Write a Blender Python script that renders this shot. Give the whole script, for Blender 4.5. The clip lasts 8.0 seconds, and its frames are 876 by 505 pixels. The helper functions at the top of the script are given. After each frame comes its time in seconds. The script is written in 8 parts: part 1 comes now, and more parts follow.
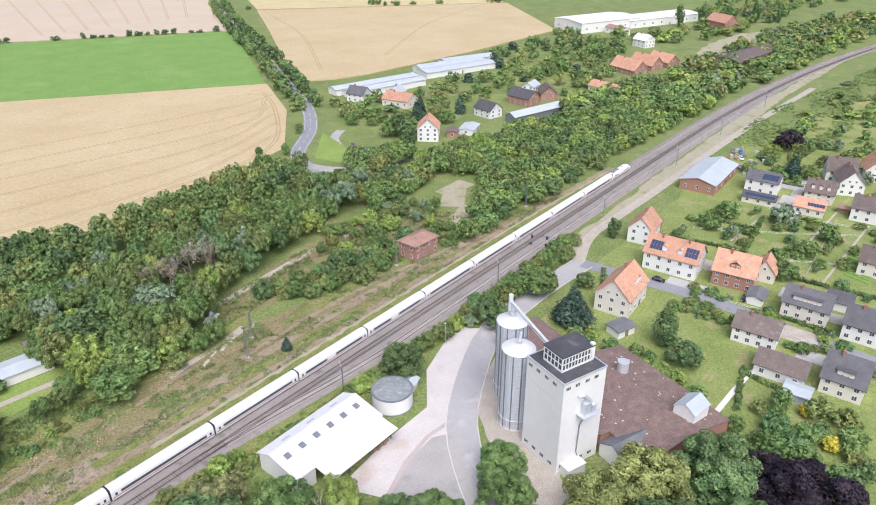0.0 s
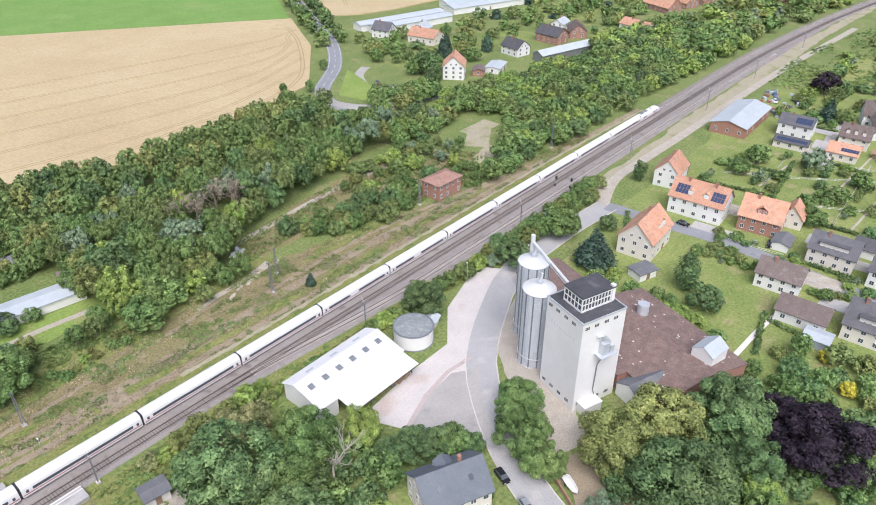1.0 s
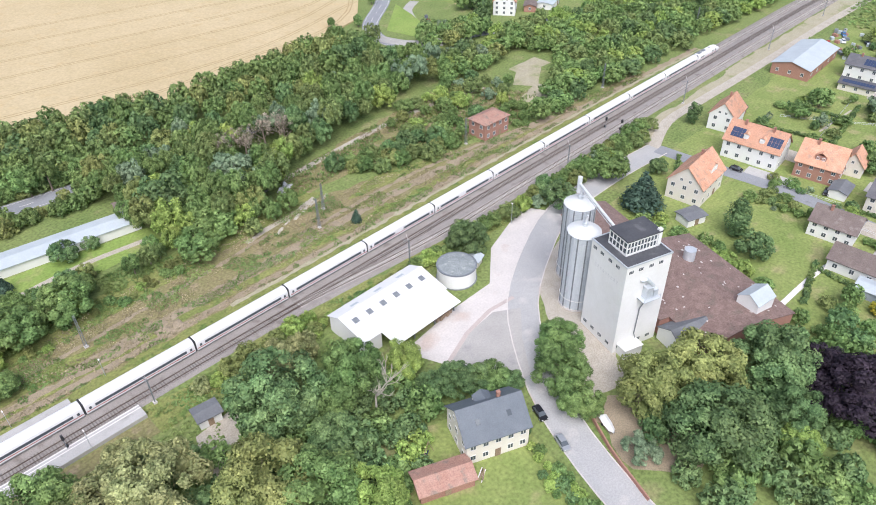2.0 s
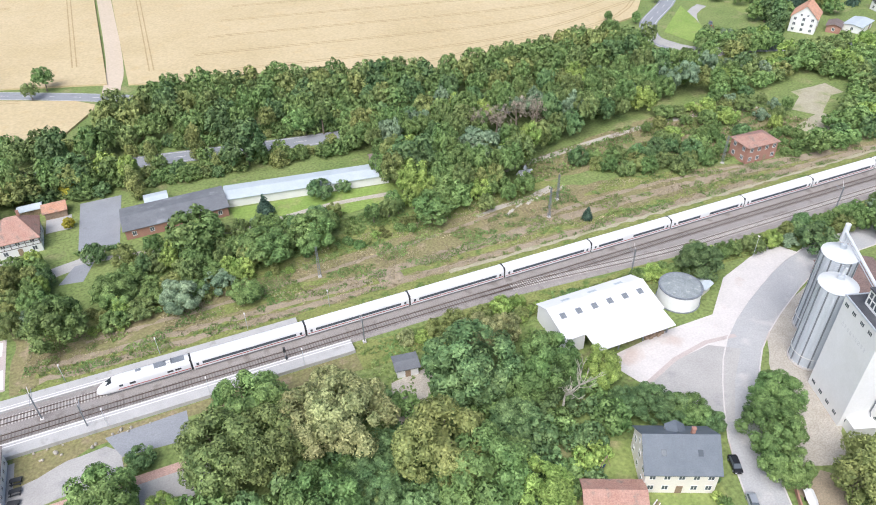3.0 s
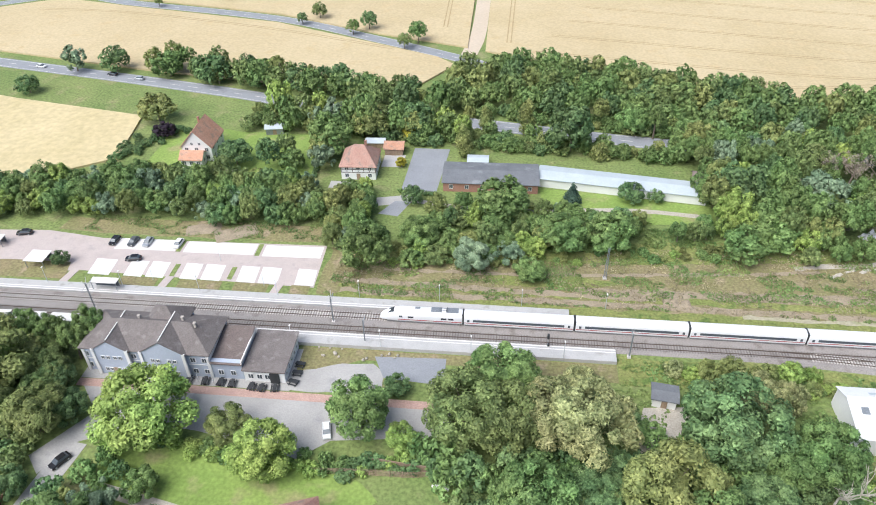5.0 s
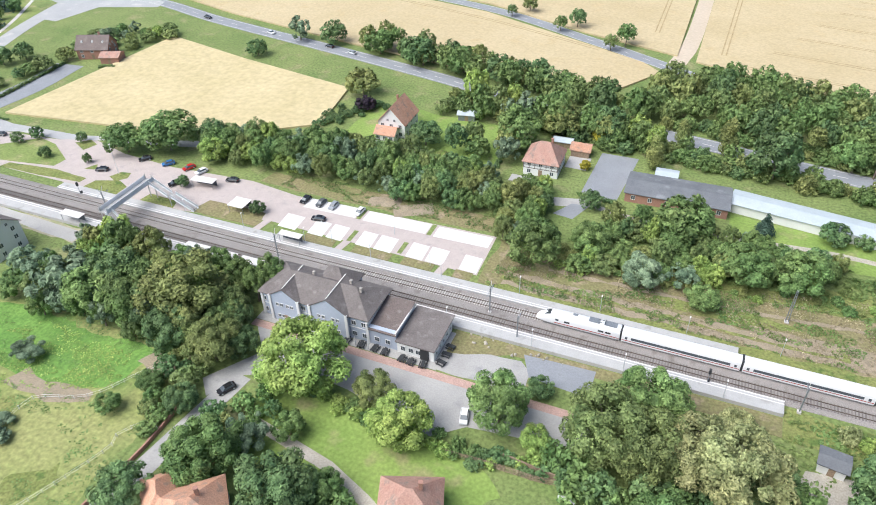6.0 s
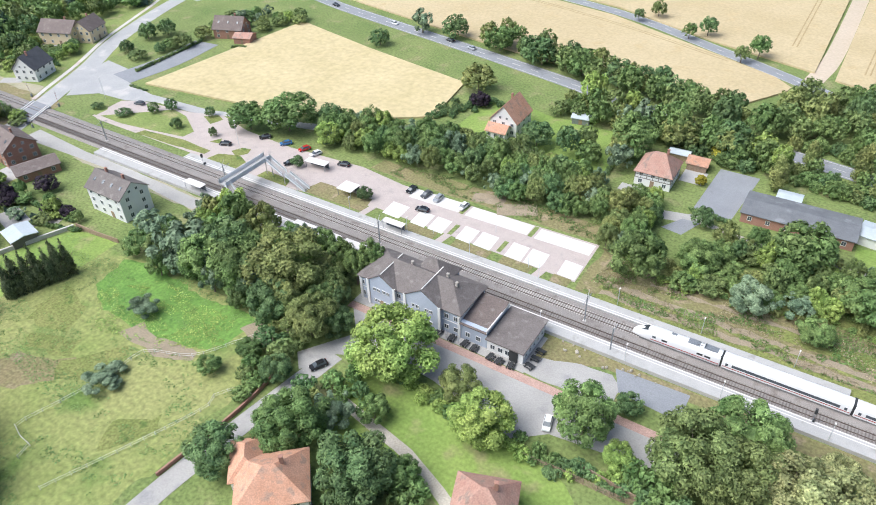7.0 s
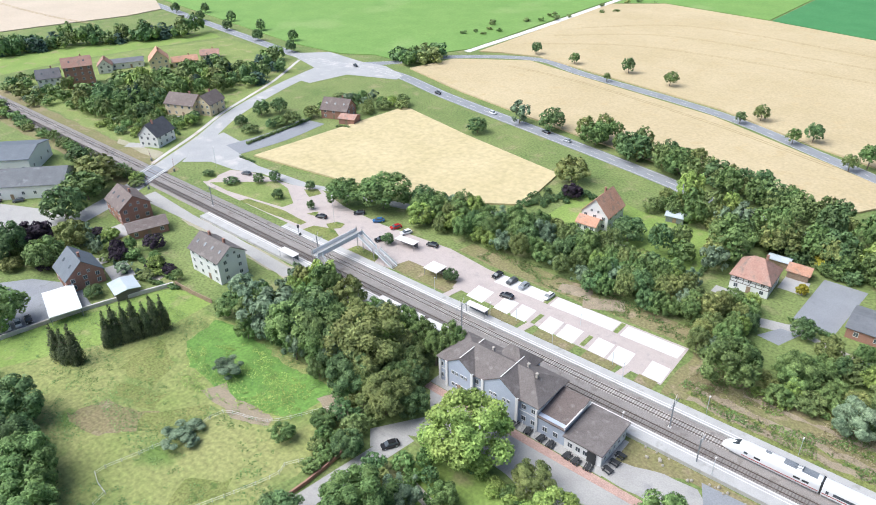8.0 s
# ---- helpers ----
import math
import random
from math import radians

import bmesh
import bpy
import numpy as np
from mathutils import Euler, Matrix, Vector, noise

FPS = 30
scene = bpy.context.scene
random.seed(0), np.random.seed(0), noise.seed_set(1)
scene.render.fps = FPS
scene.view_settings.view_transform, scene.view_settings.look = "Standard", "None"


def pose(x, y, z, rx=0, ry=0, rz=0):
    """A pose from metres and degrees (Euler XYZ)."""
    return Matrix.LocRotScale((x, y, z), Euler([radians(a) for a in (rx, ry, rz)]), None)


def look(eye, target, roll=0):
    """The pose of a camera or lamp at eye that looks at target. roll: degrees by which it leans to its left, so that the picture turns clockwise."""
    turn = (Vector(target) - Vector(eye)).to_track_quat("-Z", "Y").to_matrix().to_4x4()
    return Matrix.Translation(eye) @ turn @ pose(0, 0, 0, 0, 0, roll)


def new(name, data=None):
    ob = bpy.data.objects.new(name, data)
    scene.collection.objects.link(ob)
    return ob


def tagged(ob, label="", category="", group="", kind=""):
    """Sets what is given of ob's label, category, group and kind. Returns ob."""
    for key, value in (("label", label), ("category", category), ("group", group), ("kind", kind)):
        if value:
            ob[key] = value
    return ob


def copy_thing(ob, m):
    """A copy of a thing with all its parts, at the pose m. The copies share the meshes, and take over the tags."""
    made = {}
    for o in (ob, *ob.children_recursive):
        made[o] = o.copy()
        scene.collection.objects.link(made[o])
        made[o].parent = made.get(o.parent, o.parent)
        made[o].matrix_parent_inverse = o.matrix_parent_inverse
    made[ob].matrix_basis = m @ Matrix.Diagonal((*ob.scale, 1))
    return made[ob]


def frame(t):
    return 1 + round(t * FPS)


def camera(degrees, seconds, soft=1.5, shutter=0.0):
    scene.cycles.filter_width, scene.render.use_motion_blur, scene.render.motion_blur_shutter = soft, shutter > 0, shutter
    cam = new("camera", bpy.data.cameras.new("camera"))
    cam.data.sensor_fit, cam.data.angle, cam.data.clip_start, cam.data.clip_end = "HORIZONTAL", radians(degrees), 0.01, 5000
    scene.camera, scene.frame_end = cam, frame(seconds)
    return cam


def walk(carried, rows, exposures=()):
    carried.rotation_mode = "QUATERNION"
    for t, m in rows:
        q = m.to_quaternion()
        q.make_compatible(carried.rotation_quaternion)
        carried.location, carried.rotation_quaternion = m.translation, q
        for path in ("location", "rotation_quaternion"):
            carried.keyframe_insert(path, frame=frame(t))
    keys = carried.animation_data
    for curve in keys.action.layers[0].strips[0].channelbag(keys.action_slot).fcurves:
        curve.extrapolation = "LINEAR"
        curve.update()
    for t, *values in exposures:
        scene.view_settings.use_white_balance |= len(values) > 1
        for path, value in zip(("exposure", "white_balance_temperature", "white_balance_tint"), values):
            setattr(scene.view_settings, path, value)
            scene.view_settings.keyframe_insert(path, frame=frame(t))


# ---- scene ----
cam = camera(64.0, 8.0, soft=1.0)
PATH = [
    (0, (3.92, -124.024, 117.31), (5.307, -122.916, 116.39), -0.1),
    (0.5, (3.602, -124.312, 117.255), (4.962, -123.169, 116.335), -0.1),
    (1, (3.222, -124.7, 117.161), (4.504, -123.594, 116.096), -0.1),
    (1.2, (3.076, -124.816, 117.157), (4.301, -123.749, 115.99), -0.1),
    (2.3, (2.264, -125.206, 117.305), (3.302, -124.004, 116.09), -1.0),
    (2.5, (2.141, -125.218, 117.322), (3.069, -123.928, 116.107), -1.1),
    (3, (1.879, -125.148, 117.382), (2.487, -123.679, 116.167), -1.2),
    (3.5, (1.518, -125.085, 117.433), (1.985, -123.566, 116.219), -1.1),
    (4, (1.025, -124.818, 117.424), (1.337, -123.261, 116.209), -1.0),
    (4.5, (0.588, -124.511, 117.389), (0.654, -122.925, 116.173), -0.9),
    (5, (0.356, -124.29, 117.338), (0.182, -122.714, 116.12), -1.0),
    (5.2, (0.376, -124.212, 117.33), (0.104, -122.649, 116.111), -1.1),
    (6.3, (1.087, -123.848, 117.257), (0.368, -122.435, 116.036), -2.0),
    (6.5, (1.055, -123.84, 117.256), (0.303, -122.446, 116.035), -2.1),
    (7, (0.549, -123.929, 117.286), (-0.332, -122.611, 116.066), -2.0),
    (7.5, (-0.173, -123.999, 117.355), (-1.211, -122.677, 116.271), -1.7),
    (8, (-0.577, -124.29, 117.401), (-1.716, -122.999, 116.383), -1.5),
]
walk(cam, [(t, look(eye, target, roll)) for t, eye, target, roll in PATH],
     ((0, 0.60, 6150, 16), (1.2, 0.57, 6150, 15), (2.5, 0.73, 6100, 12.5), (4.0, 0.75, 6100, 10), (6.3, 0.79, 6100, 8.5), (8, 0.79, 6000, 8.5)))

# ---- world, sun ----
world = bpy.data.worlds.new("sky")
scene.world = world
world.use_nodes = True
wn = world.node_tree
sky = wn.nodes.new("ShaderNodeTexSky")
sky.sky_type = "NISHITA"
sky.sun_disc = False
sky.sun_elevation = radians(55)
sky.sun_rotation = radians(224)
sky.air_density, sky.dust_density, sky.ozone_density = 1.0, 4.0, 1.0
wn.links.new(sky.outputs["Color"], wn.nodes["Background"].inputs["Color"])
wn.nodes["Background"].inputs["Strength"].default_value = 0.085
sun = new("sun", bpy.data.lights.new("sun", "SUN"))
sun.data.energy, sun.data.angle, sun.data.color = 2.4, radians(58), (1.0, 0.985, 0.96)
sun.matrix_world = look((-60, -62, 124), (0, 0, 0))

# ---- materials ----


def surface(name, c1, c2, scale=0.3, fine=4.0, rough=0.85, bump=0.15, metal=0.0, per=0.0, grain=0.25, stains=None):
    """A procedural surface: two colours mixed at a large scale, grain at a small one; per: variation from object to object."""
    m = bpy.data.materials.new(name)
    m.use_nodes = True
    nt = m.node_tree
    b = nt.nodes["Principled BSDF"]
    tc = nt.nodes.new("ShaderNodeTexCoord")
    big = nt.nodes.new("ShaderNodeTexNoise")
    big.inputs["Scale"].default_value, big.inputs["Detail"].default_value, big.inputs["Roughness"].default_value = scale, 6, 0.65
    small = nt.nodes.new("ShaderNodeTexNoise")
    small.inputs["Scale"].default_value, small.inputs["Detail"].default_value = fine, 4
    nt.links.new(tc.outputs["Object"], big.inputs["Vector"])
    nt.links.new(tc.outputs["Object"], small.inputs["Vector"])
    ramp = nt.nodes.new("ShaderNodeMapRange")
    ramp.inputs["From Min"].default_value, ramp.inputs["From Max"].default_value = 0.3, 0.7
    nt.links.new(big.outputs["Fac"], ramp.inputs["Value"])
    mix = nt.nodes.new("ShaderNodeMix")
    mix.data_type = "RGBA"
    mix.inputs["A"].default_value, mix.inputs["B"].default_value = (*c1, 1), (*c2, 1)
    nt.links.new(ramp.outputs["Result"], mix.inputs["Factor"])
    out = mix.outputs["Result"]
    if stains:
        st = nt.nodes.new("ShaderNodeTexNoise")
        st.inputs["Scale"].default_value, st.inputs["Detail"].default_value = stains[1], 8
        nt.links.new(tc.outputs["Object"], st.inputs["Vector"])
        sr = nt.nodes.new("ShaderNodeMapRange")
        sr.inputs["From Min"].default_value, sr.inputs["From Max"].default_value = stains[2], stains[2] + 0.12
        nt.links.new(st.outputs["Fac"], sr.inputs["Value"])
        sm = nt.nodes.new("ShaderNodeMix")
        sm.data_type = "RGBA"
        sm.inputs["B"].default_value = (*stains[0], 1)
        nt.links.new(sr.outputs["Result"], sm.inputs["Factor"])
        nt.links.new(out, sm.inputs["A"])
        out = sm.outputs["Result"]
    hsv = nt.nodes.new("ShaderNodeHueSaturation")
    val = nt.nodes.new("ShaderNodeMapRange")
    val.inputs["From Min"].default_value, val.inputs["From Max"].default_value = 0.25, 0.75
    val.inputs["To Min"].default_value, val.inputs["To Max"].default_value = 1 - grain, 1 + grain
    nt.links.new(small.outputs["Fac"], val.inputs["Value"])
    top = val.outputs["Result"]
    if per:
        oi = nt.nodes.new("ShaderNodeObjectInfo")
        pr = nt.nodes.new("ShaderNodeMapRange")
        pr.inputs["To Min"].default_value, pr.inputs["To Max"].default_value = 1 - per, 1 + per
        nt.links.new(oi.outputs["Random"], pr.inputs["Value"])
        mu = nt.nodes.new("ShaderNodeMath")
        mu.operation = "MULTIPLY"
        nt.links.new(top, mu.inputs[0])
        nt.links.new(pr.outputs["Result"], mu.inputs[1])
        top = mu.outputs[0]
    nt.links.new(top, hsv.inputs["Value"])
    nt.links.new(out, hsv.inputs["Color"])
    nt.links.new(hsv.outputs["Color"], b.inputs["Base Color"])
    b.inputs["Roughness"].default_value, b.inputs["Metallic"].default_value = rough, metal
    if bump:
        bp = nt.nodes.new("ShaderNodeBump")
        bp.inputs["Strength"].default_value, bp.inputs["Distance"].default_value = bump, 0.3 / fine
        nt.links.new(small.outputs["Fac"], bp.inputs["Height"])
        nt.links.new(bp.outputs["Normal"], b.inputs["Normal"])
    return m


def leaf_material(name, dark, light, hue=0.013, glow=0.05):
    """Foliage: leaf clumps, boughs and trees each differ a little; light passes through a little."""
    m = bpy.data.materials.new(name)
    m.use_nodes = True
    nt = m.node_tree
    b = nt.nodes["Principled BSDF"]
    geo = nt.nodes.new("ShaderNodeNewGeometry")
    oi = nt.nodes.new("ShaderNodeObjectInfo")

    def speckle(scale, detail):
        no = nt.nodes.new("ShaderNodeTexNoise")
        no.inputs["Scale"].default_value, no.inputs["Detail"].default_value = scale, detail
        nt.links.new(geo.outputs["Position"], no.inputs["Vector"])
        return no.outputs["Fac"]

    def ranged(value, lo, hi, to_lo, to_hi):
        r = nt.nodes.new("ShaderNodeMapRange")
        for key, v in (("From Min", lo), ("From Max", hi), ("To Min", to_lo), ("To Max", to_hi)):
            r.inputs[key].default_value = v
        nt.links.new(value, r.inputs["Value"])
        return r.outputs["Result"]

    def calc(op, x, y):
        n = nt.nodes.new("ShaderNodeMath")
        n.operation = op
        for k, v in enumerate((x, y)):
            if isinstance(v, float):
                n.inputs[k].default_value = v
            else:
                nt.links.new(v, n.inputs[k])
        return n.outputs[0]

    bough = ranged(speckle(0.45, 3), 0.33, 0.67, -0.1, 0.6)
    fac = calc("ADD", bough, calc("MULTIPLY", geo.outputs["Random Per Island"], 0.5))
    mix = nt.nodes.new("ShaderNodeMix")
    mix.data_type = "RGBA"
    mix.inputs["A"].default_value, mix.inputs["B"].default_value = (*dark, 1), (*light, 1)
    nt.links.new(fac, mix.inputs["Factor"])
    grove = speckle(0.11, 2)
    one = calc("FRACT", calc("MULTIPLY", oi.outputs["Random"], 7.31), 0.0)
    value = calc("MULTIPLY", ranged(one, 0, 1, 0.85, 1.15), ranged(grove, 0.33, 0.67, 0.80, 1.20))
    value = calc("MULTIPLY", value, ranged(speckle(2.2, 2), 0.3, 0.7, 0.72, 1.28))
    hsv = nt.nodes.new("ShaderNodeHueSaturation")
    nt.links.new(calc("ADD", ranged(oi.outputs["Random"], 0, 1, -hue / 2, hue / 2), ranged(speckle(0.09, 1), 0.33, 0.67, 0.5 + hue, 0.5 - hue)), hsv.inputs["Hue"])
    nt.links.new(value, hsv.inputs["Value"])
    nt.links.new(mix.outputs["Result"], hsv.inputs["Color"])
    nt.links.new(hsv.outputs["Color"], b.inputs["Base Color"])
    b.inputs["Roughness"].default_value = 0.6
    b.inputs["Specular IOR Level"].default_value = 0.2
    tr = nt.nodes.new("ShaderNodeBsdfTranslucent")
    nt.links.new(hsv.outputs["Color"], tr.inputs["Color"])
    ms = nt.nodes.new("ShaderNodeMixShader")
    ms.inputs["Fac"].default_value = glow
    nt.links.new(b.outputs[0], ms.inputs[1])
    nt.links.new(tr.outputs[0], ms.inputs[2])
    nt.links.new(ms.outputs[0], nt.nodes["Material Output"].inputs["Surface"])
    return m


def plain(name, c, rough=0.5, metal=0.0):
    m = bpy.data.materials.new(name)
    m.use_nodes = True
    b = m.node_tree.nodes["Principled BSDF"]
    b.inputs["Base Color"].default_value, b.inputs["Roughness"].default_value, b.inputs["Metallic"].default_value = (*c, 1), rough, metal
    return m


M_GRASS = surface("rough grass", (0.130, 0.190, 0.052), (0.215, 0.255, 0.085), 0.05, 1.2, 0.95, 0.4, grain=0.42, stains=((0.245, 0.245, 0.11), 0.11, 0.56))
M_LAWN = surface("lawn", (0.175, 0.270, 0.055), (0.255, 0.335, 0.085), 0.06, 1.3, 0.95, 0.3, grain=0.26, stains=((0.285, 0.285, 0.12), 0.13, 0.57))
M_GARDEN = surface("garden grass", (0.165, 0.230, 0.058), (0.260, 0.300, 0.098), 0.08, 1.3, 0.95, 0.4, grain=0.32, stains=((0.295, 0.285, 0.13), 0.15, 0.55))
M_SAND = surface("sandy ground", (0.40, 0.36, 0.27), (0.33, 0.31, 0.20), 0.12, 1.6, 0.95, 0.3, grain=0.2, stains=((0.24, 0.27, 0.12), 0.12, 0.57))
M_MEADOW = surface("dry meadow", (0.210, 0.262, 0.072), (0.325, 0.318, 0.128), 0.035, 1.0, 0.95, 0.35, grain=0.34, stains=((0.140, 0.215, 0.050), 0.07, 0.55))
M_VERGE = surface("dry verge", (0.265, 0.212, 0.118), (0.180, 0.190, 0.066), 0.10, 1.5, 0.95, 0.4, grain=0.36, stains=((0.30, 0.24, 0.152), 0.2, 0.56))
M_CLOVER = surface("lush clover", (0.105, 0.225, 0.040), (0.175, 0.310, 0.062), 0.12, 1.2, 0.9, 0.5, grain=0.35)
M_CROP = surface("green crop", (0.150, 0.280, 0.060), (0.195, 0.325, 0.080), 0.05, 0.8, 0.9, 0.3, grain=0.14, stains=((0.22, 0.33, 0.10), 0.02, 0.58))
M_BEET = surface("dark green crop", (0.05, 0.20, 0.06), (0.07, 0.24, 0.08), 0.05, 0.8, 0.9, 0.3, grain=0.12)
M_WHEAT = surface("ripe wheat", (0.46, 0.365, 0.205), (0.54, 0.44, 0.27), 0.02, 0.9, 0.9, 0.4, grain=0.13, stains=((0.50, 0.39, 0.22), 0.12, 0.58))
M_WHEAT2 = surface("ripe golden wheat", (0.50, 0.415, 0.225), (0.58, 0.48, 0.28), 0.05, 0.5, 0.9, 0.4, grain=0.15)
M_WHEAT3 = surface("pale wheat", (0.50, 0.415, 0.31), (0.56, 0.465, 0.36), 0.02, 0.9, 0.9, 0.4, grain=0.10)
M_TRAM = surface("wheel track", (0.33, 0.24, 0.12), (0.42, 0.33, 0.18), 0.2, 1.0, 0.95, 0.2)
M_ASPHALT = surface("asphalt", (0.235, 0.245, 0.265), (0.29, 0.30, 0.32), 0.15, 3, 0.85, 0.1, grain=0.14, stains=((0.20, 0.205, 0.22), 0.3, 0.6))
M_ASPHALT_OLD = surface("old patched asphalt", (0.355, 0.34, 0.325), (0.425, 0.41, 0.39), 0.12, 3, 0.9, 0.1, grain=0.13, stains=((0.29, 0.285, 0.285), 0.15, 0.58))
M_ASPHALT_WORN = surface("worn dusty asphalt", (0.355, 0.355, 0.36), (0.43, 0.425, 0.42), 0.10, 3, 0.9, 0.1, grain=0.14, stains=((0.50, 0.48, 0.46), 0.13, 0.56))
M_CONCRETE = surface("yard concrete", (0.62, 0.58, 0.555), (0.52, 0.49, 0.47), 0.12, 2, 0.9, 0.1, grain=0.1, stains=((0.50, 0.42, 0.38), 0.1, 0.58))
M_GRAVEL = surface("gravel", (0.48, 0.44, 0.38), (0.38, 0.34, 0.28), 0.3, 3, 0.95, 0.3)
M_BALLAST = surface("ballast", (0.24, 0.215, 0.20), (0.31, 0.285, 0.27), 0.15, 5, 0.95, 0.5, grain=0.3, stains=((0.19, 0.165, 0.15), 0.3, 0.56))
M_SLEEPER = surface("concrete sleeper", (0.50, 0.47, 0.44), (0.42, 0.39, 0.36), 0.8, 8, 0.9, 0.1, per=0.12)
M_WOODSLEEPER = surface("dark sleeper", (0.17, 0.15, 0.14), (0.22, 0.20, 0.18), 0.8, 8, 0.9, 0.1, per=0.2)
M_RAIL = surface("rusty rail", (0.14, 0.10, 0.08), (0.20, 0.16, 0.14), 2, 10, 0.5, 0.1, metal=0.6)
M_PLATFORM = surface("platform paving", (0.40, 0.39, 0.38), (0.47, 0.46, 0.45), 0.3, 4, 0.9, 0.1, grain=0.12, stains=((0.34, 0.33, 0.31), 0.5, 0.58))
M_PALE = surface("pale paving", (0.68, 0.65, 0.62), (0.73, 0.71, 0.69), 0.4, 5, 0.85, 0.1, grain=0.06)
M_PINK = surface("pinkish paving", (0.435, 0.370, 0.345), (0.50, 0.430, 0.40), 0.3, 5, 0.85, 0.1, grain=0.14, stains=((0.39, 0.34, 0.325), 0.4, 0.58))
M_REDPAVE = surface("red brick paving", (0.42, 0.27, 0.23), (0.50, 0.34, 0.28), 0.5, 4, 0.9, 0.15)
M_SOIL = surface("bare soil", (0.27, 0.22, 0.15), (0.34, 0.28, 0.20), 0.3, 3, 0.95, 0.4)
M_WHITE = surface("white render", (0.80, 0.80, 0.79), (0.74, 0.74, 0.72), 0.25, 3, 0.8, 0.05, grain=0.03)
M_CREAM = surface("cream render", (0.74, 0.70, 0.63), (0.68, 0.64, 0.57), 0.3, 3, 0.85, 0.05, grain=0.05)
M_HALLROOF = surface("patched brown tiles", (0.165, 0.110, 0.096), (0.255, 0.180, 0.158), 0.5, 3.0, 0.85, 0.5, grain=0.35, stains=((0.17, 0.13, 0.11), 0.35, 0.55))
M_YELLOWGRASS = surface("yellow-green weedy grass", (0.145, 0.185, 0.046), (0.255, 0.260, 0.088), 0.14, 1.6, 0.95, 0.5, grain=0.42, stains=((0.105, 0.160, 0.037), 0.25, 0.56))
M_STONE = surface("grey-brown rubble wall", (0.46, 0.42, 0.38), (0.38, 0.34, 0.30), 0.6, 3, 0.9, 0.3, grain=0.25)
M_YELLOW = surface("yellow render", (0.72, 0.60, 0.40), (0.66, 0.54, 0.36), 0.3, 3, 0.85, 0.05, grain=0.05)
M_BRICK = surface("red brick wall", (0.34, 0.18, 0.135), (0.40, 0.22, 0.17), 0.4, 6, 0.9, 0.2, grain=0.22)
M_BLUEGREY = surface("blue-grey render", (0.41, 0.46, 0.55), (0.46, 0.51, 0.60), 0.3, 4, 0.85, 0.05, grain=0.08)
M_TILE_OR = surface("orange roof tiles", (0.47, 0.240, 0.150), (0.56, 0.325, 0.225), 0.35, 3.5, 0.85, 0.4, per=0.18, grain=0.24, stains=((0.36, 0.235, 0.175), 0.6, 0.55))
M_TILE_RED = surface("weathered red roof tiles", (0.36, 0.195, 0.150), (0.43, 0.270, 0.215), 0.35, 3.5, 0.85, 0.4, per=0.12, grain=0.26, stains=((0.27, 0.20, 0.165), 0.5, 0.54))
M_TILE_BR = surface("brown roof tiles", (0.140, 0.110, 0.100), (0.190, 0.152, 0.138), 0.35, 3.5, 0.85, 0.4, per=0.15, grain=0.24, stains=((0.225, 0.195, 0.178), 0.5, 0.58))
M_TILE_GREY = surface("grey-brown roof tiles", (0.140, 0.120, 0.113), (0.190, 0.167, 0.157), 0.35, 3.5, 0.85, 0.4, grain=0.22, stains=((0.23, 0.208, 0.195), 0.5, 0.57))
M_TILE_DK = surface("dark grey roof tiles", (0.085, 0.085, 0.095), (0.13, 0.13, 0.14), 0.35, 3.5, 0.7, 0.3, per=0.2, grain=0.15)
M_SLATE = surface("slate roof", (0.11, 0.13, 0.155), (0.15, 0.17, 0.195), 0.35, 4, 0.6, 0.3, grain=0.12)
M_BITUMEN = surface("bitumen roof", (0.13, 0.135, 0.15), (0.19, 0.20, 0.21), 0.25, 3, 0.85, 0.15, grain=0.12, stains=((0.24, 0.25, 0.26), 0.3, 0.58))
M_TAR = surface("dark roofing felt", (0.055, 0.058, 0.068), (0.09, 0.092, 0.10), 0.3, 3, 0.85, 0.15, grain=0.15, stains=((0.13, 0.13, 0.14), 0.3, 0.6))
M_SHEETROOF = surface("pale sheet roof", (0.42, 0.47, 0.50), (0.50, 0.55, 0.58), 0.2, 2, 0.6, 0.1, grain=0.06)
M_STEEL = surface("galvanised steel", (0.56, 0.60, 0.64), (0.64, 0.675, 0.71), 0.3, 3, 0.45, 0.05, metal=0.35, grain=0.06)
M_PALESTEEL = surface("pale painted steel", (0.62, 0.64, 0.66), (0.68, 0.70, 0.72), 0.4, 4, 0.5, 0.05, grain=0.05)
M_STEELD = surface("dull steel", (0.24, 0.26, 0.28), (0.30, 0.32, 0.34), 0.5, 4, 0.6, 0.05, metal=0.5)
M_DARK = plain("dark metal", (0.035, 0.037, 0.04), 0.6)
M_GLASS = plain("window glass", (0.09, 0.105, 0.12), 0.08)
M_FRAME = plain("white window frame", (0.75, 0.75, 0.74), 0.5)
M_SOLAR = plain("solar glass", (0.05, 0.07, 0.13), 0.15)
M_TRAINWHITE = surface("train white", (0.80, 0.80, 0.80), (0.76, 0.76, 0.76), 0.3, 2, 0.35, 0.0, grain=0.03)
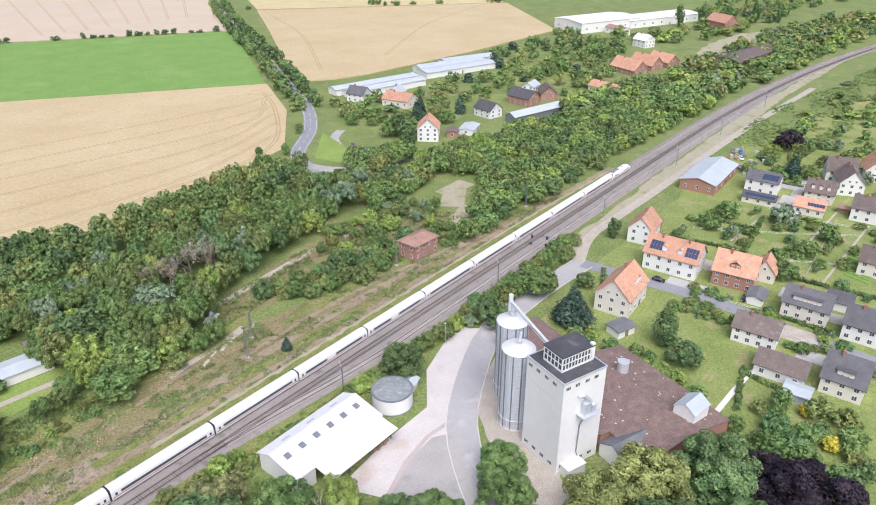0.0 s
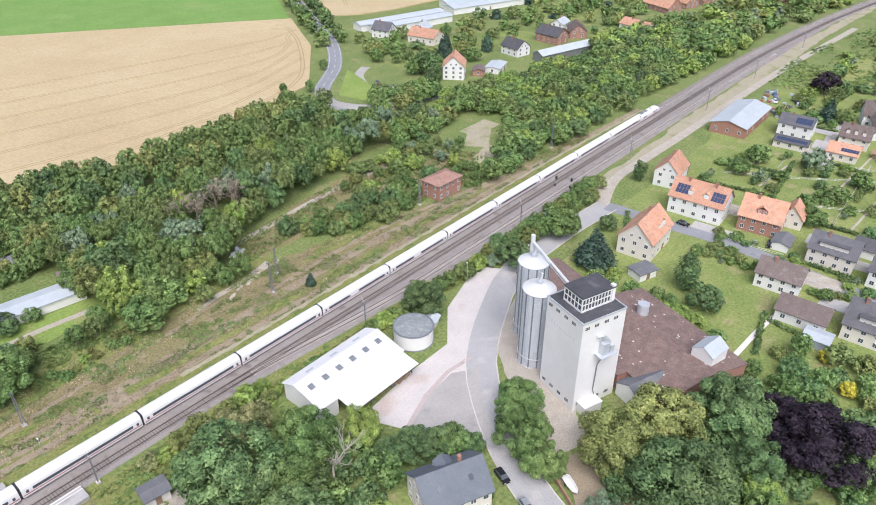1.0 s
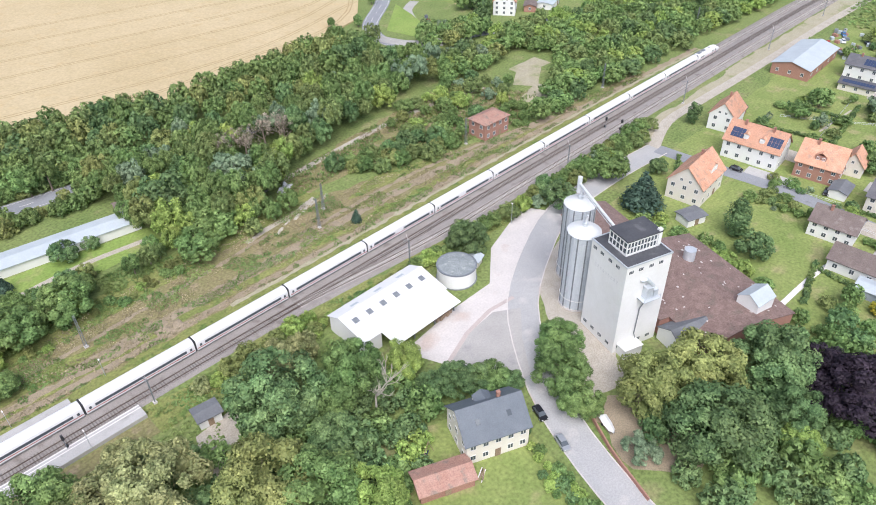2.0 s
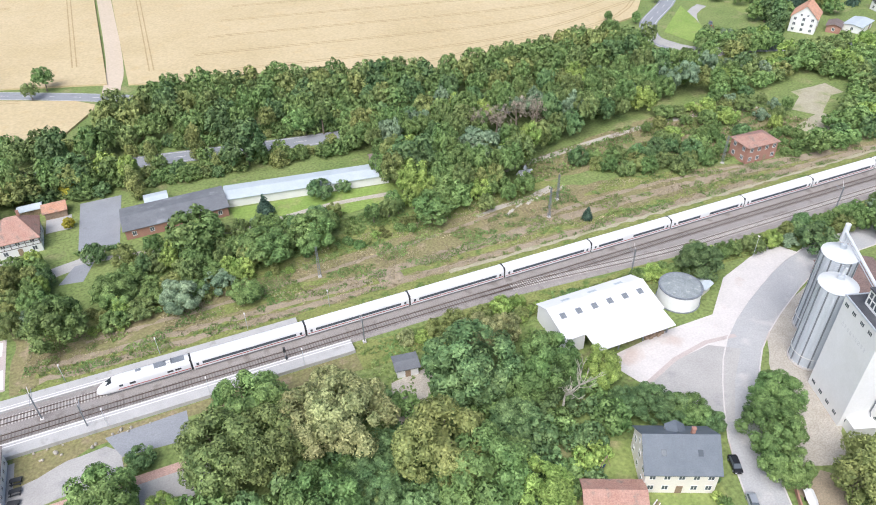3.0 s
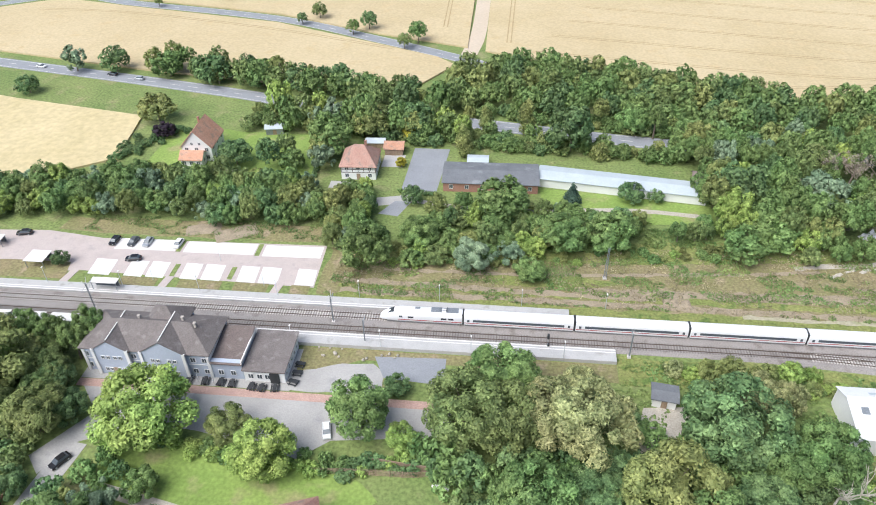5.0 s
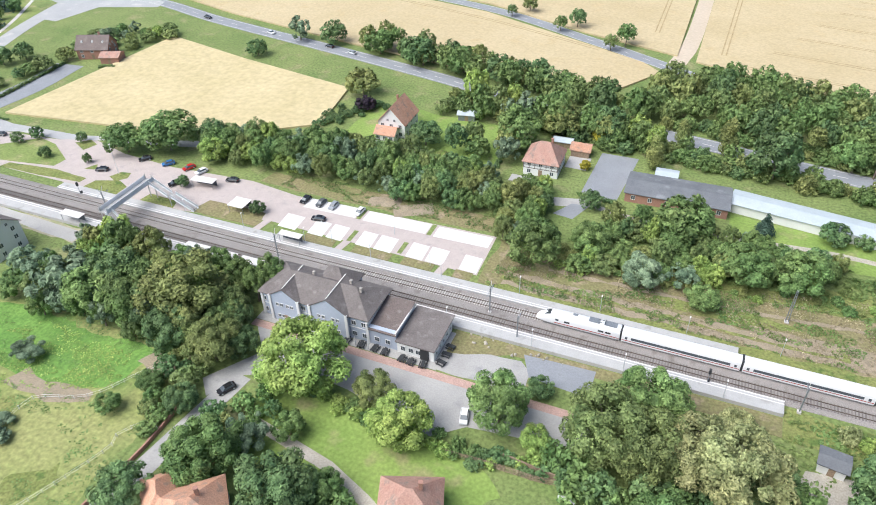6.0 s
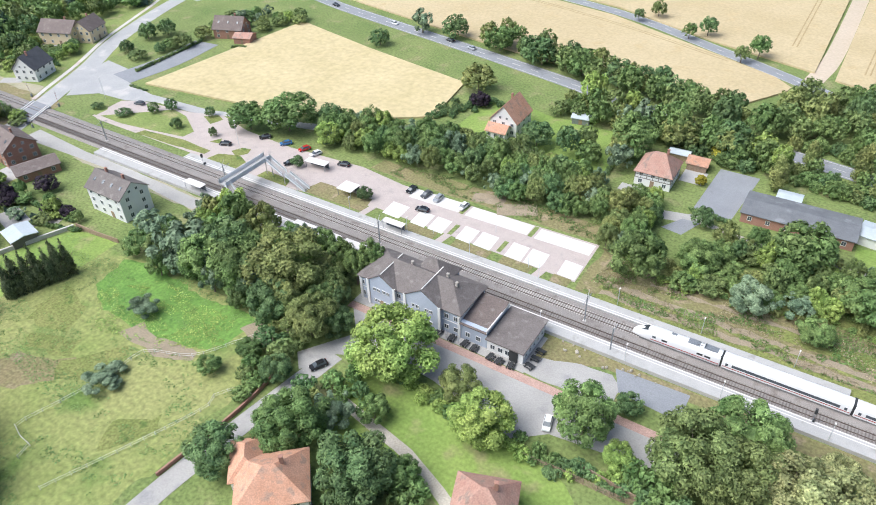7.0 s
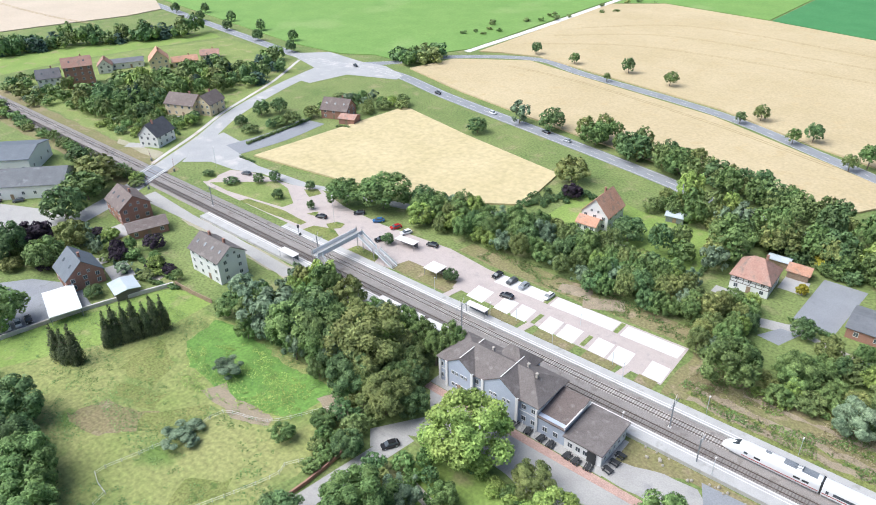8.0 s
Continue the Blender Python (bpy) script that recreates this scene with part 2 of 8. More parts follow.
M_TRAINGREY = surface("train underframe grey", (0.16, 0.16, 0.165), (0.21, 0.21, 0.21), 0.5, 3, 0.6, 0.0)
M_TRAINRED = plain("train red stripe", (0.35, 0.03, 0.03), 0.4)
M_BARK = surface("bark", (0.16, 0.13, 0.10), (0.22, 0.18, 0.14), 1, 6, 0.95, 0.4)
M_PALEBARK = surface("pale bare wood", (0.42, 0.38, 0.32), (0.50, 0.46, 0.40), 1, 6, 0.9, 0.2)
M_WOOD = surface("weathered timber", (0.24, 0.17, 0.11), (0.32, 0.24, 0.17), 0.6, 5, 0.9, 0.2, per=0.15)
M_WHITEFENCE = plain("white fence paint", (0.72, 0.72, 0.70), 0.6)
L_GREEN = leaf_material("green leaves", (0.063, 0.116, 0.034), (0.238, 0.347, 0.118))
L_DEEP = leaf_material("deep green leaves", (0.048, 0.095, 0.037), (0.198, 0.298, 0.118))
L_BRIGHT = leaf_material("bright green leaves", (0.126, 0.197, 0.044), (0.405, 0.515, 0.143))
L_OLIVE = leaf_material("yellow-green leaves", (0.102, 0.132, 0.041), (0.343, 0.377, 0.132))
L_LIME = leaf_material("flowering lime leaves", (0.127, 0.153, 0.059), (0.434, 0.441, 0.201))
L_SILVER = leaf_material("silvery willow leaves", (0.085, 0.136, 0.077), (0.291, 0.377, 0.230))
L_OLIVEGREEN = leaf_material("dull olive-green leaves", (0.071, 0.111, 0.037), (0.258, 0.328, 0.118))
L_PURPLE = leaf_material("dark purple leaves", (0.017, 0.012, 0.019), (0.058, 0.042, 0.060), 0.01)
L_THUJA = leaf_material("brownish thuja leaves", (0.050, 0.068, 0.033), (0.198, 0.225, 0.118), 0.02, 0.1)
L_NEEDLE = leaf_material("dark needles", (0.025, 0.052, 0.039), (0.111, 0.183, 0.125), 0.01, 0.1)
L_DEAD = leaf_material("dry brown twigs", (0.25, 0.205, 0.155), (0.46, 0.40, 0.32), 0.01, 0.1)
L_YELLOW = leaf_material("yellow shrub leaves", (0.280, 0.260, 0.025), (0.580, 0.530, 0.080), 0.01)
L_STRAW = leaf_material("dry straw blades", (0.190, 0.160, 0.095), (0.420, 0.360, 0.230), 0.01, 0.2)
L_WEED = leaf_material("fresh weeds", (0.100, 0.166, 0.046), (0.251, 0.346, 0.122), 0.02, 0.3)


# ---- helpers ----


def part(name, bm, material, parent=None, label="", at=None):
    """Links a bmesh as one mesh object, under a thing or a part if one is given."""
    me = bpy.data.meshes.new(name)
    bm.to_mesh(me)
    bm.free()
    me.materials.append(material)
    return place(name, me, parent, label, at)


def place(name, me, parent=None, label="", at=None):
    ob = new(name, me)
    if parent:
        ob.parent = parent
    if at is not None:
        ob.matrix_basis = at
    if label:
        ob["label"] = label
    return ob


def empty(name, m, label, category, group=""):
    e = new(name)
    e.empty_display_size = 0.5
    e.matrix_basis = m
    return tagged(e, label, category, group)


def box(bm, cx, cy, cz, sx, sy, sz, m=None):
    """A box by its centre and sizes, in bm."""
    t = Matrix.Translation((cx, cy, cz)) @ Matrix.Diagonal((sx, sy, sz, 1))
    return bmesh.ops.create_cube(bm, size=1, matrix=(m @ t) if m else t)["verts"]


def boxed(*boxes):
    bm = bmesh.new()
    for b in boxes:
        box(bm, *b)
    return bm


def rod(bm, a, b, r, n=6, r2=None):
    """A straight rod from a to b."""
    a, b = Vector(a), Vector(b)
    d = b - a
    m = Matrix.Translation((a + b) / 2) @ d.to_track_quat("Z", "Y").to_matrix().to_4x4()
    bmesh.ops.create_cone(bm, cap_ends=True, segments=n, radius1=r, radius2=r if r2 is None else r2, depth=d.length, matrix=m)


def prism(bm, pts, z0, z1):
    """An upright prism on a ground polygon."""
    lo = [bm.verts.new((x, y, z0)) for x, y in pts]
    hi = [bm.verts.new((x, y, z1)) for x, y in pts]
    n = len(pts)
    bm.faces.new(hi)
    bm.faces.new(lo[::-1])
    for i in range(n):
        bm.faces.new((lo[i], lo[(i + 1) % n], hi[(i + 1) % n], hi[i]))
    bmesh.ops.recalc_face_normals(bm, faces=bm.faces)


def smooth(pts, step=6.0):
    """Catmull-Rom through a few points of a line."""
    p = [Vector((*q, 0)[:3]) for q in pts]
    p = [p[0] * 2 - p[1], *p, p[-1] * 2 - p[-2]]
    out = []
    for i in range(1, len(p) - 2):
        n = max(1, int((p[i + 1] - p[i]).length / step))
        for k in range(n):
            t = k / n
            out.append(0.5 * (2 * p[i] + (p[i + 1] - p[i - 1]) * t + (2 * p[i - 1] - 5 * p[i] + 4 * p[i + 1] - p[i + 2]) * t * t
                              + (3 * p[i] - p[i - 1] - 3 * p[i + 1] + p[i + 2]) * t ** 3))
    out.append(p[-2])
    return out


def offset_line(line, d):
    out = []
    for i, q in enumerate(line):
        a, b = line[max(i - 1, 0)], line[min(i + 1, len(line) - 1)]
        v = (b - a).normalized()
        out.append(q + Vector((-v.y, v.x, 0)) * d)
    return out


def ribbon(bm, line, profile):
    """Sweeps a cross profile of (sideways, height) along a line."""
    rows = [[bm.verts.new((*(o.xy), o.z + h)) for o in offset_line(line, d)] for d, h in profile]
    for a, b in zip(rows, rows[1:]):
        for i in range(len(line) - 1):
            bm.faces.new((a[i], a[i + 1], b[i + 1], b[i]))


def road(name, pts, width, material, z=0.05, label="", kind="structure", cat="road"):
    bm = bmesh.new()
    w = width / 2
    ribbon(bm, smooth(pts), [(w, -0.1), (w, z), (-w, z), (-w, -0.1)])
    bmesh.ops.recalc_face_normals(bm, faces=bm.faces)
    return tagged(part(name, bm, material), label, cat, kind=kind)


def ragged(pts, amount, step=2.0):
    """The outline of a grown patch: the polygon's edges wander."""
    out = []
    for (x1, y1), (x2, y2) in zip(pts, pts[1:] + pts[:1]):
        n = max(1, int(math.hypot(x2 - x1, y2 - y1) / step))
        for k in range(n):
            x, y = x1 + (x2 - x1) * k / n, y1 + (y2 - y1) * k / n
            v = noise.noise_vector(Vector((x * 0.13, y * 0.13, 0))) + 0.6 * noise.noise_vector(Vector((x * 0.5, y * 0.5, 7)))
            out.append((x + amount * v.x, y + amount * v.y))
    return out


def patch(name, pts, z, material, label="", cat="ground", kind="structure", wild=0.0):
    """A flat piece of ground with a small step at its rim."""
    bm = bmesh.new()
    if wild:
        pts = ragged(pts, wild)
    prism(bm, pts, -0.1, z)
    bmesh.ops.triangulate(bm, faces=[f for f in bm.faces if len(f.verts) > 4])
    return tagged(part(name, bm, material), label, cat, kind=kind)


def inside(x, y, poly):
    c = False
    for (x1, y1), (x2, y2) in zip(poly, poly[1:] + poly[:1]):
        if (y1 > y) != (y2 > y) and x < (x2 - x1) * (y - y1) / (y2 - y1) + x1:
            c = not c
    return c

# ---- ground, fields, roads ----
bm = bmesh.new()
bmesh.ops.create_grid(bm, x_segments=60, y_segments=60, size=4200)
tagged(part("ground", bm, M_GRASS), "rough green grassland reaching the horizon", "ground", kind="structure")


def field(name, pts, h, material, label):
    return patch(name, pts, h, material, label, "field")


field("field_wheat", [(302, 262), (268, 202), (222, 150), (188, 141), (148, 141), (112, 132), (60, 150), (20, 160), (-10, 172), (-11.5, 470), (160, 362)], 0.7, M_WHEAT,
      "ripe beige wheat field with wheel tracks")
field("field_wheat_north", [(-18, 176), (-60, 190), (-112, 213.5), (-196, 232.5), (-236, 242), (-262, 236), (-274, 230), (-277, 405), (-242, 429), (-156, 414), (-85, 396), (-20, 378)], 0.7, M_WHEAT, "ripe beige wheat field beside a country road")
field("field_crop", [(302, 264), (160, 364), (-5, 472), (40, 700), (252, 553), (412, 445)], 0.4, M_CROP, "bright green crop field")
field("field_pale", [(254, 556), (40, 704), (300, 1200), (800, 1000), (500, 610), (414, 449)], 0.7, M_WHEAT3, "pale ripe grain field")
field("field_east", [(430, 415), (318, 252), (340, 236), (365, 228), (472, 216), (602, 212), (720, 345), (505, 528)], 0.7, M_WHEAT, "ripe beige wheat field behind the village")
field("field_east_far", [(510, 534), (722, 350), (1000, 700), (760, 950)], 0.7, M_WHEAT2, "ripe golden grain field")
field("field_between", [(-22, 156), (-30, 164), (-57, 177), (-112, 202), (-196, 221), (-236, 231), (-276, 207), (-284, 176), (-232, 160), (-154, 143), (-100, 134), (-40, 126)], 0.7, M_WHEAT,
      "ripe wheat field between two country roads")
field("field_gold", [(-248, 37), (-239, 124), (-190, 112), (-134, 101), (-129, 70), (-150, 56), (-176, 46)], 0.7, M_WHEAT2, "golden wheat field beside the station")
field("field_green_west", [(-300, 185), (-322, 186), (-344, 175), (-392, 174), (-437, 181), (-508, 191), (-584, 202), (-800, 240), (-900, 700), (-500, 900), (-288, 900), (-284, 403), (-283, 232), (-290, 218)], 0.4, M_CROP, "bright green crop field")
field("field_beet", [(-156, 417), (-84, 399), (-20, 381), (-9, 478), (36, 702), (-40, 1000), (-140, 900)], 0.4, M_BEET, "dark green beet field")
field("field_crop_north", [(-276, 409), (-242, 432), (-158, 418), (-144, 900), (-276, 900)], 0.4, M_CROP, "bright green crop field beyond the wheat")
field("field_pale_west", [(-605, 40), (-590, 92), (-580, 120), (-569, 152), (-570, 182), (-620, 205), (-1100, 190), (-1200, -100), (-640, -60)], 0.6, M_WHEAT3, "pale ripe grain field beyond the village")

tram = []
for k in range(6):
    tram.append([(10 + 9 * k, 172 + 26 * k - 6 * k), (150 + 22 * k, 152 + 16 * k), (240 + 9 * k, 172 + 15 * k)])
tram.append([(86, 152), (112, 142), (150, 147), (190, 147), (226, 162), (262, 205), (282, 240), (276, 252)])
tram.append([(0, 182), (3, 320), (6, 455)])
for k in range(8):
    tram.append([(290 + 20 * k, 560 + 14 * k - 16 * k), (352 + 24 * k, 760 - 10 * k), (420 + 28 * k, 980 - 20 * k)])
tram.append([(352, 262), (440, 384), (505, 516)])
tram.append([(420, 262), (560, 330), (690, 360)])
tram.append([(-585, 60), (-640, 40), (-760, 20)])
tram.append([(-560, 120), (-640, 112), (-800, 110)])
for k in range(3):
    tram.append([(-262 + 4 * k, 262 + 30 * k), (-190, 300 + 34 * k), (-60, 300 + 26 * k)])
tram.append([(-30, 200), (-32, 320), (-34, 470)])
tram.append([(-50, 172), (-112, 193), (-190, 211), (-240, 214)])
for line in tram:
    pts = smooth(line, 10)
    for d in (-0.9, 0.9):
        bm = bmesh.new()
        ribbon(bm, offset_line(pts, d), [(0.28, 0.715), (-0.28, 0.715)])
        tagged(part("wheel_track", bm, M_TRAM), "brown wheel track through ripe wheat", "wheel track", "wheel tracks in the fields", "structure")
road("field_lane", [(-281, 226), (-279.5, 300), (-280.5, 403), (-282, 560), (-282, 900)], 5, M_PALE, 0.13, "pale concrete farm lane between fields")
road("farm_track", [(-17, 168), (-14, 200), (-14.5, 300), (-16, 470)], 7, M_WHEAT3, 0.12, "pale dirt farm track between wheat fields")

ROAD_N = [(-600, 192), (-444, 168), (-350, 156), (-290, 164), (-232, 150), (-154, 134), (-100, 122), (-67, 113), (-8, 104), (53, 94), (130, 88), (190, 92), (232, 98), (330, 62), (430, 52)]
road("road_north", ROAD_N, 8.0, M_ASPHALT, 0.06, "grey asphalt country road with white markings")
ROAD_NE = [(214, 108), (212, 122), (222, 140), (252, 164), (279, 196), (300, 232), (355, 330), (408, 432), (500, 590)]
road("road_northeast", ROAD_NE, 8.0, M_ASPHALT, 0.065, "grey asphalt road curving between fields")
ROAD_F = [(-10, 158), (-24, 166), (-57, 183), (-112, 208), (-196, 227), (-236, 237), (-280, 212), (-302, 180), (-318, 165)]
road("road_far", ROAD_F, 7.0, M_ASPHALT, 0.065, "grey asphalt country road lined with young trees")
road("road_crossing", [(-251, -40), (-256, -24), (-264, -6), (-274, 14), (-286, 38), (-300, 60), (-311, 85), (-321, 114), (-330, 152)], 8.8, M_ASPHALT_WORN, 0.07, "pale grey asphalt road over the level crossing")
patch("junction", [(-372, 156), (-352, 174), (-318, 170), (-300, 172), (-278, 164), (-276, 156), (-306, 146), (-311, 122), (-326, 122), (-332, 144)], 0.072, M_ASPHALT_WORN, "wide grey road junction", "road")
patch("crossing_fan", [(-268, 14), (-258, 22), (-257, 36), (-262, 38), (-268, 44), (-284, 46), (-282, 34)], 0.064, M_ASPHALT_WORN, "worn asphalt where the station street meets the road", "road")
road("cycle_path", [(-276.5, 5), (-281.5, 14), (-292.5, 36), (-308, 62), (-319.5, 87), (-332, 114), (-354, 150)], 1.9, M_CONCRETE, 0.08, "pale cycle path beside the road")
road("side_road", [(-262, 36), (-259, 58), (-261, 82)], 14, M_ASPHALT, 0.075, "short dead-end asphalt strip beside the wheat field")
road("village_drive", [(262, 150), (250, 143), (240, 128), (232, 108), (226, 95)], 5, M_ASPHALT_OLD, 0.07, "grey village drive with a grass island")
road("junction_arm", [(212, 124), (216, 110), (228, 96)], 7, M_ASPHALT_OLD, 0.075, "grey junction arm")
patch("island_lawn", [(222, 128), (252, 154), (246, 135), (236, 112), (226, 108)], 0.1, M_LAWN, "grass island between two road arms")
MILL_ROAD = [(206, -28), (180, -26), (152, -27), (132, -34), (112, -45), (98, -60), (89, -74), (82, -92), (78, -110)]
road("mill_road", MILL_ROAD, 7.5, M_ASPHALT_WORN, 0.06, "old grey road past the mill")
patch("mill_yard", [(146, -17), (151, -26), (128, -36), (110, -47), (96, -62), (88, -60), (83, -46), (79, -36), (98, -34), (112, -34), (124, -24)], 0.05, M_CONCRETE,
      "dusty concrete yard between shed and mill", "yard")
patch("mill_apron", [(122, -40), (140, -36), (152, -34), (150, -50), (128, -62), (106, -78), (98, -76), (104, -64), (114, -50)], 0.045, M_GRAVEL, "dusty gravel apron round the silos", "yard", wild=1.2)
road("town_road", [(206, -28), (207, -45), (209, -66), (208, -84), (206, -100), (204, -122), (200, -160)], 6.0, M_ASPHALT, 0.065, "grey residential street")
road("town_path", [(202, -28), (226, -20), (250, -20), (290, -21), (400, -23), (520, -30)], 4.0, M_GRAVEL, 0.055, "pale gravel path along the railway")
road("garden_way", [(290, -76), (320, -70), (345, -70)], 4.0, M_ASPHALT_OLD, 0.07, "grey paved way between houses")
patch("town_gardens", [(160, -36), (150, -96), (152, -140), (420, -170), (420, -30), (210, -32)], 0.02, M_GARDEN, "green lawns between houses", "lawn", wild=1.0)
road("garden_path", [(150, -92), (177, -94), (192, -98)], 1.4, M_PALE, 0.06, "straight pale garden path")
patch("sandy_margin", [(206, -15), (262, -15), (307, -13.5), (348, -13.5), (451, -13), (620, -22), (620, -28), (473, -21), (376, -22), (323, -22), (262, -19), (206, -23)], 0.035, M_SAND, "sandy strip beside the railway", "verge", wild=1.6)
for pts in ([(300, 118), (328, 116), (346, 124), (332, 146), (304, 148)], [(356, 112), (380, 118), (376, 140), (352, 136)], [(400, 130), (440, 108), (480, 112), (470, 150), (420, 164)], [(270, 128), (288, 124), (292, 144), (276, 150)]):
    patch("village_lawn", pts, 0.024, M_GARDEN, "open grassy plot in the village", "lawn", wild=2.5)
patch("sandy_yard", [(552, 66), (623, 78), (694, 72), (745, 36), (674, 24), (600, 20), (548, 42)], 0.035, M_SAND, "bare sandy ground round the farm hall", "yard", wild=3)
patch("wild_meadow", [(400, -48), (436, -46), (520, -60), (520, -100), (436, -84), (404, -70)], 0.034, M_MEADOW, "yellow-green meadow beyond the gardens", "meadow", wild=2)
patch("west_gardens", [(-268, 12), (-300, 80), (-330, 130), (-360, 150), (-440, 156), (-462, 100), (-470, 40), (-440, 12), (-340, 9)], 0.022, M_GARDEN, "rough garden grass between village houses", "lawn", wild=2)
patch("west_meadow", [(-476, 20), (-474, 60), (-464, 100), (-446, 156), (-466, 160), (-482, 134), (-500, 108), (-520, 70), (-535, 36), (-540, -60), (-480, -60)], 0.026, M_LAWN, "bright meadow strip behind village houses", "meadow", wild=1)
for y0, y1 in ((3.2, 9), (-14, -7.5)):
    patch("west_verge", [(-262, y0), (-262, y1), (-340, y1), (-440, y1), (-540, y1 - 4), (-540, y0 - 3), (-440, y0), (-340, y0)], 0.03, M_VERGE, "dry grassy railway verge", "verge", wild=1)
patch("crossing_verge", [(-280, 9), (-312, 8), (-316, 11), (-296, 13), (-284, 15)], 0.036, M_SAND, "bare sandy corner beside the level crossing", "verge", wild=0.8)
patch("parking_verge", [(-128, 29.5), (-90, 29), (-48, 29.5), (-48, 37), (-90, 37), (-126, 36)], 0.033, M_VERGE, "dry verge behind the car park", "verge", wild=1.0)
patch("railway_verge", [(-46, 28), (-46, 8), (60, 7), (170, 7), (260, 7), (262, 12), (185, 16), (150, 24), (100, 34), (40, 30), (0, 32), (-30, 28)], 0.03, M_VERGE,
      "dry overgrown verge with bare earth", "verge", wild=1.6)
for pts in ([(-44, 6.6), (40, 4.4), (140, 4.2), (250, 4.0), (250, 6.2), (140, 7.4), (40, 8.2), (-20, 8.6), (-44, 8.4)], [(-40, 11.2), (40, 10.9), (120, 11.6), (190, 11.4), (190, 12.8), (120, 13.6), (40, 13.4), (-40, 13.0)],
            [(-40, 22), (0, 25), (40, 26.5), (86, 31), (110, 34), (104, 40), (60, 38), (20, 34), (-36, 30)], [(-6, 16), (16, 15), (34, 17), (20, 20.5), (0, 19.5)], [(112, 24), (128, 22), (150, 19), (152, 23), (126, 30)]):
    patch("weedy_band", pts, 0.052, M_YELLOWGRASS, "yellow-green band of weeds on the verge", "verge", wild=1.3)
patch("scrub_ground", [(98, 37), (104, 49), (140, 56), (170, 60), (198, 62), (212, 32), (190, 20), (160, 25), (130, 36)], 0.028, M_VERGE, "dry weedy ground beside the signal box", "verge", wild=1.6)
road("field_path", [(94, 48), (118, 50.5), (140, 53), (163, 54.5), (184, 53), (204, 50)], 2.6, M_GRAVEL, 0.05, "pale gravel path between scrub and wood")
patch("south_verge", [(28, -8), (60, -8), (120, -12), (200, -14), (200, -22), (120, -19), (60, -16), (28, -17)], 0.03, M_YELLOWGRASS, "weedy railway verge", "verge", wild=1.0)
patch("parking_drive", [(-47, 10), (-47.5, 28), (-112, 26.5), (-130, 29), (-146, 28), (-160, 27), (-182, 28.5), (-200, 33), (-212, 28.4), (-236, 26), (-244, 22), (-243, 8), (-236, 7), (-218, 7), (-200, 7), (-183, 7), (-168, 7), (-140, 7.2), (-112, 12)], 0.05, M_PINK,
      "pinkish paved station car park", "car park")
patch("station_street", [(-262, 36), (-238.5, 31.8), (-220, 32.8), (-207, 33.4), (-198, 36), (-179, 40), (-163, 45), (-161, 41), (-178, 36.5), (-196, 33.4), (-212, 28.6), (-231, 28), (-243, 23), (-258, 22)], 0.056, M_ASPHALT_WORN, "grey street between wheat field and car park", "road")
for x0, x1 in ((-48.2, -64.5), (-67, -87), (-89.5, -107)):
    patch("parking_bays", [(x0, 22.2), (x0, 27.2), (x1, 26.9), (x1, 21.9)], 0.058, M_PALE, "pale paved parking bays", "parking bay")
for x0, x1 in ((-47.3, -52.4), (-57, -62.2), (-63, -68), (-72.5, -77.8), (-78.8, -83.5), (-88, -93), (-94, -99), (-103, -109)):
    patch("parking_bays", [(x0, 10.6), (x0 - 0.4, 17.2), (x1 - 0.4, 17.4), (x1, 10.8)], 0.058, M_PALE, "pale paved parking bays", "parking bay")
for x0, x1 in ((-47, -54), (-58, -69), (-70.5, -84), (-88, -100)):
    patch("green_strip", [(x0 - 1, 7.2), (x0 - 1, 10.4), (x1 + 1, 10.5), (x1 + 1, 7.2)], 0.09, M_VERGE, "dry grass strip at the car park", "grass strip")
for x in (-70.2, -86, -66, -88.5):
    y = 14 if x in (-70.2, -86) else 24.6
    patch("planting_strip", [(x - 0.6, y - 2.6), (x - 0.6, y + 2.6), (x + 0.7, y + 2.6), (x + 0.7, y - 2.6)], 0.12, M_GRASS, "narrow planted strip between parking bays", "grass strip")
for x in (-56, -86, -113):
    road("parking_path", [(x, 12), (x - 1, 6.2)], 2.2, M_PINK, 0.1, "pinkish path from car park to platform")
patch("platform_path", [(-96, -11), (-216, -11), (-222, -16), (-160, -17.5), (-96, -15)], 0.04, M_SAND, "sandy strip behind the platform", "verge", wild=0.8)
patch("station_lawn", [(-114, 8), (-116, 15), (-136, 15), (-138, 8)], 0.08, M_VERGE, "dry lawn beside the platform", "lawn", wild=0.3)
patch("round_lawn", [(-240, 9.5), (-228, 19.4), (-219, 27), (-210.5, 25.3), (-198.5, 18.3), (-199, 13.6), (-216, 10.8), (-228, 9.2)], 0.09, M_GARDEN, "rounded lawn in the station forecourt", "lawn")
patch("platform_lane", [(-250, -9), (-250, -16), (-222, -15), (-196, -14.4), (-172, -16.5), (-160, -17), (-160, -12.4), (-196, -10.9), (-220, -10.9)], 0.046, M_ASPHALT_OLD, "pale grey lane behind the platform", "road")
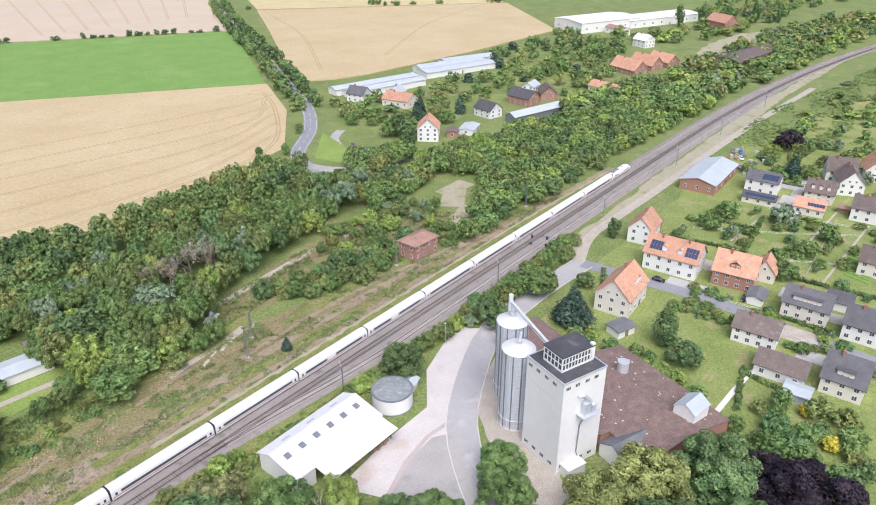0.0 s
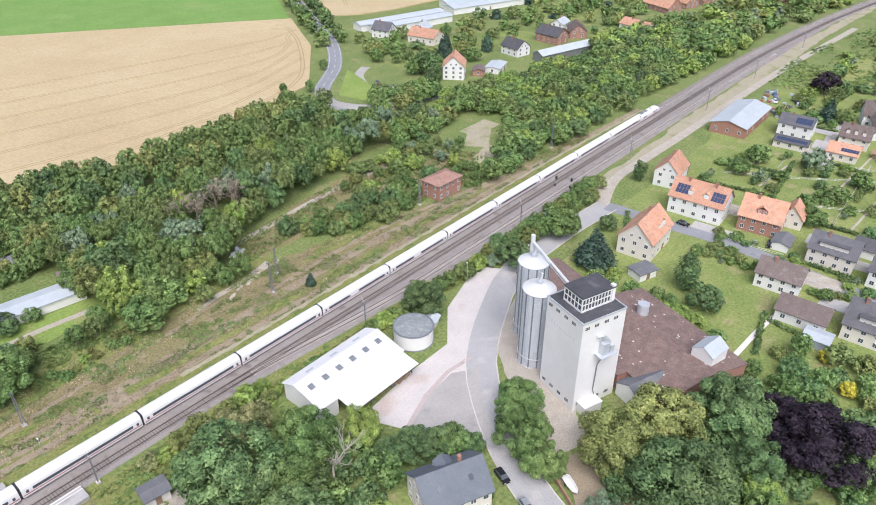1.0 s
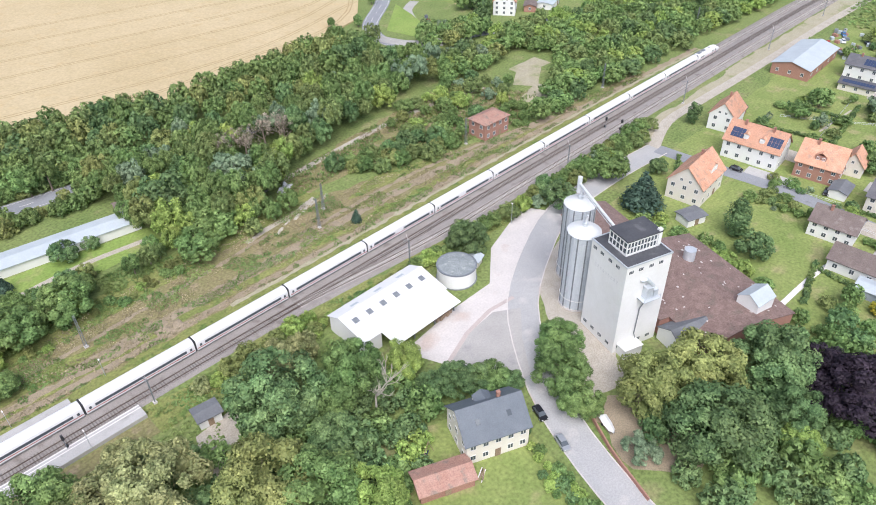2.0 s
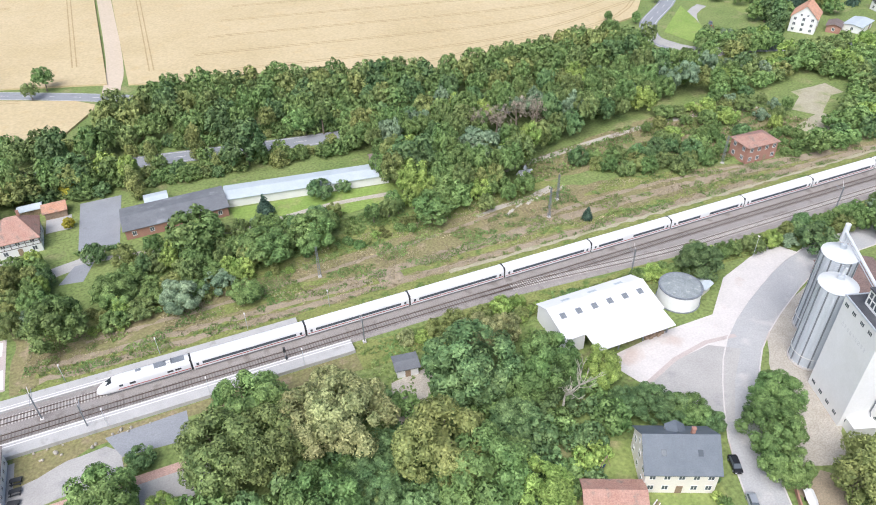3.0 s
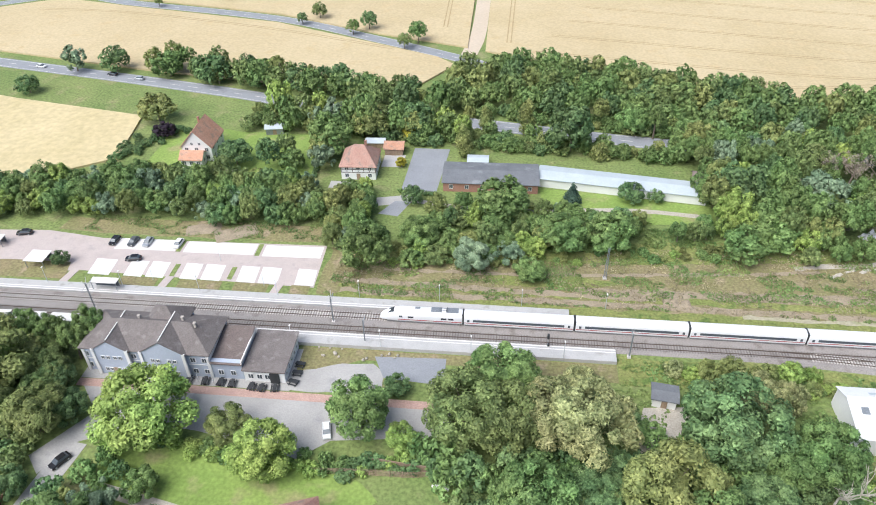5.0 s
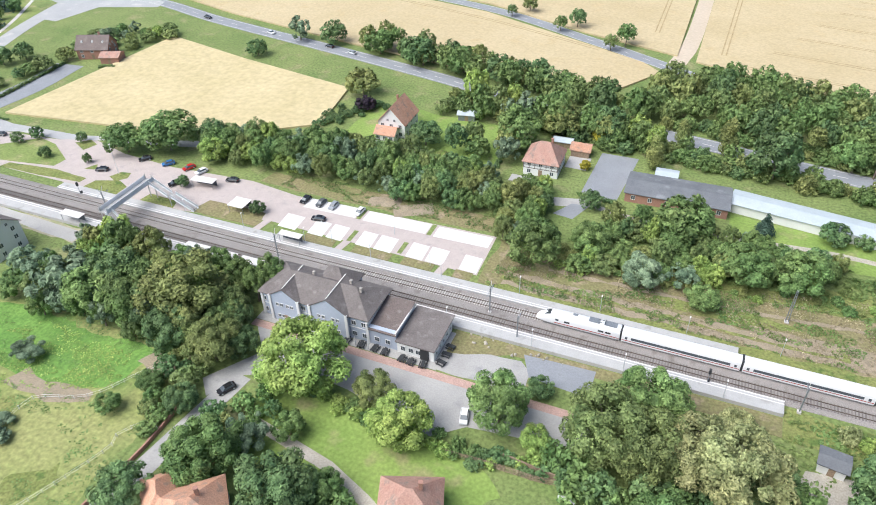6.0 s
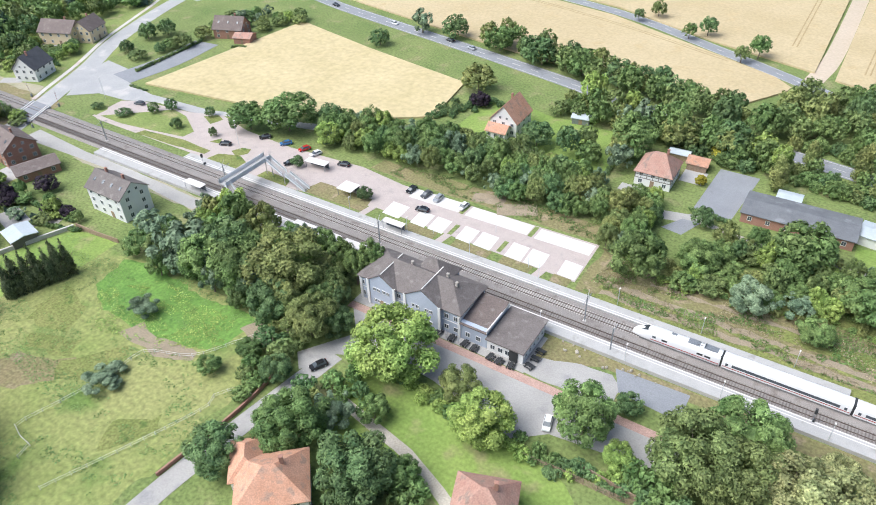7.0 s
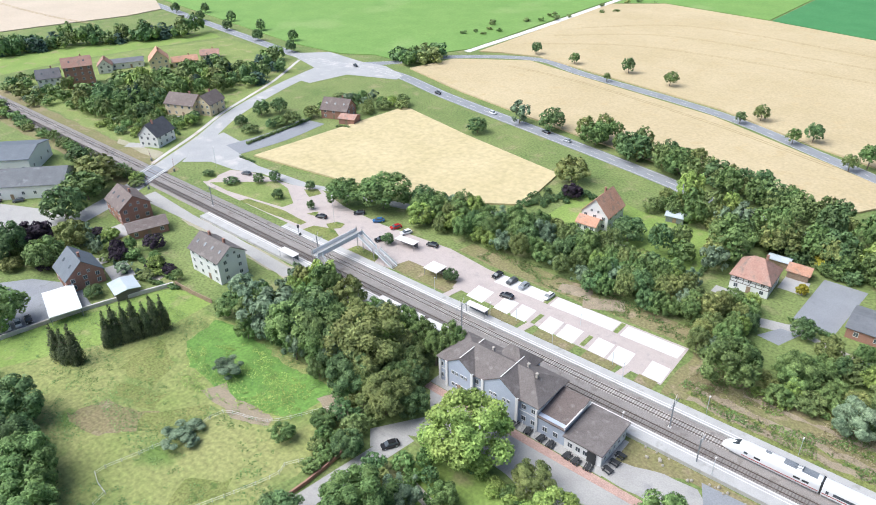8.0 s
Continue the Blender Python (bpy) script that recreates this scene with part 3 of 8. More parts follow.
patch("corner_lawn", [(-246, 8.4), (-250, 15), (-246, 18), (-242, 14), (-242, 9)], 0.094, M_GARDEN, "lawn beside the level crossing", "lawn")
for pts in ([(-215.4, 10), (-197.4, 12.1), (-182.5, 11.4), (-183, 8.8), (-199.2, 7.4), (-216.5, 6.9)], [(-179.8, 6.6), (-178.6, 11.3), (-171, 14.1), (-166.1, 11.7), (-166.2, 7), (-172.9, 6.4)], [(-156.8, 7.3), (-156.3, 11.5), (-145.3, 10.8), (-144, 7.3)],
            [(-204.7, 28.5), (-200.6, 32.2), (-196, 30.2), (-197.8, 25.5)], [(-187.6, 15.8), (-185.7, 19.6), (-182.9, 16.6)], [(-176.1, 14.9), (-174.5, 18.4), (-170.8, 19.1), (-169.7, 16.1), (-172.2, 13.1)]):
    patch("grass_island", pts, 0.088, M_YELLOWGRASS, "dry grass island in the paved forecourt", "lawn", wild=0.3)
patch("station_square", [(-8, -27), (-8, -34), (-32, -37), (-38, -42), (-60, -37), (-72, -36), (-84, -42), (-88, -50), (-92, -46), (-84, -34), (-92, -25), (-46, -25.5)], 0.05, M_ASPHALT_OLD,
      "grey station square", "square")
patch("red_footway", [(-8, -25.2), (-8, -27.4), (-92, -27.2), (-92, -25)], 0.07, M_REDPAVE, "red brick footway along the station", "footway")
patch("station_terrace", [(-44, -12), (-44, -24.8), (-92, -24.8), (-92, -12)], 0.06, M_ASPHALT_OLD, "dark terrace at the station building", "terrace")
patch("platform_verge", [(-44, -10.9), (28, -10.9), (28, -16.5), (-9, -14), (-30, -14), (-44, -21)], 0.04, M_VERGE, "dry grass between platform and apron", "verge", wild=0.5)
patch("asphalt_apron", [(-27, -12.9), (-10.5, -12.2), (-10.5, -20.3), (-24, -19.2)], 0.062, M_ASPHALT, "grey asphalt apron beside the platform", "yard")
patch("dusty_apron", [(-27, -15), (-24, -18), (-24, -24.6), (-44, -24.6), (-44, -19), (-34, -15.5)], 0.052, M_ASPHALT_OLD, "dusty grey yard beside the station", "yard", wild=0.5)
road("lane_west", [(-84, -42), (-86, -56), (-88, -70), (-90, -86), (-92, -120)], 5.0, M_ASPHALT_OLD, 0.06, "narrow grey lane")
road("garden_drive", [(-74, -52), (-64, -54), (-54, -56), (-44, -60), (-36, -64)], 2.6, M_GRAVEL, 0.05, "pale garden drive")
patch("meadow", [(-94, -44), (-108, -40), (-160, -42), (-182, -44), (-200, -90), (-190, -130), (-96, -120)], 0.02, M_MEADOW, "dry grazed meadow with green patches", "meadow", wild=2.0)
patch("clover", [(-154, -55), (-157, -44), (-143, -41), (-131, -44), (-110, -41.5), (-105, -44), (-109, -52), (-117, -61), (-134, -61), (-146, -59)], 0.03, M_CLOVER, "lush green patch of meadow", "meadow", wild=2.0)
patch("mown_strip", [(-196, -88), (-190, -63), (-182, -42), (-165, -40), (-165, -54), (-171, -69), (-184, -93)], 0.028, M_LAWN, "freshly mown bright grass along the garden wall", "meadow", wild=0.6)
for pts, m in (([(-150, -82), (-136, -74), (-131, -79), (-140, -88), (-152, -90)], M_VERGE), ([(-137, -76), (-128, -66), (-124, -69), (-127, -77), (-133, -81)], M_YELLOWGRASS), ([(-162, -60), (-150, -62), (-146, -70), (-158, -74)], M_YELLOWGRASS),
               ([(-152, -74), (-140, -70), (-138, -74), (-150, -79)], M_YELLOWGRASS), ([(-112, -82), (-104, -74), (-101, -78), (-108, -88)], M_YELLOWGRASS)):
    patch("dry_patch", pts, 0.027 if m is M_VERGE else 0.031, m, "dry yellowish patch of long grass", "meadow", wild=2.6)
for pts in ([(-134, -63.5), (-132, -58), (-124, -60), (-112, -58), (-111, -61), (-120, -64.5)], [(-109, -47), (-104, -38), (-97, -40), (-96, -46), (-103, -50)]):
    patch("bare_patch", pts, 0.034, M_SOIL, "trodden bare earth in the meadow", "ground", wild=1.2)
patch("bare_ground", [(93, -80), (101, -78), (112, -84), (110, -98), (97, -102), (88, -92)], 0.028, M_SOIL, "bare brown earth under big trees", "ground", wild=1.4)
patch("slate_house_garden", [(44, -58), (66, -55), (84, -62), (74, -98), (40, -98)], 0.025, M_GARDEN, "rough garden round an old house", "lawn", wild=1.2)
patch("garden_lawn", [(-78, -44), (-58, -40), (-30, -42), (-20, -50), (-30, -64), (-72, -60)], 0.03, M_LAWN, "garden lawn under trees", "lawn", wild=1.5)
patch("house_lawn_north", [(-118, 62), (-118, 94), (-60, 92), (-60, 64)], 0.03, M_LAWN, "garden lawn", "lawn", wild=1.2)
patch("shed_lawn", [(12, 46), (12, 63), (62, 56), (62, 46)], 0.03, M_LAWN, "lawn beside a long shed", "lawn", wild=1.0)
patch("asphalt_lot", [(-30, 85), (-18, 85), (-20, 58), (-31, 58)], 0.05, M_ASPHALT, "grey asphalt parking lot", "yard")
road("shed_drive", [(-42, 50), (-36, 51.6), (-30, 53), (-26, 57), (-25, 61)], 4.5, M_ASPHALT_OLD, 0.045, "grey drive to the sheds")
road("shed_path", [(-27, 53), (-18, 51), (0, 50), (20, 51), (40, 52.4), (60, 50.5)], 2.0, M_GRAVEL, 0.05, "pale path along the long shed", cat="path")
patch("drive_end", [(-36, 45), (-30, 44), (-27, 52), (-32, 52)], 0.048, M_ASPHALT, "short grey parking spur", "yard")
patch("west_yard", [(-193, -63), (-207, -60), (-222, -68), (-240, -92), (-198, -92)], 0.05, M_ASPHALT, "grey asphalt yard with parked cars", "yard")
patch("barn_yard", [(-250, -38), (-258, -66), (-300, -70), (-300, -58), (-270, -44)], 0.05, M_ASPHALT_OLD, "concrete farm yard", "yard")

# ---- railway ----


def ty(x):
    """How far the line has curved away at x."""
    return -max(0.0, x - 360) ** 2 / 3300


def rail_line(y, x0, x1, step=8.0):
    n = int((x1 - x0) / step)
    return [Vector((x, y + ty(x), 0)) for x in (x0 + (x1 - x0) * k / n for k in range(n + 1))]


bm = bmesh.new()
line = rail_line(0, -900, 1400)


def south(x):
    if x < 60:
        return -7.2
    if x < 130:
        return -7.2 - 5.3 * (x - 60) / 70
    return -12.5 if x < 430 else max(-12.5, -12.5 + 5 * (x - 430) / 100) if x < 530 else -7.5


profile = [[(v.x, 3.6 + v.y, 0.0), (v.x, 2.4 + v.y, 0.42), (v.x, south(v.x) + 0.9 + v.y, 0.42), (v.x, south(v.x) + v.y, 0.0)] for v in line]
vs = [[bm.verts.new(p) for p in row] for row in profile]
for a, b in zip(vs, vs[1:]):
    for i in range(3):
        bm.faces.new((a[i], a[i + 1], b[i + 1], b[i]))
bmesh.ops.recalc_face_normals(bm, faces=bm.faces)
tagged(part("ballast_bed", bm, M_BALLAST), "brown-grey ballast bed of a railway", "ballast", kind="structure")


def track(name, line, label):
    t = empty(name, Matrix(), label, "railway track", "railway tracks")
    for d in (-0.75, 0.75):
        bm = bmesh.new()
        ribbon(bm, offset_line(line, d), [(0.06, 0.5), (0.045, 0.68), (-0.045, 0.68), (-0.06, 0.5)])
        part("rail", bm, M_RAIL, t)
    return t


bm = boxed((0, 0, 0.5, 0.26, 2.6, 0.12))
me = bpy.data.meshes.new("sleeper")
bm.to_mesh(me)
bm.free()
SLEEPER = me
SLEEPER.materials.append(M_SLEEPER)
SLEEPER_DARK = SLEEPER.copy()
SLEEPER_DARK.materials.clear()
SLEEPER_DARK.materials.append(M_WOODSLEEPER)


def sleepers(t, line_y, x0, x1, px0, px1, mesh, material):
    """Sleepers along a straight stretch: singly between px0 and px1, joined elsewhere."""
    verts, faces = [], []
    n = int((x1 - x0) / 0.65)
    for k in range(n):
        x = x0 + 0.65 * k
        y = line_y(x)
        if px0 <= x <= px1:
            place("sleeper", mesh, t, at=Matrix.Translation((x, y, 0)))
        else:
            o = len(verts)
            for dx, dy, dz in ((-.13, -1.3, .44), (.13, -1.3, .44), (.13, 1.3, .44), (-.13, 1.3, .44), (-.13, -1.3, .56), (.13, -1.3, .56), (.13, 1.3, .56), (-.13, 1.3, .56)):
                verts.append((x + dx, y + dy, dz))
            for f in ((4, 5, 6, 7), (0, 1, 5, 4), (1, 2, 6, 5), (2, 3, 7, 6), (3, 0, 4, 7)):
                faces.append([o + i for i in f])
    me = bpy.data.meshes.new("sleeper_bed")
    me.from_pydata(verts, [], faces)
    me.materials.append(material)
    tagged(place("sleeper_bed", me, t), kind="stuff")


def ease(t):
    t = min(1, max(0, t))
    return t * t * (3 - 2 * t)


def y_main(x):
    return ty(x)


def y_second(x):
    return -4.7 + ty(x)


def y_siding(x):
    return -4.7 - 4.8 * ease((x - 60) / 70) + ty(x)


T1 = track("railway_track", rail_line(0, -900, 1400), "railway track on concrete sleepers carrying a train")
T2 = track("railway_track", rail_line(-4.7, -900, 1400), "second railway track with dark sleepers")
T3 = track("railway_track", [Vector((x, y_siding(x), 0.005)) for x in range(60, 432, 6)], "siding on pale concrete sleepers joining the main line")
sleepers(T1, y_main, -700, 900, -150, 40, SLEEPER, M_SLEEPER)
sleepers(T2, y_second, -700, 900, -60, 130, SLEEPER_DARK, M_WOODSLEEPER)
sleepers(T3, y_siding, 72, 430, 72, 260, SLEEPER, M_SLEEPER)

# platforms
bm = boxed((-94, -8.8, 0.5, 244, 3.8, 1.0))
tagged(part("platform_south", bm, M_PLATFORM), "pale grey paved railway platform", "platform", kind="structure")
bm = boxed((-94, -7.05, 1.004, 244, 0.35, 0.012), (-94, -7.9, 1.004, 244, 0.25, 0.012))
tagged(part("platform_edge_south", bm, M_PALE), "white platform edge", "platform edge", kind="structure")
bm = boxed((-84, 4.35, 0.5, 204, 3.3, 1.0))
tagged(part("platform_north", bm, M_PLATFORM), "pale grey paved railway platform", "platform", kind="structure")
bm = boxed((-84, 2.9, 1.004, 204, 0.3, 0.012), (-84, 3.7, 1.004, 204, 0.22, 0.012))
tagged(part("platform_edge_north", bm, M_PALE), "white platform edge", "platform edge", kind="structure")
# old track beds on the verge
for k, (pts, w, m) in enumerate((([(-40, 9.5), (40, 9.6), (120, 9.4), (200, 10), (300, 8)], 2.2, M_SOIL), ([(20, 14), (60, 15), (110, 17), (160, 16), (210, 13)], 3.4, M_SOIL), ([(78, 28), (86, 29.5), (95, 30.5), (106, 33)], 1.8, M_GRAVEL),
                                 ([(-40, 14), (0, 13), (40, 12.5)], 2.0, M_SOIL), ([(60, 7.6), (140, 7.8), (220, 8), (300, 6)], 1.3, M_SAND), ([(90, 20), (130, 21.5), (160, 19.5), (186, 16)], 1.5, M_SOIL), ([(-30, 19), (10, 20), (60, 24), (84, 27)], 1.2, M_SOIL))):
    line = smooth(pts, 2.0)
    left = [o + Vector((0, noise.noise(Vector((o.x * 0.3, k, 0))) * 1.2, 0)) for o in offset_line(line, w / 2)]
    right = [o + Vector((0, noise.noise(Vector((o.x * 0.3, k, 9))) * 1.2, 0)) for o in offset_line(line, -w / 2)]
    bm = bmesh.new()
    a = [bm.verts.new((o.x, o.y, 0.045 + 0.006 * k)) for o in left]
    b = [bm.verts.new((o.x, o.y, 0.045 + 0.006 * k)) for o in right]
    for i in range(len(a) - 1):
        bm.faces.new((a[i], b[i], b[i + 1], a[i + 1]))
    bmesh.ops.recalc_face_normals(bm, faces=bm.faces)
    tagged(part("old_trackbed", bm, m), "bare brown strip of a lifted track", "trackbed", kind="structure")
patch("hut_yard", [(32, -23), (43, -21.5), (46, -27), (42, -34), (37, -41), (30, -39), (30, -28)], 0.04, M_GRAVEL, "pale dusty yard beside the hut", "yard", wild=1.0)
patch("yard_apron", [(83, -47), (92, -43), (104, -42), (110, -46), (102, -53), (94, -62), (88, -60)], 0.062, M_ASPHALT_OLD, "grey asphalt apron at the yard entrance", "yard")
road("yard_kerb", [(84, -46), (94, -42.5), (104, -41), (112, -42)], 1.1, M_PINK, 0.07, "pinkish paved strip across the yard")
for s in (-1, 1):
    bm = bmesh.new()
    ribbon(bm, offset_line(smooth(MILL_ROAD), s * 3.9), [(0.14, 0.0), (0.14, 0.16), (-0.14, 0.16), (-0.14, 0.0)])
    tagged(part("kerb", bm, M_CONCRETE), "pale concrete kerb along the mill road", "kerb", kind="structure")

# ---- train ----
SECTION = [(-1.45, 0.95), (-1.5, 1.3), (-1.5, 2.6), (-1.38, 3.3), (-1.0, 3.75), (-0.5, 3.95), (0, 4.0), (0.5, 3.95), (1.0, 3.75), (1.38, 3.3), (1.5, 2.6), (1.5, 1.3), (1.45, 0.95)]


def loft(bm, stations):
    """A hull through cross sections: (x, width factor, roof drop, floor)."""
    rows = []
    for x, w, drop, squash in stations:
        rows.append([bm.verts.new((x, y * w, 0.95 + (z - 0.95) * squash - drop)) for y, z in SECTION])
    for a, b in zip(rows, rows[1:]):
        for i in range(len(SECTION) - 1):
            bm.faces.new((a[i], b[i], b[i + 1], a[i + 1]))
        bm.faces.new((a[-1], b[-1], b[0], a[0]))
    bm.faces.new(rows[0])
    bm.faces.new(rows[-1][::-1])
    bmesh.ops.recalc_face_normals(bm, faces=bm.faces)


def bogie(parent, x):
    bm = boxed((0, 0.95, 0.95, 3.4, 0.2, 0.25), (0, -0.95, 0.95, 3.4, 0.2, 0.25), (0, 0, 0.95, 0.5, 2.0, 0.25))
    for dx in (-1.25, 1.25):
        for y in (-0.75, 0.75):
            rod(bm, (dx, y - 0.07, 1.08), (dx, y + 0.07, 1.08), 0.44, 14)
    part("bogie", bm, M_DARK, parent, "dark bogie with four wheels", Matrix.Translation((x, 0, 0.03)))


def coach(windows):
    c = empty("passenger_coach", Matrix(), "white high-speed train coach with a dark window band", "train coach", "coaches of the train")
    bm = bmesh.new()
    loft(bm, [(-12.95, 0.97, 0, 0.985), (-12.8, 1, 0, 1), (12.8, 1, 0, 1), (12.95, 0.97, 0, 0.985)])
    part("body", bm, M_TRAINWHITE, c)
    for s in (-1, 1):
        for a, b in windows:
            part("window_band", boxed(((a + b) / 2, s * 1.495, 2.28, b - a, 0.05, 0.72)), M_GLASS, c, "dark glass window band")
        for x in (-11.9, 11.9):
            part("door_window", boxed((x, s * 1.495, 2.2, 0.55, 0.05, 0.75)), M_GLASS, c, "dark door window")
        part("stripe", boxed((0, s * 1.497, 1.52, 25.6, 0.02, 0.20)), M_TRAINRED, c, "narrow red stripe")
        part("skirt", boxed((0, s * 1.40, 0.80, 25.4, 0.08, 0.34)), M_TRAINGREY, c, "dark grey skirt")
    part("gangway", boxed((13.2, 0, 2.3, 0.52, 2.5, 2.9)), M_DARK, c, "dark rubber gangway bellows")
    bogie(c, -9.3)
    bogie(c, 9.3)
    return c


GAP0 = -7.5
one = coach([(-10.8, 10.8)])
one.matrix_basis = Matrix.Translation((GAP0 + 13.2, 0, 0))
two = coach([(-10.8, -3.0), (0.4, 10.8)])
two.matrix_basis = Matrix.Translation((GAP0 + 13.2 + 4 * 26.4, 0, 0))
for k in (1, 2, 3, 6, 7, 8, 9, 10):
    copy_thing(one, Matrix.Translation((GAP0 + 13.2 + 26.4 * k, 0, 0)))
copy_thing(two, Matrix.Translation((GAP0 + 13.2 + 5 * 26.4, 0, 0)))


def power_car():
    c = empty("power_car", Matrix(), "white streamlined high-speed train power car", "locomotive", "power cars of the train")
    bm = bmesh.new()
    loft(bm, [(-20.2, 0.35, 0.15, 0.20), (-19.9, 0.60, 0.1, 0.34), (-19.2, 0.78, 0, 0.47), (-18.0, 0.90, 0, 0.66), (-16.6, 0.97, 0, 0.88), (-15.4, 1, 0, 0.98), (-14.5, 1, 0, 1), (-0.3, 1, 0, 1),
              (-0.15, 0.97, 0, 0.985)])
    body = part("body", bm, M_TRAINWHITE, c)
    body.data.polygons.foreach_set("use_smooth", [len(p.vertices) == 4 for p in body.data.polygons])
    bm = bmesh.new()
    q = [bm.verts.new(v) for v in ((-18.15, -0.75, 2.84), (-18.15, 0.75, 2.84), (-16.75, 0.72, 3.62), (-16.75, -0.72, 3.62), (-17.4, -1.18, 2.75), (-16.3, -1.2, 3.2), (-17.4, 1.18, 2.75), (-16.3, 1.2, 3.2))]
    bm.faces.new(q[:4])
    bm.faces.new((q[0], q[3], q[5], q[4]))
    bm.faces.new((q[1], q[6], q[7], q[2]))
    bmesh.ops.solidify(bm, geom=bm.faces[:], thickness=0.06)
    part("windscreen", bm, M_GLASS, c, "black sloping windscreen")
    for s in (-1, 1):
        part("side_window", boxed((-15.0, s * 1.5, 2.45, 0.8, 0.05, 0.55)), M_GLASS, c)
        for x in (-12.6, -4.6, -2.9):
            part("side_grille", boxed((x, s * 1.5, 2.35, 1.3, 0.05, 0.5)), M_DARK, c, "dark ventilation grille")
        part("stripe", boxed((-8.0, s * 1.502, 1.52, 15.4, 0.02, 0.20)), M_TRAINRED, c, "narrow red stripe")
        part("skirt", boxed((-9.6, s * 1.38, 0.80, 17.5, 0.1, 0.36)), M_TRAINGREY, c, "dark grey skirt")
    for x, sx in ((-6.4, 2.6), (-2.6, 3.0)):
        part("roof_well", boxed((x, 0, 3.96, sx, 1.7, 0.1)), M_STEELD, c, "grey roof equipment well")
    part("roof_vent", boxed((-11, 0.2, 3.98, 1.2, 0.8, 0.08)), M_STEELD, c)
    bm = bmesh.new()
    for y in (-0.5, 0.5):
        rod(bm, (-5.6, y, 4.06), (-3.9, y * 0.7, 4.22), 0.04)
    rod(bm, (-3.9, -0.8, 4.22), (-3.9, 0.8, 4.22), 0.05)
    part("pantograph", bm, M_DARK, c, "folded pantograph")
    part("gangway", boxed((0.0, 0, 2.3, 0.5, 2.4, 2.8)), M_DARK, c)
    bogie(c, -15.6)
    bogie(c, -4.2)
    return c


lead = power_car()
lead.matrix_basis = Matrix.Translation((GAP0 - 0.02, 0, 0))
copy_thing(lead, pose(GAP0 + 11 * 26.4 + 0.3, 0, 0, 0, 0, 180))

# ---- houses ----


def mesh_of(name, bm, material):
    me = bpy.data.meshes.new(name)
    bm.to_mesh(me)
    bm.free()
    me.materials.append(material)
    return me


def window_meshes(w, h):
    """A window that looks along -y, its sill at the origin: frame and pane."""
    t = 0.09
    fr = bmesh.new()
    xs = (-w / 2, t - w / 2, -0.035, 0.035, w / 2 - t, w / 2)
    zs = (-0.03, t, h - t, h)
    grid = {(i, j): fr.verts.new((x, -0.07, z)) for i, x in enumerate(xs) for j, z in enumerate(zs)}
    cells = [fr.faces.new((grid[i, j], grid[i + 1, j], grid[i + 1, j + 1], grid[i, j + 1])) for i in range(5) for j in range(3) if not (j == 1 and i in (1, 3))]
    got = bmesh.ops.extrude_face_region(fr, geom=cells)
    bmesh.ops.translate(fr, vec=(0, 0.14, 0), verts=[q for q in got["geom"] if isinstance(q, bmesh.types.BMVert)])
    bmesh.ops.recalc_face_normals(fr, faces=fr.faces)
    return mesh_of("window", fr, M_FRAME), mesh_of("pane", boxed((0, 0.0, h / 2, w - 2 * t, 0.06, h - 2 * t)), M_GLASS)


WIN = window_meshes(1.25, 1.4)
WIN_SMALL = window_meshes(0.9, 1.0)
WIN_WIDE = window_meshes(2.0, 1.4)
DOOR_BM = boxed((0, 0, 1.03, 1.0, 0.12, 2.06), (0, -0.03, 2.12, 1.2, 0.16, 0.12), (-0.55, -0.03, 1.03, 0.1, 0.16, 2.06), (0.55, -0.03, 1.03, 0.1, 0.16, 2.06))
DOOR = mesh_of("door", DOOR_BM, M_WOOD)


def windows_on(h, side, n, z, length, dist, meshes, skip=()):
    """n windows on one side of a house; side: 0 front (-y), 1 right, 2 back, 3 left."""
    for k in range(n):
        if k in skip:
            continue
        u = (k + 0.5) * length / n - length / 2
        m = pose(0, 0, 0, 0, 0, 90 * side) @ Matrix.Translation((u, -dist - 0.02, z))
        f = place("window", meshes[0], h, at=m)
        place("pane", meshes[1], f)


def gable_roof(L, W, eave, ridge, over=0.5, thick=0.22):
    bm = bmesh.new()
    a = (ridge - eave) / (W / 2)
    y1, z1 = W / 2 + over, eave - over * a
    for s in (-1, 1):
        top = [(-L / 2 - over, 0, ridge), (L / 2 + over, 0, ridge), (L / 2 + over, s * y1, z1), (-L / 2 - over, s * y1, z1)]
        hi = [bm.verts.new((x, y, z + thick)) for x, y, z in top]
        lo = [bm.verts.new((x, y, z + 0.01)) for x, y, z in top]
        bm.faces.new(hi)
        bm.faces.new(lo[::-1])
        for i in range(4):
            bm.faces.new((lo[i], lo[(i + 1) % 4], hi[(i + 1) % 4], hi[i]))
    bmesh.ops.recalc_face_normals(bm, faces=bm.faces)
    return bm


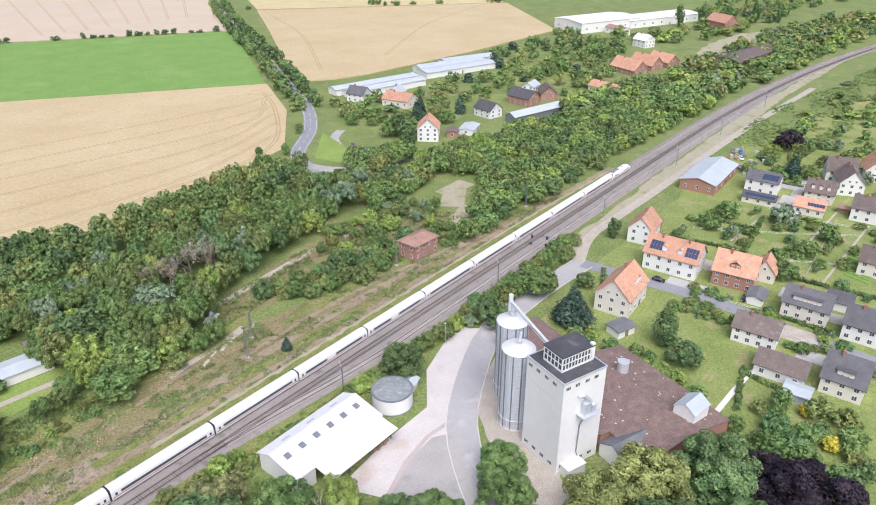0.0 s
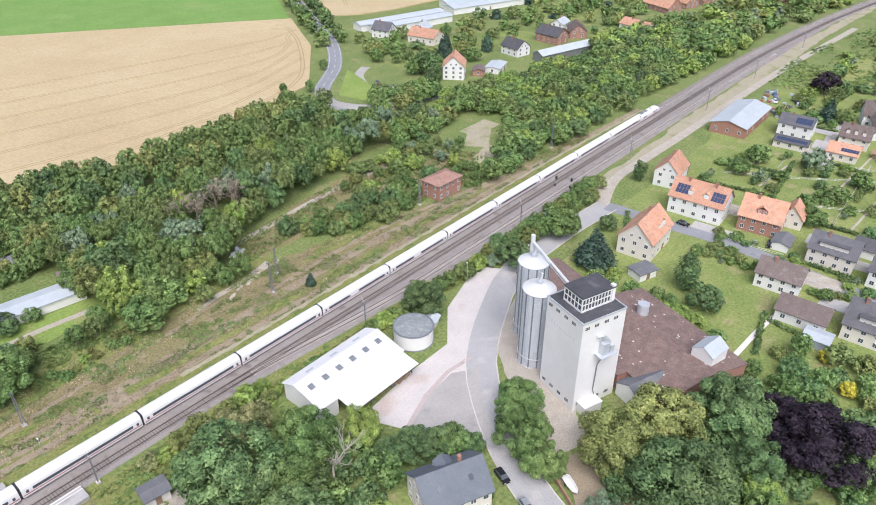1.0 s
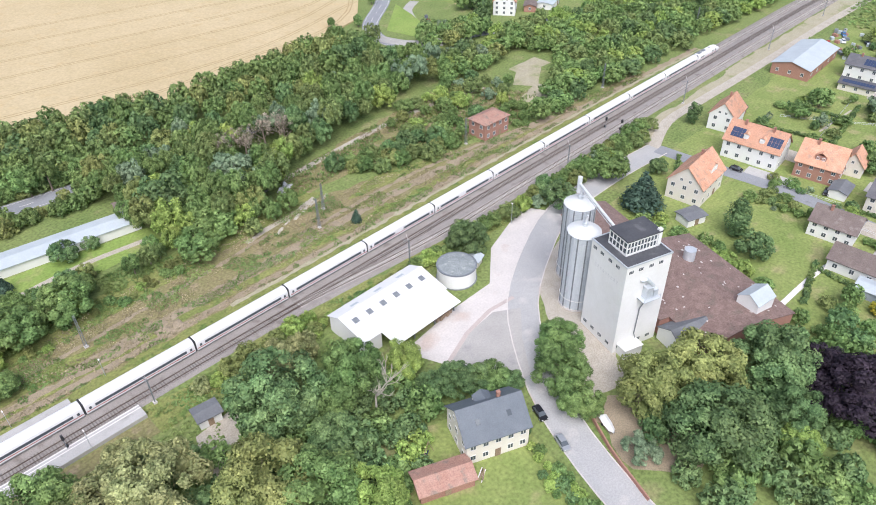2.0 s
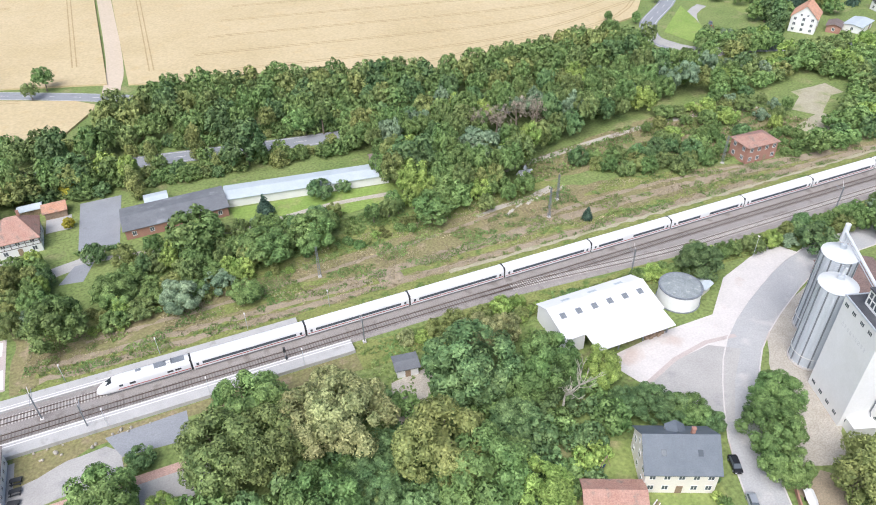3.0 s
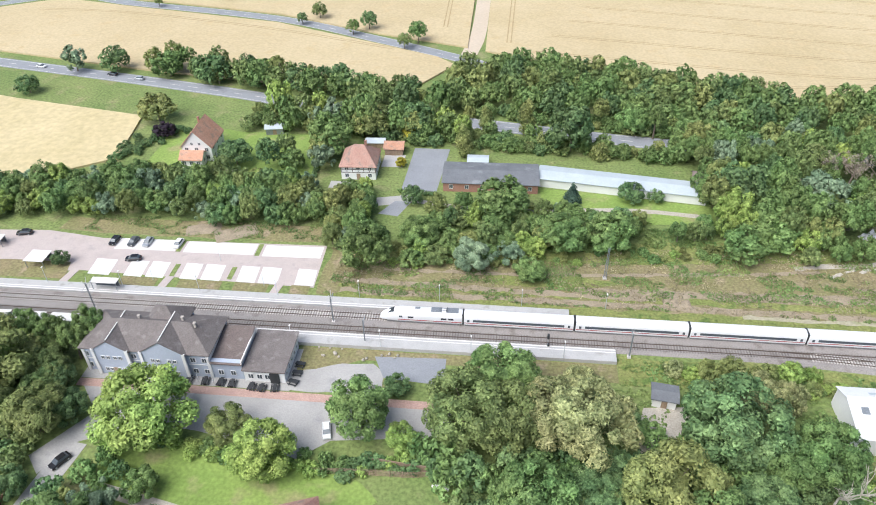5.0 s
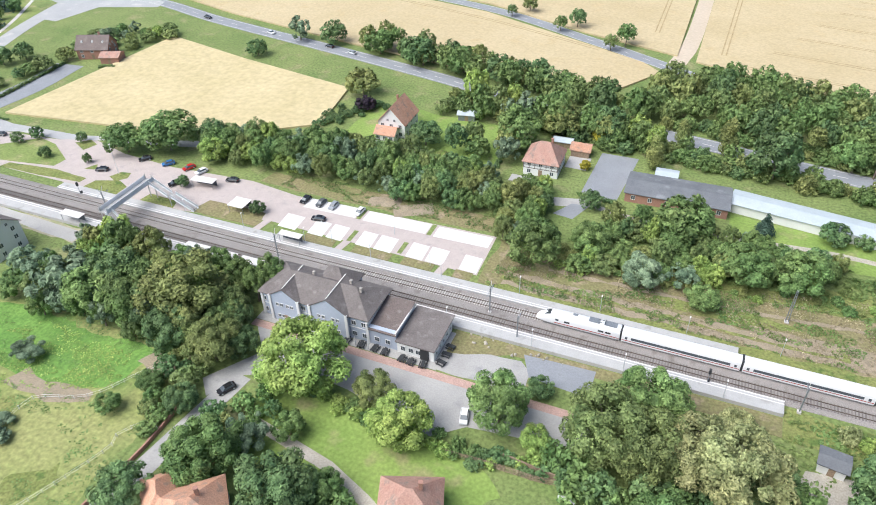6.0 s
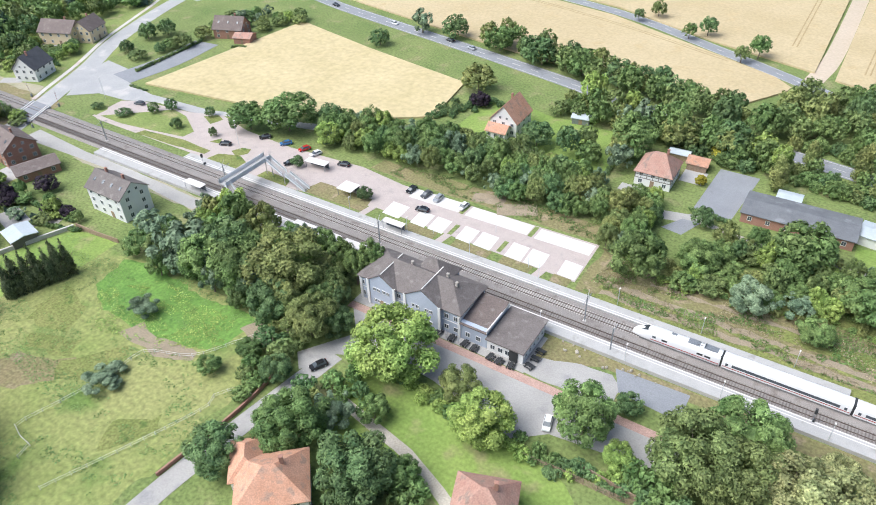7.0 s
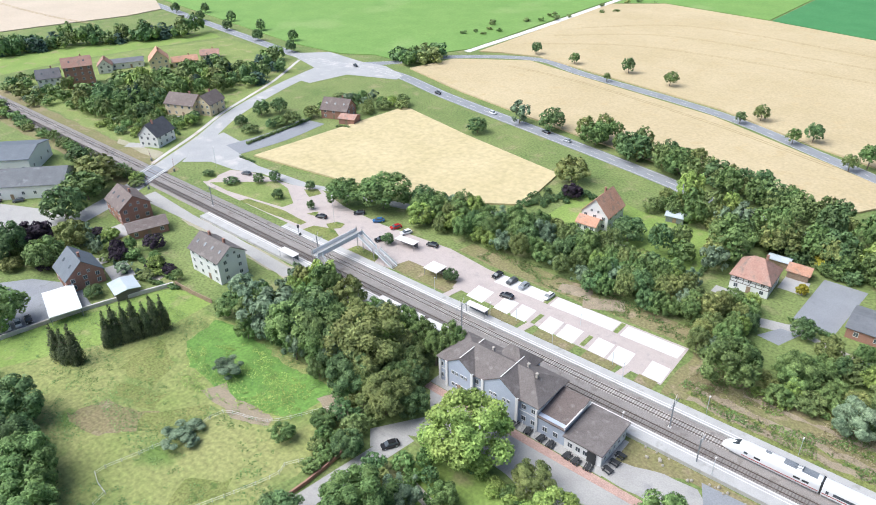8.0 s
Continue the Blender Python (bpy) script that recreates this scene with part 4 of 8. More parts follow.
def hip_roof(L, W, eave, ridge, over=0.5, thick=0.2, inset=None):
    bm = bmesh.new()
    i = W / 2 if inset is None else inset
    x, y = L / 2 + over, W / 2 + over
    z = eave - over * (ridge - eave) / (W / 2)
    lo = [bm.verts.new(v) for v in ((-x, -y, z), (x, -y, z), (x, y, z), (-x, y, z))]
    mid = [bm.verts.new((v.co.x, v.co.y, z + thick)) for v in lo]
    if L / 2 - i > 0.3:
        a, b = bm.verts.new((-L / 2 + i, 0, ridge + thick)), bm.verts.new((L / 2 - i, 0, ridge + thick))
        bm.faces.new((mid[0], mid[1], b, a))
        bm.faces.new((mid[1], mid[2], b))
        bm.faces.new((mid[2], mid[3], a, b))
        bm.faces.new((mid[3], mid[0], a))
    else:
        a = bm.verts.new((0, 0, ridge + thick))
        for k in range(4):
            bm.faces.new((mid[k], mid[(k + 1) % 4], a))
    bm.faces.new(lo[::-1])
    for k in range(4):
        bm.faces.new((lo[k], lo[(k + 1) % 4], mid[(k + 1) % 4], mid[k]))
    bmesh.ops.recalc_face_normals(bm, faces=bm.faces)
    return bm


def gable_wall(L, W, eave, ridge):
    bm = bmesh.new()
    prof = [(-W / 2, 0), (W / 2, 0), (W / 2, eave), (0, ridge), (-W / 2, eave)]
    a = [bm.verts.new((-L / 2, y, z)) for y, z in prof]
    b = [bm.verts.new((L / 2, y, z)) for y, z in prof]
    bm.faces.new(a[::-1])
    bm.faces.new(b)
    for i in range(5):
        bm.faces.new((a[i], a[(i + 1) % 5], b[(i + 1) % 5], b[i]))
    bmesh.ops.recalc_face_normals(bm, faces=bm.faces)
    return bm


def dormer(h, x, side, L, W, eave, ridge, w, wall, roof, flat=False):
    """A dormer on a roof slope; side -1 front, 1 back."""
    a = (ridge - eave) / (W / 2)
    y0 = W / 2 * 0.78
    zb = eave + (W / 2 - y0) * a
    hgt = min(1.5, (ridge - zb) * 0.8)
    ang = 0 if side < 0 else 180
    m = pose(x * (1 if side < 0 else -1), 0, 0) if side < 0 else pose(x, 0, 0, 0, 0, ang)
    depth = hgt / a + 0.3
    bm = boxed((0, -y0 + depth / 2, zb + hgt / 2 - 0.1, w, depth, hgt + 0.2))
    d = part("dormer", bm, wall, h, "", m)
    bm = bmesh.new()
    t = boxed((0, -y0 + depth / 2 - 0.15, zb + hgt + 0.06, w + 0.5, depth + 0.5, 0.14)) if flat else None
    if flat:
        part("dormer_roof", t, roof, d)
        bm.free()
    else:
        bm.free()
        g = gable_roof(depth + 0.3, w, zb + hgt, zb + hgt + w * 0.32, 0.15, 0.1)
        g.transform(pose(0, -y0 + depth / 2 + 0.3, 0, 0, 0, 90))
        part("dormer_roof", g, roof, d)
    n = max(1, int(w / 1.2))
    for k in range(n):
        u = (k + 0.5) * w / n - w / 2
        f = place("window", WIN_SMALL[0], d, at=Matrix.Translation((u, -y0 - 0.03, zb + 0.2)))
        if hgt < 1.1:
            f.scale = (1, 1, 0.7)


def house(x, y, rot, L, W, eave, ridge, wall, roof, label, hip=False, floors=2, nl=4, nw=2, dormers=(), chimney=1, solar=(), name="house", skylights=0, group="houses", door=True, inset=None, base=0.0,
          cat="house", winset=None):
    """A house whose ridge runs along its own x. dormers: (x, side, width, flat); solar: (x, side, columns, rows)."""
    h = empty(name, pose(x, y, base, 0, 0, rot), label, cat, group)
    ws = winset or WIN
    if hip:
        part("wall", boxed((0, 0, eave / 2, L, W, eave)), wall, h)
        part("roof", hip_roof(L, W, eave, ridge, inset=inset), roof, h)
    else:
        part("wall", gable_wall(L, W, eave, ridge), wall, h)
        part("roof", gable_roof(L, W, eave, ridge), roof, h)
    fh = eave / floors
    for f in range(floors):
        z = f * fh + fh * 0.34
        if nl:
            windows_on(h, 0, nl, z, L, W / 2, ws, skip=(nl // 2,) if f == 0 and door else ())
            windows_on(h, 2, nl, z, L, W / 2, ws)
        if nw:
            windows_on(h, 1, nw, z, W, L / 2, ws)
            windows_on(h, 3, nw, z, W, L / 2, ws)
    if door:
        u = (nl // 2 + 0.5) * L / nl - L / 2 if nl else 0
        place("door", DOOR, h, "wooden front door", Matrix.Translation((u, -W / 2 - 0.03, 0.02)))
    if nw and not hip and ridge - eave > 2.6:
        for s in (1, 3):
            windows_on(h, s, 1 if W < 9 else 2, eave + 0.45, W * 0.5, L / 2, WIN_SMALL)
    for d in dormers:
        dormer(h, d[0], d[1], L, W, eave, ridge, d[2], wall if len(d) < 5 else d[4], roof, d[3] if len(d) > 3 else False)
    a = math.atan2(ridge - eave, W / 2)
    for k in range(chimney):
        cx = (-0.25 + 0.5 * k) * L if chimney > 1 else 0.18 * L
        bm = boxed((cx, 0.7, ridge + 0.1, 0.7, 0.6, 2.0), (cx, 0.7, ridge + 1.12, 0.84, 0.74, 0.12))
        part("chimney", bm, M_BRICK, h, "brick chimney")
    for sx, side, cols, rws in solar:
        for i in range(cols):
            for j in range(rws):
                up = W / 2 * 0.86 - 0.8 - j * 1.72 * math.cos(a)
                m = pose(sx + i * 1.06, side * up, eave + (W / 2 - up) * math.tan(a) + 0.30, a * 57.2958 * (1 if side < 0 else -1))
                part("solar_panel", boxed((0, 0, 0, 1.0, 1.65, 0.05)), M_SOLAR, h, "dark blue solar panel", m)
    for k in range(skylights):
        up = W / 4
        m = pose((k + 0.5) * L / skylights - L / 2, -up, eave + (W / 2 - up) * math.tan(a) + 0.27, a * 57.2958)
        part("skylight", boxed((0, 0, 0, 0.9, 1.2, 0.08)), M_GLASS, h, "roof window", m)
    return h


# east side
house(189.5, -50, 4, 16, 11, 6.5, 12, M_CREAM, M_TILE_OR, "cream gabled house with orange tiled roof", nl=4, nw=3, dormers=((2, -1, 4.5),), chimney=1)
house(222.5, -54, 94, 18, 11, 6.5, 11.5, M_WHITE, M_TILE_OR, "long white house with orange roof and solar panels", nl=5, nw=2, dormers=((-2.6, 1, 1.6), (2.6, 1, 1.6)), solar=((-8, 1, 4, 2), (4, 1, 4, 2)), chimney=2)
house(238.5, -36, 8, 12, 9, 6, 10.5, M_WHITE, M_TILE_OR, "white gabled house with bright orange roof", nl=3, nw=2)
house(249, -36, 8, 5, 4, 3, 4.6, M_BRICK, M_TILE_BR, "small brick outhouse with brown roof", nl=1, nw=0, floors=1, chimney=0, name="outhouse", cat="outhouse", door=False)
house(226, -74, 96, 13, 11, 5.6, 11, M_BRICK, M_TILE_OR, "brick house with orange roof and dormer", nl=4, nw=3, dormers=((0, 1, 3.2),))
house(235, -81, 6, 7, 7, 4, 8, M_CREAM, M_TILE_OR, "house extension with an orange roof", nl=2, nw=2, floors=1, chimney=0)
house(218, -83.5, 4, 7, 5, 2.6, 3.4, M_WHITE, M_BITUMEN, "white garage with grey roof", nl=0, nw=0, floors=1, chimney=0, name="garage", cat="garage")
house(219, -98, 92, 13, 10, 5.2, 9, M_CREAM, M_TILE_DK, "cream house with dark roof and wide dormer", nl=4, nw=2, dormers=((0, 1, 8, True),))
house(231, -105, 92, 7, 8, 3.2, 5.2, M_WHITE, M_TILE_DK, "white garage with dark pitched roof", nl=0, nw=0, floors=1, chimney=0, name="garage", cat="garage")
house(195.5, -90, 94, 12, 9, 4.8, 8, M_WHITE, M_TILE_BR, "white house with weathered brown roof", nl=4, nw=2, chimney=1)
house(182.5, -100.5, 92, 12.5, 8.5, 3.6, 6.4, M_WHITE, M_TILE_BR, "white bungalow with weathered brown roof", nl=3, nw=2, floors=1, chimney=0)
house(174.5, -106.5, 92, 6, 5, 2.6, 3.1, M_BLUEGREY, M_SHEETROOF, "small shed with blue-grey roof", nl=0, nw=0, floors=1, chimney=0, name="shed", cat="shed")
house(187, -115, 92, 10, 12, 5, 10, M_CREAM, M_TILE_DK, "cream house with steep dark roof and dormer", nl=3, nw=3, dormers=((0, 1, 4, True),))
house(216.5, -115, 92, 12, 10, 5.4, 9.6, M_WHITE, M_TILE_DK, "white house with dark roof and roof windows", nl=4, nw=2, skylights=3)
house(174, -57.5, -20, 6.5, 5, 2.6, 2.9, M_WHITE, M_BITUMEN, "small white garage with flat dark roof", nl=0, nw=0, floors=1, chimney=0, name="garage", cat="garage")
house(312, -34.5, 2, 33, 15, 4.5, 6.5, M_BRICK, M_SHEETROOF, "long brick workshop with pale sheet roof", nl=5, nw=3, floors=1, chimney=0, name="workshop", cat="workshop")
house(315.5, -57, 94, 13, 11, 6, 8.6, M_WHITE, M_TILE_DK, "white house with solar panels on dark roof", nl=3, nw=2, solar=((-5.5, 1, 6, 2),))
house(301, -60, 94, 13, 7, 2.8, 4.2, M_CREAM, M_TILE_DK, "low annex with solar panels", nl=3, nw=1, floors=1, solar=((-5.5, 1, 11, 1),), chimney=0)
house(320, -79, 94, 11, 10, 4.6, 8.6, M_CREAM, M_TILE_BR, "house with brown roof and row of dormers", nl=3, nw=2, dormers=((-3, 1, 1.3), (0, 1, 1.3), (3, 1, 1.3)))
house(303, -79, 94, 11, 9, 3.4, 6, M_CREAM, M_TILE_OR, "low house with orange roof and solar panels", nl=3, nw=2, floors=1, solar=((-5, 1, 6, 1),), chimney=0)
house(338, -86, 20, 14, 10, 5.6, 11, M_WHITE, M_TILE_BR, "white gabled house with dark brown roof", nl=3, nw=3)
house(350, -80, 110, 12, 9, 5.6, 10.5, M_WHITE, M_TILE_BR, "white gabled house with brown roof", nl=3, nw=3)
house(362, -92, 20, 13, 10, 5.6, 11, M_WHITE, M_TILE_OR, "white gabled house with orange roof", nl=3, nw=3)
house(310, -99, 94, 12, 10, 5.6, 9.5, M_WHITE, M_TILE_BR, "white house with weathered brown roof", nl=3, nw=2)
house(311.5, -90, 94, 4, 3, 2.2, 2.8, M_WOOD, M_TILE_RED, "small garden hut with red roof", nl=0, nw=0, floors=1, chimney=0, name="garden_hut", cat="hut")
house(330, -112, 94, 12, 10, 5.6, 10, M_WHITE, M_TILE_RED, "white house with red roof", nl=3, nw=2)
house(262, -110, 94, 11, 9, 5.4, 9.5, M_CREAM, M_TILE_BR, "cream house with brown roof", nl=3, nw=2)

# village beyond the tree belt
house(281, 103.5, 35, 12, 11, 7, 12, M_WHITE, M_TILE_OR, "white house with steep orange roof", nl=3, nw=3, floors=3)
house(292, 96, 35, 8, 6, 3, 4, M_BRICK, M_TILE_BR, "low brick annex with brown roof", nl=2, nw=1, floors=1, chimney=0)
house(335, 103, 80, 13, 10, 4.6, 8.5, M_WHITE, M_TILE_DK, "white house with dark roof", nl=3, nw=2)
house(303, 93, 20, 13, 8, 3, 3.6, M_WHITE, M_SHEETROOF, "flat white outbuilding with pale roof", nl=2, nw=1, floors=1, chimney=0)
house(320, 158, 100, 18, 12, 4.4, 8, M_CREAM, M_TILE_OR, "bungalow with orange roof", nl=4, nw=2, floors=1)
house(330, 170, 20, 12, 9, 4.4, 7.5, M_WHITE, M_SHEETROOF, "house with pale grey roof", nl=3, nw=2)
house(370, 101, 85, 16, 11, 5, 9, M_BRICK, M_TILE_DK, "brick house with dark roof", nl=4, nw=2)
house(390, 96, 40, 13, 10, 4.6, 8.5, M_BRICK, M_TILE_BR, "brick house with brown roof", nl=3, nw=2)
house(398, 113, 10, 11, 8, 4, 6.5, M_WHITE, M_SHEETROOF, "white house with pale roof", nl=3, nw=2)
house(424, 73, 75, 20, 10, 4, 7, M_CREAM, M_TILE_OR, "house with long pale orange roof", nl=4, nw=2, floors=1)
house(487, 86, 70, 24, 13, 4, 10, M_BRICK, M_TILE_OR, "farmhouse with large orange roof", nl=5, nw=3)
house(508, 82, 70, 22, 12, 4, 10, M_BRICK, M_TILE_OR, "farm building with large orange roof", nl=5, nw=3)
house(525, 76, 70, 20, 12, 4, 9, M_BRICK, M_TILE_OR, "farm building with orange roof", nl=4, nw=3)
house(580, 32, -8, 70, 20, 5, 8, M_BRICK, M_TILE_BR, "long low farm hall with brown roof", nl=8, nw=3, floors=1, chimney=0, name="farm_hall", cat="hall")
house(582, 117, 70, 14, 11, 6, 10, M_WHITE, M_WHITE, "white house far in the village", nl=3, nw=3)
house(708, 95, 60, 26, 16, 7, 13, M_BRICK, M_TILE_OR, "large house with orange roof among poplars", nl=4, nw=3)
house(350, 80, -14, 40, 8, 4, 6, M_STEELD, M_SHEETROOF, "long shed with pale green sheet roof", nl=0, nw=0, floors=1, chimney=0, name="shed", cat="shed")
house(312, 185, 100, 12, 9, 5, 9, M_WHITE, M_TILE_DK, "white house with grey roof", nl=3, nw=2)
for x, y, rot, L, W in ((342, 200, -14, 64, 10), (340, 188, -14, 58, 10), (412, 184, -18, 60, 14), (440, 196, -20, 44, 12), (418, 196, -18, 56, 12)):
    house(x, y, rot, L, W, 4, 5.2, M_WHITE, M_SHEETROOF, "long white greenhouse-like hall with pale roof", nl=0, nw=0, floors=1, chimney=0, name="hall", cat="hall", group="long halls")
house(640, 190, -22, 70, 40, 9, 10.5, M_WHITE, M_WHITE, "large white factory hall", nl=6, nw=3, floors=1, chimney=0, name="factory_hall", cat="hall", winset=WIN_WIDE)
house(700, 158, -22, 90, 30, 7, 8.5, M_WHITE, M_WHITE, "long white factory hall", nl=8, nw=3, floors=1, chimney=0, name="factory_hall", cat="hall", winset=WIN_WIDE)
house(622, 160, 68, 22, 10, 5, 7, M_WHITE, M_TILE_RED, "factory office with red roof", nl=3, nw=2, floors=1, chimney=0)

# station side and west
house(-179, -27, 0, 15.5, 10, 8.0, 11.5, M_WHITE, M_TILE_GREY, "white three-storey house with brown roof", nl=4, nw=2, floors=3, skylights=4, chimney=2)
house(-239, -25, -8, 14, 11, 6.0, 10, M_BRICK, M_TILE_BR, "red brick house with weathered brown roof", nl=4, nw=3, skylights=3)
house(-222, -28, 72, 13, 8, 3.0, 4.6, M_BRICK, M_TILE_BR, "low brick annex with brown roof", nl=3, nw=2, floors=1, chimney=0)
house(-45.5, 69, 2, 11, 11, 5, 9.5, M_WHITE, M_TILE_RED, "half-timbered house with hipped red roof", hip=True, nl=3, nw=2, inset=4.0)
for h in [o for o in bpy.data.objects if o.get("label", "").startswith("half-timbered")]:
    for side in range(4):
        m = pose(0, 0, 0, 0, 0, 90 * side)
        for u in (-5.4, -3.6, -1.8, 0, 1.8, 3.6, 5.4):
            part("timber_post", boxed((u, -5.53, 3.75, 0.2, 0.08, 2.3)), M_WOODSLEEPER, h, "dark timber post", m)
        for z in (2.6, 3.7, 4.85):
            part("timber_beam", boxed((0, -5.54, z, 11.1, 0.08, 0.2)), M_WOODSLEEPER, h, "dark timber beam", m)
house(-36.5, 82, 2, 6, 5, 2.6, 4, M_WOOD, M_TILE_OR, "small shed with orange roof", nl=0, nw=0, floors=1, chimney=0, name="shed", cat="shed")
house(-43.5, 85.5, 2, 6, 3, 2.2, 2.8, M_WOOD, M_SHEETROOF, "small timber shed with pale roof", nl=0, nw=0, floors=1, chimney=0, name="shed", cat="shed")
house(-101, 77, 92, 12, 10, 5.5, 11, M_WHITE, M_TILE_OR, "white gabled house with orange roof", nl=3, nw=3)
house(-101.5, 69, 2, 7, 5, 3.2, 5.0, M_WHITE, M_TILE_OR, "white porch wing with orange roof", nl=3, nw=1, floors=1, chimney=0, door=False)
house(-81, 93, 10, 6, 4, 2.4, 3.0, M_STEELD, M_SHEETROOF, "small grey garden shed", nl=0, nw=0, floors=1, chimney=0, name="shed", cat="shed")
house(-257, 95, 20, 14, 10, 4.6, 9, M_BRICK, M_TILE_BR, "red brick house with brown roof and skylights", nl=3, nw=2, skylights=3)
house(-246, 92, 20, 8, 7, 2.8, 4, M_BRICK, M_TILE_RED, "low brick garage with red roof", nl=0, nw=0, floors=1, chimney=0, name="garage", cat="garage")
house(-323, 51.5, 20, 17, 11, 6, 10, M_YELLOW, M_TILE_BR, "yellow rendered house with brown roof", nl=4, nw=2)
house(-314, 59.5, 110, 12, 9, 6, 10, M_YELLOW, M_TILE_BR, "yellow gabled house with brown roof", nl=3, nw=3)
house(-297, 20, -68, 12, 10, 5.4, 10.5, M_WHITE, M_TILE_DK, "white gabled house with dark roof", nl=3, nw=3, dormers=((0, -1, 2.5),))
house(-415, 41, 66, 15, 11, 12, 16, M_BRICK, M_TILE_RED, "tall red brick house with red roof", nl=4, nw=3, floors=4, skylights=2)
house(-425, 28, 66, 12, 10, 6.5, 10.5, M_WHITE, M_TILE_DK, "white house with dark roof", nl=4, nw=2, skylights=2)
house(-430, 63, -27, 9, 8, 4.6, 8.4, M_WHITE, M_TILE_RED, "white house with red roof", nl=3, nw=2)
house(-430, 77, 60, 19, 9, 3.6, 5.2, M_WHITE, M_BITUMEN, "long low white shed with grey roof", nl=4, nw=0, floors=1, chimney=0, name="shed", cat="shed")
house(-411, 88, -27, 12, 11, 6, 11.5, M_YELLOW, M_TILE_OR, "yellow house with orange roof", nl=3, nw=3)
house(-404, 101, 62, 15, 8, 3.2, 5.4, M_YELLOW, M_TILE_OR, "low yellow house with orange roof", nl=3, nw=2, floors=1)
house(-404, 119, 55, 11, 8, 3.2, 5.6, M_CREAM, M_TILE_RED, "low house with red roof", nl=3, nw=2, floors=1)
house(-293.5, -42, 46, 40, 16, 5.5, 9.6, M_WHITE, M_BITUMEN, "long white barn with grey roof", nl=9, nw=3, floors=1, chimney=0, name="barn", cat="barn")
house(-326, -37, 46, 34, 22, 7, 9.2, M_WHITE, M_SLATE, "large farm hall with blue-grey roof", nl=6, nw=3, floors=1, chimney=0, name="barn", cat="barn")
house(-209, -58, -8, 12, 11, 4.6, 9.4, M_BRICK, M_SLATE, "brick house with blue-grey roof", nl=3, nw=3, skylights=2)
# dark wall colour stands in for the shade inside this shed's open front
house(-191, -53, -12, 7.5, 6.8, 2.6, 3.2, M_WOODSLEEPER, M_SHEETROOF, "low shed with pale roof, walls dark for its shaded open front", nl=0, nw=0, floors=1, chimney=0, name="shed", cat="shed")
house(-69.5, -77, 42, 13, 11, 6, 10, M_CREAM, M_TILE_OR, "house with a large orange hipped roof", hip=True, nl=3, nw=3)
house(-77, -76, -48, 9, 6, 5.5, 8, M_CREAM, M_TILE_OR, "lower wing with an orange hipped roof", hip=True, nl=2, nw=2, chimney=0)
house(-34, -60, 20, 11, 10, 5, 9, M_CREAM, M_TILE_RED, "house with weathered red-brown hipped roof", hip=True, nl=3, nw=2)
house(74.5, -66, -24.6, 13.5, 10.5, 6.2, 10.5, M_CREAM, M_SLATE, "old house with slate roof beside the road", nl=5, nw=3, dormers=((0, 1, 3.5),), chimney=1, skylights=2)
house(60, -67.5, -24.6, 11, 5.5, 2.6, 3.8, M_BRICK, M_TILE_RED, "low outbuilding with weathered red roof", nl=0, nw=0, floors=1, chimney=0, name="outbuilding", cat="outbuilding")
house(36.8, -20.5, -8, 4.8, 4.0, 2.6, 3.0, M_WHITE, M_BITUMEN, "small rendered railway hut with dark roof", nl=1, nw=1, floors=1, chimney=0, name="railway_hut", cat="hut")
house(176, 22.5, -2, 12, 8, 6.2, 8.0, M_BRICK, M_TILE_RED, "disused brick signal box with red hipped roof", hip=True, nl=4, nw=2, name="signal_box", cat="signal box", chimney=0)
house(36.5, 64, -8, 50, 7.5, 3.0, 3.6, M_WHITE, M_SHEETROOF, "long white shed with pale sheet roof", nl=0, nw=0, floors=1, chimney=0, name="shed", cat="shed", door=False)
house(-3.5, 65, 1, 29, 12, 3.2, 4.2, M_BRICK, M_BITUMEN, "low brick workshop with grey roof", nl=6, nw=3, floors=1, chimney=0, name="workshop", cat="workshop")
house(-8, 74.5, 1, 6, 4, 2.8, 3.2, M_WHITE, M_SHEETROOF, "small shed with pale flat roof", nl=0, nw=0, floors=1, chimney=0, name="shed", cat="shed", door=False)
house(62, 69, -8, 6, 5, 2.6, 4.2, M_WOOD, M_TILE_BR, "brown timber hut with pitched roof", nl=0, nw=0, floors=1, chimney=0, name="hut", cat="hut")

# ---- mill ----
tower = empty("mill_tower", pose(119.9, -67.6, 0, 0, 0, -19), "tall white rendered mill tower with dark flat roof", "mill tower")
part("wall", boxed((0, 0, 12.5, 12.2, 12.2, 25)), M_WHITE, tower)
part("roof", boxed((0, 0, 25.1, 12.1, 12.1, 0.2)), M_TAR, tower, "dark flat bitumen roof")
part("parapet", boxed((0, -6.12, 25.2, 12.5, 0.25, 0.35), (0, 6.12, 25.2, 12.5, 0.25, 0.35), (-6.12, 0, 25.2, 0.25, 12.0, 0.35), (6.12, 0, 25.2, 0.25, 12.0, 0.35)), M_STEEL, tower, "pale metal roof edge")
pent = part("penthouse", boxed((0.6, 0.3, 27.05, 8.9, 5.9, 3.7)), M_GLASS, tower, "glazed rooftop cabin")
